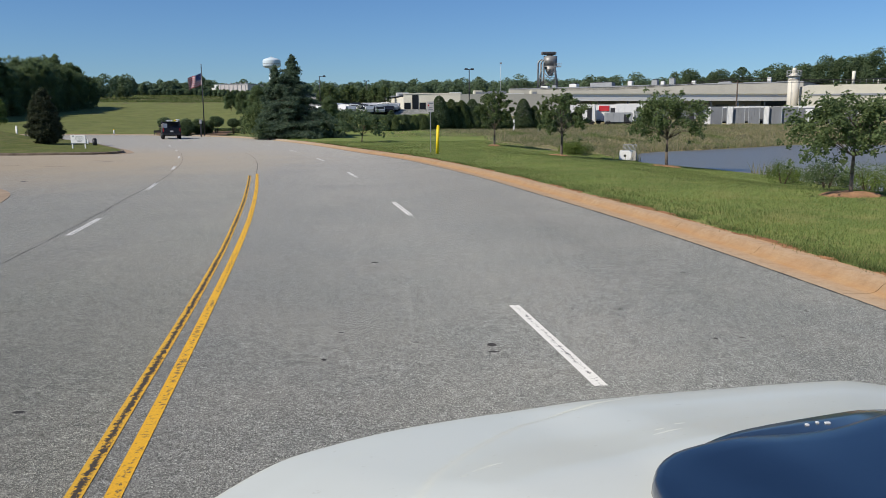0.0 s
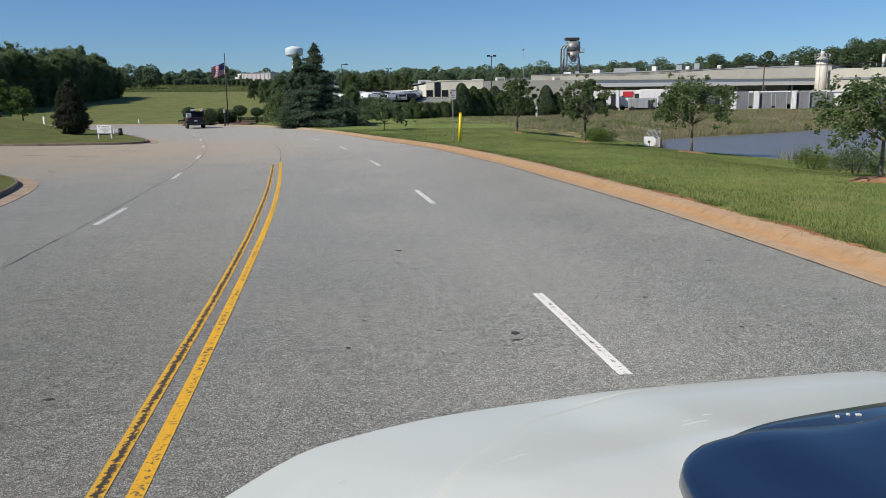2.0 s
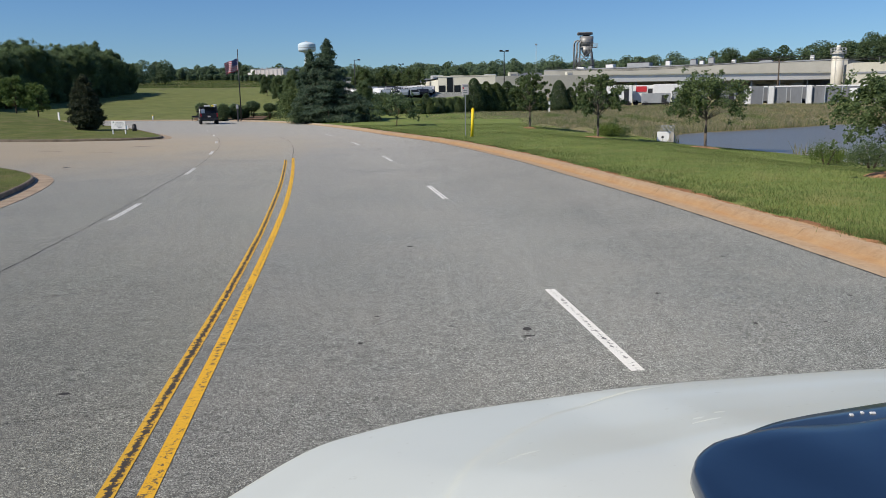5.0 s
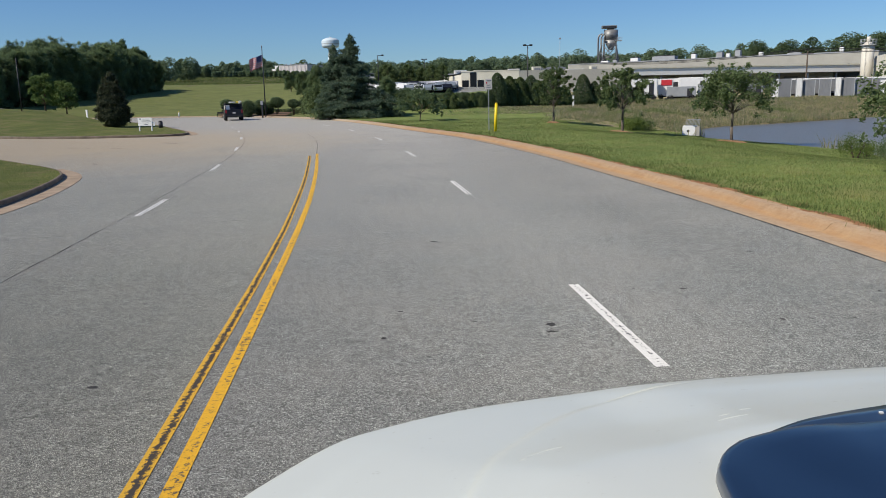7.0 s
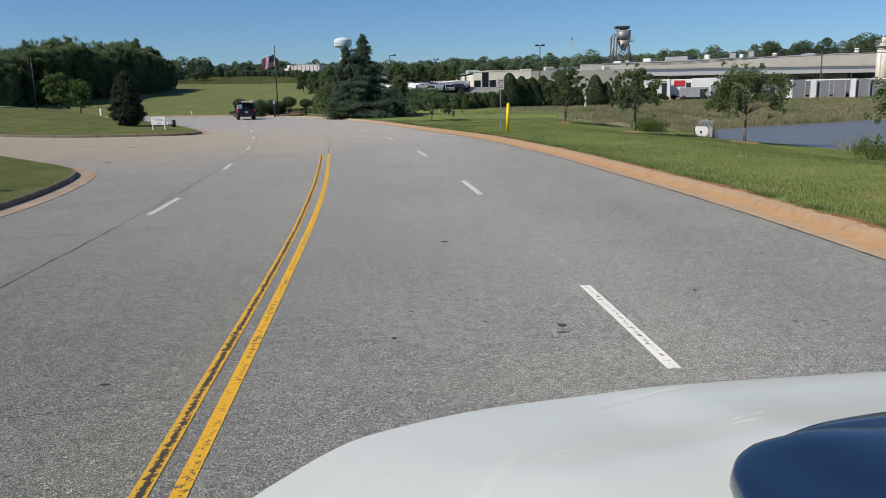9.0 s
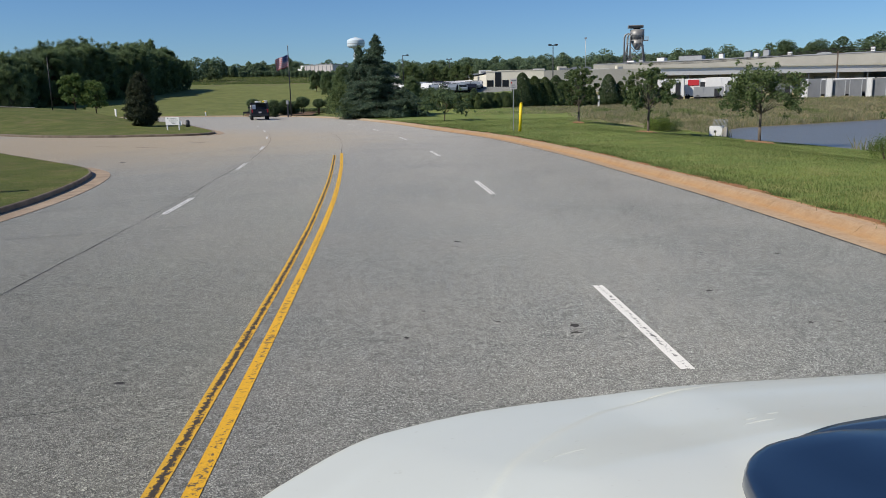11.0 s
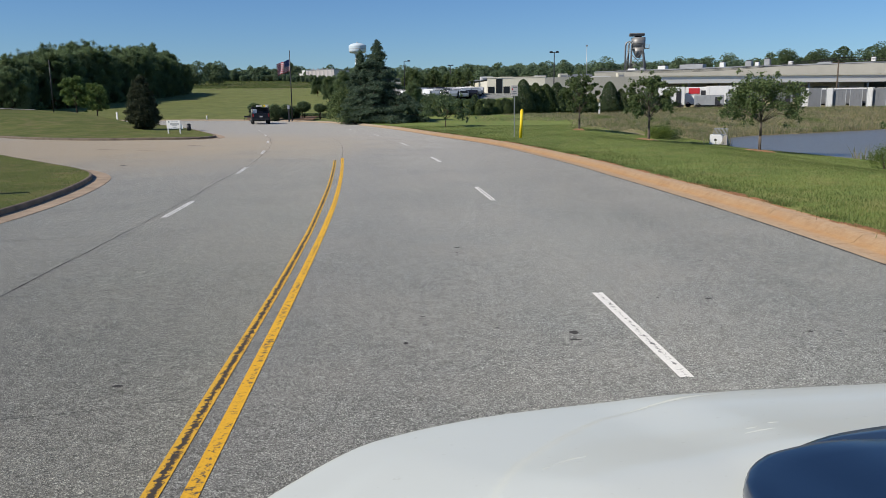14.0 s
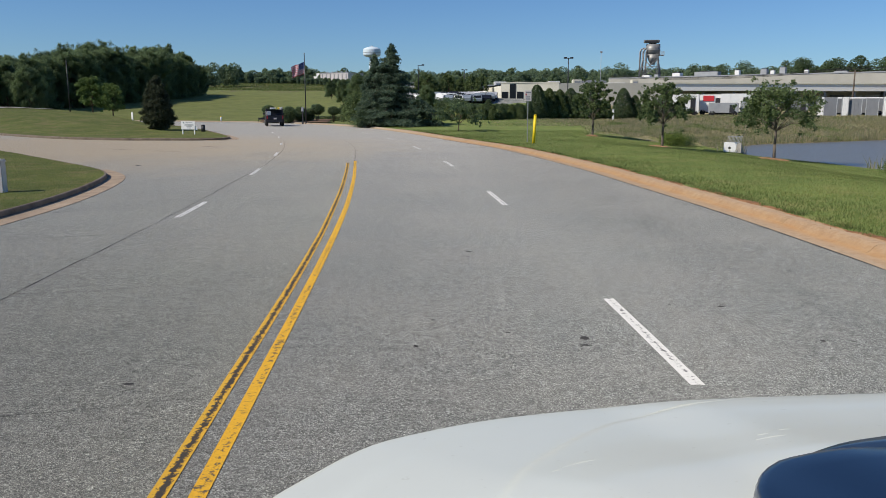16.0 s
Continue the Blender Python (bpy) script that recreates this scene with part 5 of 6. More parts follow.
hy = thing("bollard", "short pale bollard on the grass edge", "bollard", at(-36.3, 110.5, 0, 0.65))
part("bollard_body", cyl_bm(0.16, 0.15, 0.9, -0.1, 12), WHITE_PAINT, hy)
part("bollard_cap", cyl_bm(0.19, 0.08, 0.14, 0.8, 12), YELLOW_PLASTIC, hy)
gp = thing("gate_pillar", "white square pillar beside the clipped shrubs", "pillar", at(*polar(-14.15, 107.5)))
part("pillar_shaft", box_bm(0.36, 0.36, 2.1, (0, 0, 0.95), 0.02), WHITE_PAINT, gp)
part("pillar_cap", box_bm(0.46, 0.46, 0.12, (0, 0, 2.06), 0.02), WHITE_PAINT, gp)
lp = thing("lamp_pedestal", "pale square post before the flagpole", "post", at(*polar(-12.65, 102.0)))
part("post_shaft", box_bm(0.18, 0.18, 1.6, (0, 0, 0.75), 0.02), DARK_METAL, lp)
part("post_head", box_bm(0.30, 0.26, 0.5, (0, 0, 1.8), 0.03), GREY_METAL, lp)
bn = thing("bench", "low dark bench beside a clipped shrub", "bench", at(*polar(-15.3, 111.0), 15, 0.62))
part("seat", box_bm(2.6, 0.5, 0.10, (0, 0, 0.55), 0.01), DARK_METAL, bn)
for sx in (-1.15, 1.15):
    part("leg", box_bm(0.12, 0.4, 0.6, (sx, 0, 0.25), 0.01), DARK_METAL, bn)
part("backrest", box_bm(2.5, 0.07, 0.3, (0, 0.22, 0.82), 0.01), DARK_METAL, bn)
tagged(mesh_ob("mulch_bed", [(*polar(-15.6, 108.6), 0.17), (*polar(-11.0, 104.5), 0.17), (*polar(-10.6, 113), 0.42), (*polar(-15.4, 118), 0.6)], [[0, 1, 2, 3]], BED), "dark mulch bed under the clipped shrubs", "mulch", kind="structure")

# ---- outlet box at the pond ----
ob_ = thing("outlet_box", "white concrete pond outlet box with round hole and dark grating", "outlet box", at(16.85, 55.2, -24, 0.68, dz=-0.05))
bm = prism_bm([(-0.62, 0.0), (0.62, 0.0), (0.62, 1.02), (-0.62, 1.02)], 1.5, "y", 0.75)
bmesh.ops.bevel(bm, geom=bm.edges[:], offset=0.03, segments=2, affect="EDGES")
part("box_body", bm, WHITE_PAINT, ob_)
bm = prism_bm([(0.0, 0.0), (1.55, 0.0), (1.25, 0.55), (0.0, 1.0)], 0.42, "x", 0.84)
part("side_wing", bm, CONCRETE, ob_, "sloping grey concrete wing")
bm = bmesh.new()
tube(bm, (-0.05, -0.012, 0.5), (-0.05, 0.06, 0.5), 0.13, 0.13, 18)
part("hole", bm, DARK_METAL, ob_, "dark round hole")
grate = part("grating", box_bm(1.25, 0.05, 0.06, (0.25, 0.25, 1.05)), GREY_METAL, ob_, "grey steel trash grating")
for i in range(11):
    b = bmesh.new()
    tube(b, (-0.35 + i * 0.13, 0.3, 1.0), (-0.30 + i * 0.13, 0.85, 1.62), 0.022, 0.022, 5)
    part("grating_bar", b, GREY_METAL, grate)
part("grating_top", box_bm(1.35, 0.07, 0.07, (0.33, 0.86, 1.62)), GREY_METAL, grate)


# ---- factory ----
def wall_run(parent, name, a, b, z0, z1, thick, mat, label=""):
    a, b = Vector((*a, 0)), Vector((*b, 0))
    d = b - a
    ang = math.degrees(math.atan2(d.y, d.x))
    ob = part(name, box_bm(d.length, thick, z1 - z0, (d.length / 2, thick / 2, (z0 + z1) / 2)), mat, parent, label)
    ob.matrix_basis = pose(a.x, a.y, 0, 0, 0, ang)
    return ob


office = thing("office_block", "cream flat-roofed office block with dark ribbon windows", "building")
A, B, C = (3.5, 151.5), (13.9, 148.2), (33.6, 149.4)
w = wall_run(office, "front_wall", A, B, 1.0, 6.4, 0.4, CREAM_WALL)
for x0, x1, z0, z1 in ((0.2, 1.35, 3.5, 4.85), (1.75, 2.85, 2.2, 6.25), (3.15, 4.3, 3.5, 4.85), (4.65, 5.85, 3.5, 4.85), (6.25, 7.4, 3.5, 4.85), (7.8, 8.95, 3.5, 4.85)):
    p = part("window", box_bm(x1 - x0, 0.12, z1 - z0, ((x0 + x1) / 2, -0.01, (z0 + z1) / 2)), BLACK_GLASS, w)
    for xx in (x0, x1):
        part("window_frame", box_bm(0.07, 0.16, z1 - z0, (xx, -0.02, (z0 + z1) / 2)), DARK_METAL, w)
wall_run(office, "parapet", (A[0] - 0.1, A[1] - 0.1), (B[0] + 0.1, B[1] - 0.1), 6.4, 6.55, 0.6, CREAM_WALL)
# Darker beige puts this wall's shade into its colour; the front is cream.
wall_run(office, "side_wall", B, C, 1.0, 6.35, 0.4, BEIGE_SHADE_WALL, "shaded grey-beige side wall")
wall_run(office, "back_wall", (0.0, 178), (33, 178), 1.5, 5.95, 0.4, BEIGE_SHADE_WALL)
wall_run(office, "end_wall", (0.2, 178), A, 1.5, 5.95, 0.4, CREAM_WALL)
bm = bmesh.new()
bm.faces.new([bm.verts.new((*q, 6.2)) for q in (A, B, C, (33.6, 178), (0.2, 178))])
bmesh.ops.solidify(bm, geom=bm.faces[:], thickness=0.3)
part("roof", bm, GREY_METAL, office)

plant = thing("factory_hall", "long beige factory hall with white canopy fascia", "building")
U0, U1 = (35.8, 232.4), (98.0, 183.5)
uw = wall_run(plant, "upper_wall", U0, U1, 1.5, 9.85, 0.5, BEIGE_SHADE_WALL, "plain beige upper wall")
for i in range(9):
    lamp = part("wall_lamp", box_bm(0.30, 0.35, 0.45, (6 + i * 8.4, -0.15, 7.2), 0.05), DARK_METAL, uw)
wall_run(plant, "roof_trim", (U0[0], U0[1] - 0.15), (U1[0], U1[1] - 0.15), 9.85, 10.1, 0.7, GREY_METAL)
bm = bmesh.new()
bm.faces.new([bm.verts.new(q) for q in ((35.8, 232.4, 9.9), (98, 183.5, 9.9), (128, 222, 11.2), (66, 271, 11.2))])
bmesh.ops.solidify(bm, geom=bm.faces[:], thickness=0.3)
part("roof", bm, GREY_METAL, plant)
wall_run(plant, "end_wall", (98, 183.5), (128, 222), 1.5, 9.9, 0.5, BEIGE_SHADE_WALL)
wall_run(plant, "end_wall", (66, 271), (35.8, 232.4), 1.5, 9.9, 0.5, BEIGE_SHADE_WALL)
wall_run(plant, "back_wall", (128, 222), (66, 271), 1.5, 11.0, 0.5, BEIGE_SHADE_WALL)
# low front range with canopy
F0, F1 = (34.0, 150.5), (80.5, 156.5)
wall_run(plant, "canopy_fascia", F0, F1, 5.05, 6.30, 0.5, WHITE_PAINT, "long white canopy fascia")
wall_run(plant, "canopy_edge", (F0[0], F0[1] - 0.2), (F1[0], F1[1] - 0.2), 6.30, 6.52, 0.8, CREAM_WALL)
fx, fy = F1[0] - F0[0], F1[1] - F0[1]
fl = math.hypot(fx, fy)
nx, ny = -fy / fl, fx / fl
wall_run(plant, "dock_wall", (F0[0] + nx * 9, F0[1] + ny * 9), (F1[0] + nx * 9, F1[1] + ny * 9), 1.2, 5.3, 0.4, CREAM_WALL)
bm = bmesh.new()
bm.faces.new([bm.verts.new((*q, 6.15)) for q in (F0, F1, (97, 184), (36.5, 231))])
bmesh.ops.solidify(bm, geom=bm.faces[:], thickness=0.2)
part("low_roof", bm, GREY_METAL, plant)
for i in range(13):
    s = (i + 0.5) / 13
    q = (F0[0] + fx * s + nx * 8.9, F0[1] + fy * s + ny * 8.9)
    dd = part("dock_door", box_bm(2.9, 0.12, 3.1, (0, 0, 2.9)), WHITE_PAINT if i % 5 else GREY_METAL, plant)
    dd.matrix_basis = pose(q[0], q[1], 0, 0, 0, math.degrees(math.atan2(fy, fx)))
for i in range(8):
    s = (i + 0.2) / 8
    q = (F0[0] + fx * s + nx * 0.6, F0[1] + fy * s + ny * 0.6)
    cc = part("canopy_post", box_bm(0.25, 0.25, 5.2, (0, 0, 2.6)), GREY_METAL, plant)
    cc.matrix_basis = pose(q[0], q[1], 0, 0, 0, 0)
for k, (x, y, sx, sy, sz) in enumerate(((44, 190, 2.2, 2, 1.3), (50, 192, 6.5, 2.5, 1.5), (57, 190, 1.2, 1.2, 1.6), (61, 195, 1.6, 1.6, 1.9), (63.5, 192, 1.0, 1.0, 1.4), (66, 190, 1.4, 1.2, 2.0), (69, 196, 1.0, 1.0, 1.5),
                                        (75, 198, 3.2, 1.6, 1.1), (85, 190, 0.9, 0.9, 1.5), (40, 188, 1.2, 1.0, 1.0), (36, 192, 2.4, 1.4, 1.0))):
    t = thing("roof_unit", "grey sheet-metal ventilation unit on the factory roof", "roof unit", pose(U0[0] + (U1[0] - U0[0]) * (x - 30) / 62 + (y - 184) * 0.62, U0[1] + (U1[1] - U0[1]) * (x - 30) / 62 + (y - 184) * 0.78, 9.85, 0, 0, -38), "roof units")
    part("unit_body", box_bm(sx, sy, sz, (0, 0, sz / 2), 0.05), GREY_METAL if k % 2 else WHITE_PAINT, t)
    part("unit_cowl", box_bm(sx * 0.7, sy * 0.7, 0.25, (0, 0, sz + 0.12), 0.05), DARK_METAL, t)
for k, (x, y, sx, sz) in enumerate(((3.5, 160, 2.4, 1.1), (7.5, 162, 2.6, 1.1), (10.5, 165, 3.4, 0.9), (14.0, 160, 2.2, 1.2), (18, 156, 1.6, 1.5), (21, 158, 4.6, 1.4), (26, 160, 3.4, 0.8), (30, 162, 1.2, 1.7), (24, 166, 2.0, 1.6))):
    t = thing("roof_unit", "pale ventilation unit on the office roof", "roof unit", pose(x, y, 6.2, 0, 0, 5), "roof units")
    sz *= 0.68
    part("unit_body", box_bm(sx, 1.6, sz, (0, 0, sz / 2), 0.05), (WHITE_PAINT, CREAM_WALL, GREY_METAL)[k % 3], t)
    part("unit_louvre", box_bm(sx * 0.7, 0.1, sz * 0.4, (0, -0.8, sz * 0.5)), GREY_METAL, t)

annex = thing("tank_house", "cream flat-roofed building with roof pipes and rails", "building")
wall_run(annex, "front_wall", (76.8, 142), (112, 128), 1.0, 7.6, 0.4, CREAM_WALL)
wall_run(annex, "side_wall", (83.3, 159), (76.8, 142), 1.0, 7.6, 0.4, BEIGE_SHADE_WALL)
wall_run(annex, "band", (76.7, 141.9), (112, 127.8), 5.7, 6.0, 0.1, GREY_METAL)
wall_run(annex, "side_wall", (112, 128), (118, 145), 1.0, 7.6, 0.4, BEIGE_SHADE_WALL)
wall_run(annex, "back_wall", (118, 145), (83.3, 159), 1.0, 7.6, 0.4, BEIGE_SHADE_WALL)
bm = bmesh.new()
bm.faces.new([bm.verts.new((*q, 7.5)) for q in ((76.8, 142), (112, 128), (118, 145), (83.3, 159))])
bmesh.ops.solidify(bm, geom=bm.faces[:], thickness=0.2)
part("roof", bm, GREY_METAL, annex)
for x, y, h, r in ((84.6, 141, 2.6, 0.28), (92, 139, 2.5, 0.30), (89, 140.5, 1.2, 0.1), (95, 138, 1.6, 0.12), (101, 136, 1.3, 0.12)):
    part("roof_pipe", cyl_bm(r, r, h, 7.4, 10, (x, y)), SILO_PAINT, annex)
for i in range(9):
    part("rail_post", cyl_bm(0.04, 0.04, 1.0, 7.5, 6, (81 + i * 1.0, 141.2 - i * 0.4)), GALVANISED, annex)
bm = bmesh.new()
tube(bm, (81, 141.2, 8.5), (89, 138, 8.5), 0.04, 0.04, 6)
part("rail", bm, GALVANISED, annex)

silo = thing("storage_silo", "tall cream storage silo with a railed top", "silo", pose(78.3, 150.3, 1.0) @ Matrix.Diagonal((0.78, 0.78, 1.0, 1)))
part("shell", cyl_bm(1.35, 1.35, 8.3, 0.4, 28), SILO_PAINT, silo)
part("skirt", cyl_bm(1.42, 1.42, 0.6, -0.3, 28), GREY_METAL, silo)
part("dome", cyl_bm(1.35, 0.5, 0.45, 8.7, 28), SILO_PAINT, silo)
part("vent", cyl_bm(0.5, 0.45, 1.0, 9.1, 14), SILO_PAINT, silo)
for i in range(12):
    a = i * math.pi / 6
    part("rail_post", cyl_bm(0.045, 0.045, 1.1, 8.55, 5, (1.7 * math.cos(a), 1.7 * math.sin(a))), GALVANISED, silo)
for z in (9.1, 9.62):
    bm = bmesh.new()
    sweep(bm, [(1.7 * math.cos(i * math.pi / 12), 1.7 * math.sin(i * math.pi / 12), z) for i in range(25)], 0.045, 5)
    part("rail", bm, GALVANISED, silo)
part("platform", cyl_bm(1.85, 1.85, 0.1, 8.5, 24), GREY_METAL, silo)
for sx in (-0.2, 0.2):
    part("ladder_side", box_bm(0.05, 0.05, 8.4, (sx - 0.9, -1.12, 4.4)), GALVANISED, silo)

# dust-collector tower
tw = thing("dust_collector_tower", "grey steel dust collector on braced legs with bent ducts", "tower", pose(*polar(11.5, 240), 10.2, 0, 0, -10) @ Matrix.Diagonal((1.12, 1.0, 0.83, 1)))
legs = [(-2.3, -1.6), (2.0, -1.6), (-1.3, 1.6), (2.4, 1.6)]
for lx, ly in legs:
    b = bmesh.new()
    tube(b, (lx * 1.15, ly, 0), (lx * 0.72, ly * 0.7, 8.4), 0.17, 0.14, 7)
    part("leg", b, PIPE_GREY, tw)
for (a, c) in (((-2.4, -1.6, 1.5), (1.9, -1.5, 6.5)), ((2.0, -1.6, 1.5), (-2.0, -1.4, 6.5)), ((-2.2, -1.4, 6.6), (1.8, -1.4, 6.6))):
    b = bmesh.new()
    tube(b, a, c, 0.09, 0.09, 6)
    part("brace", b, PIPE_GREY, tw)
part("hopper", cyl_bm(0.5, 1.75, 3.4, 4.4, 18, (0.55, 0)), PIPE_GREY, tw)
part("drum", cyl_bm(1.75, 1.75, 3.4, 7.8, 24, (0.55, 0)), PIPE_GREY, tw)
part("drum_band", cyl_bm(1.82, 1.82, 0.18, 9.2, 24, (0.55, 0)), PIPE_GREY, tw)
part("cap_neck", cyl_bm(0.9, 0.9, 0.5, 11.2, 14, (0.45, 0)), DARK_METAL, tw)
part("rain_cap", box_bm(3.9, 2.6, 0.95, (0.1, 0, 12.15), 0.15), PIPE_GREY, tw)
part("rain_cap_mouth", box_bm(3.3, 0.1, 0.6, (0.1, -1.3, 12.1)), DARK_METAL, tw)
for k in range(3):
    b = bmesh.new()
    x0 = -2.6 + k * 0.75
    sweep(b, [(x0, -1.0, 0), (x0, -1.0, 8.6), (x0 + 0.25, -1.0, 9.5), (x0 + 0.9, -0.9, 9.9), (x0 + 1.6, -0.8, 9.4), (x0 + 1.8, -0.7, 8.4)], 0.24, 9)
    part("duct", b, PIPE_GREY, tw)
part("platform", box_bm(4.6, 2.8, 0.14, (1.0, 0, 7.5)), GREY_METAL, tw)
for i in range(6):
    part("rail_post", box_bm(0.07, 0.07, 1.1, (2.2 + 0.22 * i, -1.35, 8.1)), GREY_METAL, tw)
part("rail", box_bm(1.3, 0.07, 0.07, (2.75, -1.35, 8.65)), GREY_METAL, tw)

for (a, c) in (((-2.4, -1.6, 0.4), (1.9, -1.5, 3.6)), ((2.1, -1.6, 0.4), (-2.2, -1.5, 3.6)), ((-2.4, -1.55, 3.7), (2.0, -1.5, 3.7)), ((-1.4, 1.5, 1.0), (2.3, 1.4, 6.0)), ((2.5, 1.5, 1.0), (-1.2, 1.4, 6.0))):
    b = bmesh.new()
    tube(b, a, c, 0.08, 0.08, 6)
    part("brace", b, PIPE_GREY, tw)
for sx in (1.55, 1.95):
    part("ladder_side", box_bm(0.07, 0.07, 8.6, (sx, -1.75, 4.3)), PIPE_GREY, tw)
for i in range(10):
    part("ladder_rung", box_bm(0.4, 0.06, 0.06, (1.75, -1.75, 0.6 + i * 0.8)), PIPE_GREY, tw)

# yard: trailers and screen panels before the docks
def trailer(m, length, mat, label, h=2.7):
    t = thing("yard_trailer", label, "trailer", m, "yard trailers")
    part("trailer_body", box_bm(length, 2.4, h, (0, 0, 0.55 + h / 2), 0.06), mat, t)
    for i in range(int(length / 0.9)):
        part("panel_rib", box_bm(0.06, 0.05, h * 0.94, (-length / 2 + 0.45 + i * 0.9, -1.21, 0.55 + h / 2)), mat, t)
    for sx in (-0.36, 0.36):
        b = bmesh.new()
        tube(b, (length * sx, -1.2, 0.45), (length * sx, 1.2, 0.45), 0.42, 0.42, 14)
        part("wheels", b, RUBBER, t)
    part("door", box_bm(0.7, 0.06, h * 0.75, (length * 0.28, -1.235, 0.55 + h * 0.42)), DARK_METAL, t)
    part("chassis", box_bm(length * 0.95, 1.0, 0.3, (0, 0, 0.5)), DARK_METAL, t)
    return t


for i, (az, d, L, mt, txt, hh) in enumerate(((13.9, 129, 4.2, WHITE_PAINT, "white box trailer parked in the yard", 3.7), (17.2, 131, 4.6, WHITE_PAINT, "white box trailer parked in the yard", 3.7), (18.6, 127, 5.0, GREY_METAL, "grey ribbed trailer parked in the yard", 2.2),
                                             (16.4, 126, 4.2, GREY_METAL, "grey ribbed trailer parked in the yard", 2.0),
                                             (20.9, 128, 3.0, GREY_METAL, "grey ribbed trailer parked in the yard", 2.3))):
    trailer(at(*polar(az, d), -az), L, mt, txt, hh * 0.74)
rt = trailer(at(*polar(15.6, 132), -15.6), 3.4, WHITE_PAINT, "white box trailer with a red upper panel", 2.6)
part("red_panel", box_bm(1.6, 0.06, 0.85, (-0.4, -1.27, 2.55), 0.01), RED_PAINT, rt, "red panel")


def screen_panel(m, w, h, mat, label):
    t = thing("screen_panel", label, "screen panel", m, "yard screens")
    sheet = part("panel_sheet", box_bm(w, 0.08, h, (0, 0, 0.15 + h / 2), 0.01), mat, t)
    for sx in (-0.48, 0.48):
        part("upright", box_bm(0.10, 0.14, h + 0.25, (w * sx, 0, h / 2 + 0.05)), GALVANISED, t)
    for k in range(3):
        part("panel_rib", box_bm(0.05, 0.04, h * 0.96, (w * (k - 1) * 0.24, -0.05, 0.15 + h / 2)), mat, sheet)


for az, ln in ((24.3, 8.5), (28.2, 8.0)):
    t = trailer(at(*polar(az, 126.5), -az), ln, SCREEN_GREY, "long grey trailer with a white roof behind screens", 2.0)
    part("trailer_roof", box_bm(ln + 0.1, 2.5, 0.22, (0, 0, 2.62), 0.04), WHITE_PAINT, t, "white roof")
rs = np.random.RandomState(44)
az = 22.3
while az < 31.5:
    wd = rs.uniform(1.3, 2.2)
    white = rs.uniform() < 0.16
    screen_panel(at(*polar(az, 123.5 + rs.uniform(-0.5, 0.5)), -az + rs.uniform(-6, 6)), wd * (0.5 if white else 1), rs.uniform(2.1, 2.6),
                 WHITE_PAINT if white else SCREEN_GREY, "white upright screen panel in the yard" if white else "grey ribbed screen panel in the yard")
    az += (wd * (0.5 if white else 1) + rs.uniform(0.03, 0.32)) / 123.5 * 57.3


# ---- poles and cables ----
def lamp_pole(x, y, h, heads, label):
    t = thing("street_lamp", label, "street lamp", at(x, y), "car park lamps")
    part("pole", cyl_bm(0.09, 0.06, h, -0.1, 8), DARK_METAL, t)
    part("arm", box_bm(1.0 if heads > 1 else 1.2, 0.1, 0.1, (0 if heads > 1 else 0.5, 0, h - 0.15)), DARK_METAL, t)
    for k in range(heads):
        sx = (-0.5, 0.5)[k] if heads > 1 else 0.95
        part("lamp_head", box_bm(0.50, 0.40, 0.24, (sx * 0.9, 0, h - 0.1), 0.05), DARK_METAL, t)


lamp_pole(*polar(5.98, 121), 8.2, 2, "tall dark car park lamp with twin heads")
lamp_pole(*polar(-4.52, 150), 6.2, 1, "dark car park lamp with one head")
lamp_pole(*polar(-1.26, 190), 6.5, 2, "dark twin-headed car park lamp")
poles = []
for az, d, h in ((24.1, 132, 6.8), (44.0, 128, 8.0)):
    x, y = polar(az, d)
    t = thing("utility_pole", "weathered wooden utility pole with crossarm", "utility pole", at(x, y), "utility poles")
    part("pole_shaft", cyl_bm(0.15, 0.10, h, -0.2, 8), POLE_WOOD, t)
    part("crossarm", box_bm(1.8, 0.1, 0.12, (0, 0, h - 0.5)), POLE_WOOD, t)
    poles.append((x, y, float(ground_z(x, y)) + h - 0.45))
# a pole far to the side carries the cables on
ends = [(polar(9, 240)[0], polar(9, 240)[1], 10.5), poles[0], poles[1]]
for k in range(2):
    a, b = Vector(ends[k]), Vector(ends[k + 1])
    for off in (-0.8, 0.0, 0.8):
        bm = bmesh.new()
        pts = []
        for i in range(17):
            u = i / 16
            q = a.lerp(b, u)
            q.z += -1.2 * 4 * u * (1 - u) + 0.5
            q.x += off * 0.5
            q.z += off * 0.25
            pts.append(tuple(q))
        sweep(bm, pts, 0.035, 4)
        c = thing("power_cable", "thin dark power cable strung between poles", "cable", group="power cables")
        part("cable_run", bm, RUBBER, c)
t = thing("utility_pole", "weathered wooden utility pole with crossarm", "utility pole", pose(ends[0][0], ends[0][1], float(ground_z(ends[0][0], ends[0][1]))), "utility poles")
part("pole_shaft", cyl_bm(0.15, 0.10, 7.5, -0.2, 8), POLE_WOOD, t)
t = thing("utility_pole", "slim dark pole at the edge of the woods", "utility pole", at(-43.9, 84.0, isl=True), "utility poles")
part("pole_shaft", cyl_bm(0.06, 0.045, 5.6, -0.2, 8), DARK_METAL, t)
t = thing("radio_mast", "thin lattice radio mast on the skyline", "mast", pose(*polar(8.2, 260), float(ground_z(*polar(8.2, 260)))))
part("mast_shaft", cyl_bm(0.09, 0.06, 14.8, -0.2, 6), GALVANISED, t)
part("mast_head", box_bm(0.7, 0.2, 0.5, (0, 0, 14.7), 0.02), GALVANISED, t)

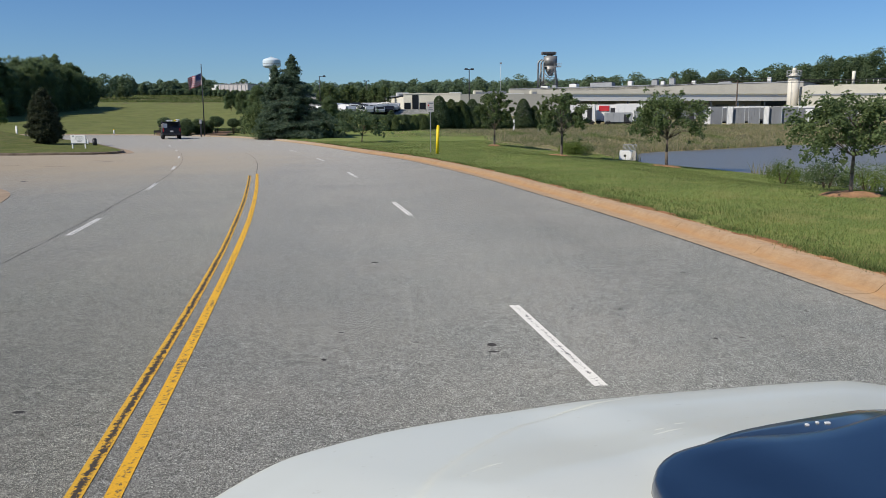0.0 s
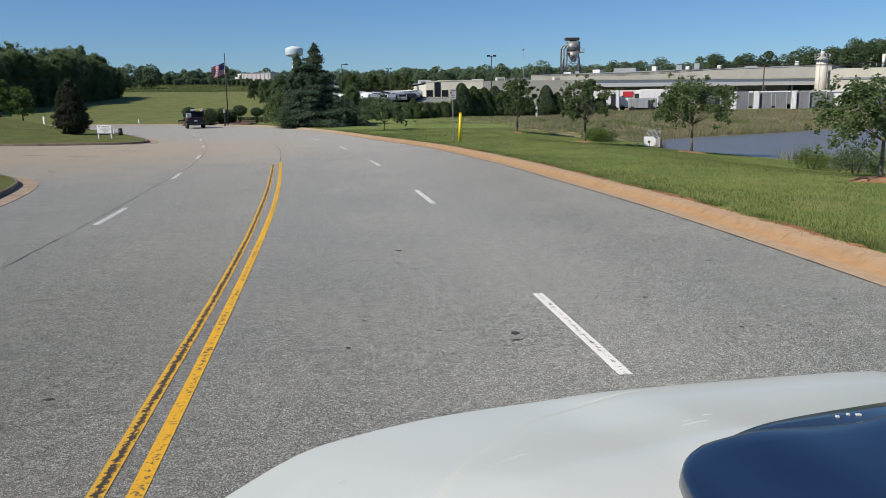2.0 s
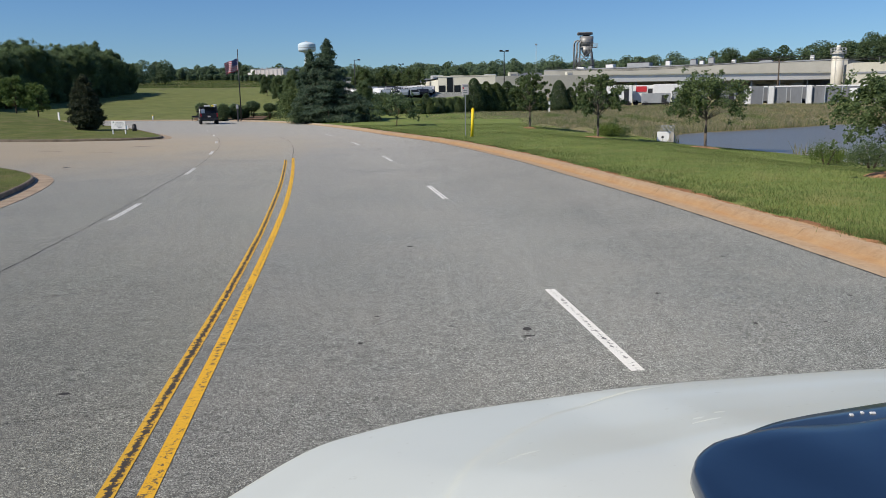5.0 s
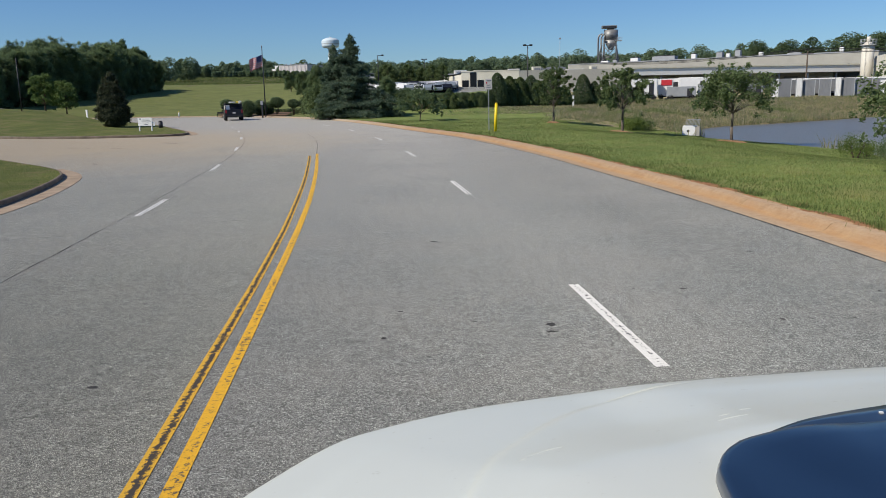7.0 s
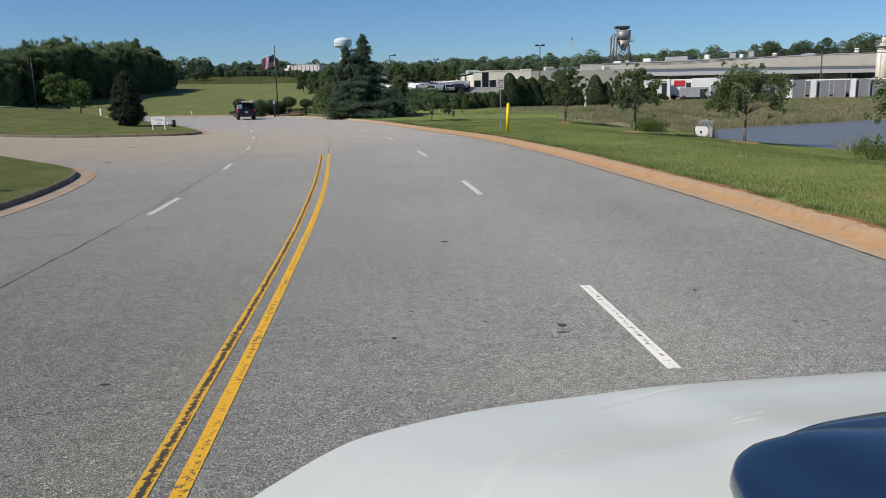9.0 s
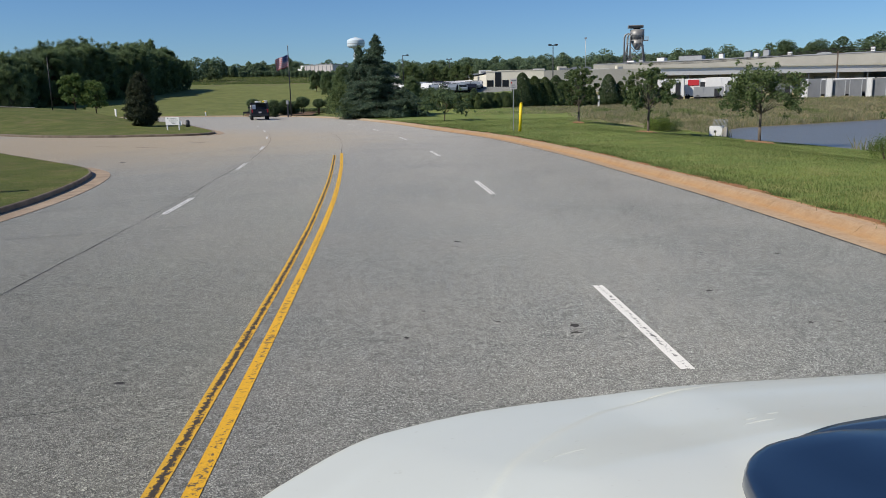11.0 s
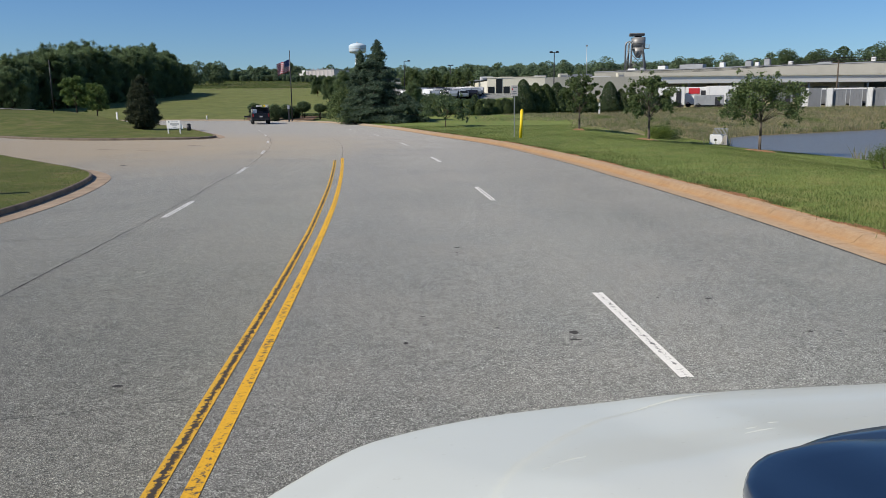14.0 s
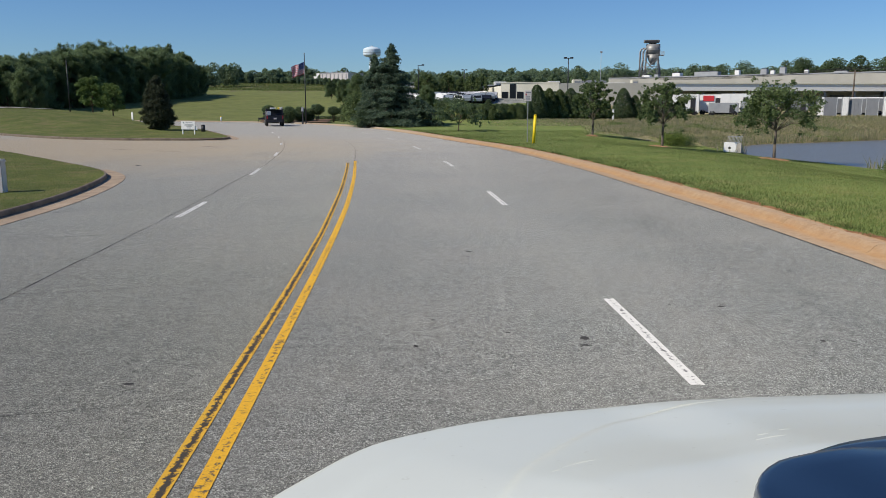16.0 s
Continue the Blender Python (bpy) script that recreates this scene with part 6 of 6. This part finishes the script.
# ---- water tower and far buildings ----
wt = thing("water_tower", "white water tower with a wide round tank", "water tower", pose(*polar(-7.75, 620), 15))
part("stem", cyl_bm(2.6, 2.0, 22, -2, 20), TANK_PAINT, wt)
prof = np.array([(1.6, 20.0), (2.4, 23.2), (4.6, 23.7), (6.1, 24.3), (6.55, 25.3), (6.6, 26.8), (6.58, 28.4), (6.3, 29.3), (5.0, 30.1), (2.6, 30.9), (0.3, 31.3), (0.0, 31.3)])
prof = np.concatenate([spline(prof[:-1], 0.6), prof[-1:]])
ang = np.linspace(0, 2 * math.pi, 41)
rings = np.stack([prof[:, None, 0] * np.cos(ang)[None], prof[:, None, 0] * np.sin(ang)[None], np.repeat(prof[:, 1:2], 41, 1)], 2)
mesh_ob("tank", rings.reshape(-1, 3), grid_faces(len(prof), 41)[:, ::-1], TANK_PAINT, wt, smooth=True)
part("tank_band", cyl_bm(6.63, 6.63, 0.35, 26.4, 40), GREY_METAL, wt)
part("roof_rail", cyl_bm(0.8, 0.8, 0.5, 31.2, 12), GALVANISED, wt)
fb = thing("white_plant", "distant white industrial building with stepped roof", "building", pose(*polar(-10.1, 395), float(ground_z(*polar(-10.1, 395))), 0, 0, -22))
part("hall", box_bm(15.5, 14, 5.2, (2, 0, 2.5), 0.1), PRINT_PALE, fb)
part("roof_band", box_bm(15.8, 14.3, 0.25, (2, 0, 5.2)), GREY_METAL, fb)
for i in range(5):
    part("roof_vent", box_bm(0.7, 0.7, 0.7, (-3.5 + i * 2.6, -4, 5.6), 0.1), GREY_METAL, fb)
for i in range(7):
    part("wall_bay", box_bm(0.25, 0.2, 4.6, (-4.6 + i * 2.2, -7.05, 2.4)), GREY_METAL, fb)
part("step", box_bm(2.6, 10, 5.2, (-8.1, 0, 2.6), 0.1), WHITE_PAINT, fb)
part("step", box_bm(2.4, 9, 3.8, (-10.6, 0, 1.9), 0.1), WHITE_PAINT, fb)
part("step", box_bm(3.0, 8, 2.2, (-13.2, 0, 1.1), 0.1), WHITE_PAINT, fb)
for az, d, wd, hh in ((-3.9, 235, 16, 3.6), (-0.3, 240, 9, 3.0), (-1.8, 250, 12, 3.4)):
    t = thing("low_building", "pale low building behind the car park", "building", pose(*polar(az, d), float(ground_z(*polar(az, d))), 0, 0, -az), "low buildings")
    part("wall", box_bm(wd, 8, hh, (0, 0, hh / 2), 0.05), PRINT_PALE, t)
    part("roof", box_bm(wd + 0.5, 8.5, 0.4, (0, 0, hh + 0.2), 0.05), GREY_METAL, t)
    for i in range(int(wd / 3)):
        part("window", box_bm(1.4, 0.1, 1.2, (-wd / 2 + 1.8 + i * 3, -4.03, hh * 0.5)), BLACK_GLASS, t)


# ---- cars ----
def car(m, paint, label):
    t = thing("car", label, "car", m, "parked cars")
    side = [(-2.2, 0.35), (2.2, 0.35), (2.25, 0.75), (1.35, 0.92), (0.65, 1.42), (-1.1, 1.45), (-1.75, 0.98), (-2.25, 0.9)]
    bm = prism_bm(side, 1.75, "y")
    bmesh.ops.bevel(bm, geom=bm.edges[:], offset=0.06, segments=2, affect="EDGES")
    body = part("body", bm, paint, t)
    for s in (-1, 1):
        part("window", prism_bm([(-1.5, 0.98), (1.15, 0.95), (0.6, 1.36), (-1.05, 1.38)], 0.02, "y", s * 0.885), BLACK_GLASS, t)
        for wx in (-1.35, 1.35):
            b = bmesh.new()
            tube(b, (wx, s * 0.70, 0.32), (wx, s * 0.90, 0.32), 0.32, 0.32, 14)
            wheel = part("wheel", b, RUBBER, t)
            b = bmesh.new()
            tube(b, (wx, s * 0.89, 0.32), (wx, s * 0.915, 0.32), 0.19, 0.19, 12)
            part("rim", b, GALVANISED, wheel)
    part("windscreen", prism_bm([(1.30, 0.97), (1.36, 0.97), (0.72, 1.40), (0.66, 1.40)], 1.4, "y"), BLACK_GLASS, t)
    return t


cars = [car(pose(0, 0, 0), WHITE_PAINT, "white saloon car parked in the car park"), car(pose(0, 0, 0), PAINT_SILVER, "silver saloon car parked in the car park"),
        car(pose(0, 0, 0), NAVY_PAINT, "dark saloon car parked in the car park"), car(pose(0, 0, 0), PAINT_GREY_BLUE, "grey-blue saloon car parked in the car park")]
rs = np.random.RandomState(23)
order = (0, 2, 3, 1, 1, 3, 0, 0, 3, 3, 1, 2, 0, 3, 1, 3, 1, 0, 3, 3, 0, 2, 3, 1)
for i in range(48):
    az = -4.4 + (i % 24) * 0.22 + (i // 24) * 0.1
    d = 141 + (i % 3) * 4 + rs.uniform(-1, 1) - (i // 24) * 2
    m = at(*polar(az, d), rs.choice((86, 92, 270)) + rs.uniform(-6, 6), 0.92)
    if i in (0, 1, 2, 3):
        cars[order[i]].matrix_basis = m
    else:
        copy_thing(cars[order[i % 24]], pose(0, 0, 0)).matrix_basis = m

# ---- pickup on the bend ----
pk = thing("pickup_truck", "dark navy utility pickup with a loaded ladder rack", "pickup truck", pose(-23.75, 91.0, 0.0, 0, 0, 107))
bm = prism_bm([(-2.6, 0.55), (2.7, 0.55), (2.75, 1.05), (1.4, 1.18), (0.85, 1.82), (-0.55, 1.85), (-0.75, 1.2), (-2.65, 1.2)], 1.9, "y")
bmesh.ops.bevel(bm, geom=bm.edges[:], offset=0.05, segments=2, affect="EDGES")
part("body", bm, NAVY_PAINT, pk)
for s in (-1, 1):
    part("window", prism_bm([(-0.45, 1.25), (1.2, 1.22), (0.78, 1.74), (-0.42, 1.76)], 0.02, "y", s * 0.955), BLACK_GLASS, pk)
    for wx in (-1.7, 1.75):
        b = bmesh.new()
        tube(b, (wx, s * 0.72, 0.40), (wx, s * 0.99, 0.40), 0.40, 0.40, 18)
        wheel = part("wheel", b, RUBBER, pk)
        b = bmesh.new()
        tube(b, (wx, s * 0.98, 0.40), (wx, s * 1.0, 0.40), 0.22, 0.22, 14)
        part("rim", b, GALVANISED, wheel)
    part("tail_light", box_bm(0.05, 0.16, 0.35, (-2.66, s * 0.82, 1.0), 0.01), RED_PAINT, pk)
    for px in (-2.5, -0.8):
        part("rack_post", box_bm(0.07, 0.07, 0.75, (px, s * 0.88, 1.52)), DARK_METAL, pk)
    part("rack_rail", box_bm(3.6, 0.07, 0.07, (-0.9, s * 0.88, 1.9)), DARK_METAL, pk)
    part("mirror", box_bm(0.1, 0.25, 0.2, (1.0, s * 1.08, 1.35), 0.02), DARK_METAL, pk)
part("rear_window", box_bm(0.03, 1.4, 0.42, (-0.66, 0, 1.55)), BLACK_GLASS, pk)
part("tailgate", box_bm(0.05, 1.6, 0.5, (-2.67, 0, 0.9), 0.01), NAVY_PAINT, pk)
part("bumper", box_bm(0.18, 1.85, 0.2, (-2.75, 0, 0.55), 0.03), DARK_METAL, pk)
part("tool_box", box_bm(1.5, 0.5, 0.5, (-1.7, 0.68, 1.42), 0.03), WHITE_PAINT, pk, "white tool box")
part("cargo_sheet", box_bm(1.5, 0.7, 0.16, (-0.9, 0.1, 1.98), 0.07), WHITE_PAINT, pk, "white folded load")
part("cargo_roll", box_bm(2.0, 0.28, 0.18, (-1.1, -0.5, 2.0), 0.08), YELLOW_PLASTIC, pk, "yellow load")
part("plate", box_bm(0.02, 0.32, 0.16, (-2.71, 0, 0.85)), PRINT_PALE, pk)

pth = [polar(a, d) for a, d in ((-37, 97.5), (-33, 97.5), (-31, 98.2), (-28.6, 99.4))]
pth2 = [polar(a, d) for a, d in ((-37, 102), (-33, 102), (-31, 102), (-28.6, 101))]
pv = [(x, y, float(island_z(x, y)) + 0.06) for x, y in pth + pth2]
tagged(mesh_ob("pavement", pv, [[i, i + 1, i + 5, i + 4] for i in range(3)], CONCRETE), "pale concrete drive crossing the grass rise", "pavement", kind="structure")

mk = thing("marker_post", "short white marker post among the evergreens", "marker post", at(*polar(9.15, 106)))
part("post_shaft", box_bm(0.22, 0.18, 1.5, (0, 0, 0.7), 0.03), WHITE_PAINT, mk)
part("post_cap", box_bm(0.26, 0.22, 0.08, (0, 0, 1.48), 0.02), GREY_METAL, mk)


# ---- the white truck that the view looks out from ----
from mathutils.bvhtree import BVHTree

def car_paint(name, col, coat=0.7):
    """Sprayed paint under clear lacquer, with faint road dust and fine scratches in the gloss."""
    m, nt, b = nodes_of(name, 0.38, 0, 0.4)
    dust = ramp(nt, noise_tex(nt, 2.2, 6, 0.65), [(0.35, tuple(c * 0.98 for c in col)), (0.7, col)])
    speck = ramp(nt, noise_tex(nt, 38, 2, 0.5), [(0.24, (0.90, 0.89, 0.87)), (0.30, (1, 1, 1))])
    nt.links.new(mix(nt, 1.0, dust, speck, "MULTIPLY"), b.inputs["Base Color"])
    b.inputs["Coat Weight"].default_value = coat
    b.inputs["Coat IOR"].default_value = 1.5
    nt.links.new(ramp(nt, noise_tex(nt, 5.0, 5, 0.7), [(0.3, (0.10, 0.10, 0.10)), (0.75, (0.16, 0.16, 0.16))]), b.inputs["Coat Roughness"])
    return m


HOOD_WHITE = car_paint("white_car_paint", (0.575, 0.598, 0.545), 0.2)
VISOR_BLUE = car_paint("dark_blue_gloss", (0.009, 0.022, 0.052), 0.5)
RIM_DARK = car_paint("scoop_rim", (0.016, 0.024, 0.038), 0.8)
own = thing("white_truck", "white truck bonnet with a dark blue scoop", "truck")
outline = spline([(-0.57, 0.95), (-0.58, 1.3), (-0.545, 1.58), (-0.498, 1.715), (-0.43, 1.838), (-0.36, 1.95), (-0.29, 2.035), (-0.20, 2.098), (-0.09, 2.162), (0.02, 2.215), (0.15, 2.262), (0.37, 2.325), (0.71, 2.385), (0.95, 2.42), (1.44, 2.48),
                  (1.60, 2.46), (1.74, 2.32), (1.80, 2.0), (1.82, 1.6), (1.82, 0.95)], 0.014)
axis_pt = np.array([0.72, 1.0])
rings = [(1.02, 0.62), (1.03, 1.12), (1.02, 1.30), (1.006, 1.365), (0.985, 1.393), (0.95, 1.403), (0.88, 1.415), (0.78, 1.435), (0.66, 1.468), (0.55, 1.508), (0.47, 1.538), (0.40, 1.551), (0.3, 1.556), (0.12, 1.552), (0.0, 1.55)]
fine = [rings[0], rings[1]] + [tuple(q) for q in spline(rings[2:], 0.009)]
vs = []
for sc, z in fine:
    q = axis_pt + (outline - axis_pt) * sc
    vs.append(np.c_[q, np.full(len(q), z)])
allv = np.concatenate(vs)


def side_of(line, x, y):
    """Signed distance from an open plan curve, positive to its right-hand side as it runs."""
    d2 = (x[:, None] - line[None, :, 0]) ** 2 + (y[:, None] - line[None, :, 1]) ** 2
    k = d2.argmin(1)
    n = normals_right(line)[k]
    return np.sqrt(d2.min(1)) * np.sign((x - line[k, 0]) * n[:, 0] + (y - line[k, 1]) * n[:, 1])


# pressed creases: a sharp one along the shoulder and a soft fold beside it
shoulder = spline([(0.76, 2.33), (0.69, 2.28), (0.452, 2.153), (0.345, 2.085), (0.23, 1.936), (0.152, 1.806), (0.095, 1.70), (0.03, 1.5), (0.0, 1.3)], 0.01)
fold = spline([(0.04, 2.16), (0.0, 2.115), (-0.133, 1.946), (-0.254, 1.791), (-0.33, 1.6)], 0.01)
on_top = sstep(1.392, 1.425, allv[:, 2])
d1, d2 = -side_of(shoulder, allv[:, 0], allv[:, 1]), -side_of(fold, allv[:, 0], allv[:, 1])
crease = sstep(0.30, 0.62, allv[:, 0] - 0.25 * (2.3 - allv[:, 1]) - 0.02)
allv[:, 2] += np.where(allv[:, 2] > 1.38, 0.022 * crease * np.clip((allv[:, 2] - 1.38) / 0.03, 0, 1), 0)
allv[:, 2] += on_top * (0.008 * sstep(-0.03, 0.03, d1) - 0.0035 * np.exp(-(d1 / 0.012) ** 2) + 0.006 * sstep(-0.045, 0.045, d2))
m = len(outline)
fs = [[i * m + j, i * m + j + 1, (i + 1) * m + j + 1, (i + 1) * m + j] for i in range(len(fine) - 1) for j in range(m - 1)]
skin = BVHTree.FromPolygons([Vector(v) for v in allv], fs)
scoop_line = spline([(0.47, 0.96), (0.482, 1.2), (0.50, 1.37), (0.512, 1.415), (0.536, 1.464), (0.582, 1.52), (0.65, 1.562), (0.79, 1.645), (0.985, 1.75), (1.20, 1.853), (1.337, 1.905), (1.50, 1.925), (1.58, 1.83), (1.60, 0.96)], 0.03)
# the skin dips under the scoop
under = -poly_dist(allv[:, 0], allv[:, 1], scoop_line)
allv[:, 2] -= np.where(allv[:, 2] > 1.3, 0.10 * sstep(0.015, 0.07, under), 0)
bonnet = mesh_ob("bonnet", allv, fs, HOOD_WHITE, own, smooth=True)


def on_bonnet(x, y, lift):
    hit = skin.ray_cast(Vector((x, y, 3)), Vector((0, 0, -1)))
    return (x, y, hit[0].z + lift) if hit[0] else (x, y, 1.4)


v, f = ribbon([on_bonnet(x, y, 0.001) for x, y in spline([(0.44, 2.145), (0.50, 2.185), (0.58, 2.228), (0.69, 2.278), (0.76, 2.315)], 0.02)], 0.004, 0.003)
mesh_ob("bonnet_crease", v, f, HOOD_WHITE, own, smooth=True)
for pts in ([(0.64, 1.78), (0.68, 1.795), (0.72, 1.805)], [(0.66, 1.83), (0.69, 1.84)], [(0.18, 1.66), (0.22, 1.69), (0.26, 1.705)], [(0.155, 1.635), (0.175, 1.65)], [(0.73, 1.88), (0.76, 1.885)]):
    v, f = ribbon([on_bonnet(x, y, 0.0008) for x, y in spline(pts, 0.01)], 0.005, 0.0012)
    mesh_ob("scuff", v, f, HOOD_WHITE, own, smooth=True)
c2 = np.array([1.0, 0.95])
rim_w = (0.05 + 0.95 * sstep(0.52, 1.10, scoop_line[:, 0]))[:, None]
base_z = np.array([on_bonnet(x, y, 0.0)[2] for x, y in scoop_line])
vs = []
for sc, lift in ((1.0, -0.08), (1.0, 0.006), (0.99, 0.014), (0.94, 0.020), (0.87, 0.026)):
    q = c2 + (scoop_line - c2) * (1 - (1 - sc) * rim_w)
    u = (1 - sc) / 0.13 * rim_w[:, 0]
    vs.append(np.c_[q, base_z + lift + u * (1.542 - base_z)])
m = len(scoop_line)
quad = lambda k: [[i * m + j, i * m + j + 1, (i + 1) * m + j + 1, (i + 1) * m + j] for i in range(k - 1) for j in range(m - 1)]
scoop_rim = mesh_ob("scoop_rim", np.concatenate(vs), quad(5), RIM_DARK, own, smooth=True)
rim_skin = BVHTree.FromPolygons([Vector(v) for v in np.concatenate(vs)], quad(5))
edge_z = base_z + 0.026 + rim_w[:, 0] * (1.542 - base_z)
vs = []
for sc, lift in ((1.003, -0.08), (1.0, 0.004), (0.992, 0.010), (0.97, 0.014), (0.9, 0.018), (0.75, 0.022), (0.5, 0.026), (0.25, 0.028), (0.0, 0.03)):
    q = c2 + (scoop_line - c2) * (1 - 0.13 * rim_w) * sc
    flat = sstep(0.0, 0.5, 1 - sc)
    vs.append(np.c_[q, edge_z * (1 - flat) + 1.556 * flat + lift])
mesh_ob("scoop", np.concatenate(vs), quad(9), VISOR_BLUE, own, smooth=True)
for x, y, w in ((0.985, 1.705, 0.008), (1.02, 1.722, 0.006), (1.045, 1.722, 0.012)):
    hit = rim_skin.ray_cast(Vector((x, y, 3)), Vector((0, 0, -1)))
    if hit[0]:
        part("label", box_bm(w, 0.007, 0.003, (x, y, hit[0].z + 0.0015)), WHITE_PAINT, own, "small pale label")
for k, x in enumerate((-0.40, 1.66)):
    b = bmesh.new()
    tube(b, (x - 0.12, 1.55, 0.48), (x + 0.12, 1.55, 0.48), 0.48, 0.48, 24)
    wheel = part("wheel", b, RUBBER, own)
    b = bmesh.new()
    tube(b, (x - 0.125, 1.55, 0.48), (x + 0.125, 1.55, 0.48), 0.26, 0.26, 18)
    part("rim", b, GALVANISED, wheel)
part("front_axle", box_bm(2.0, 0.2, 0.2, (0.63, 1.55, 0.5), 0.02), DARK_METAL, own)
part("engine_bay", box_bm(1.5, 1.1, 0.7, (0.63, 1.55, 0.85), 0.05), DARK_METAL, own)
part("firewall", prism_bm([(-0.56, 0.60), (1.82, 0.60), (1.82, 1.28), (1.72, 1.40), (-0.46, 1.40), (-0.56, 1.28)], 0.04, "y", 0.92), DARK_METAL, own)
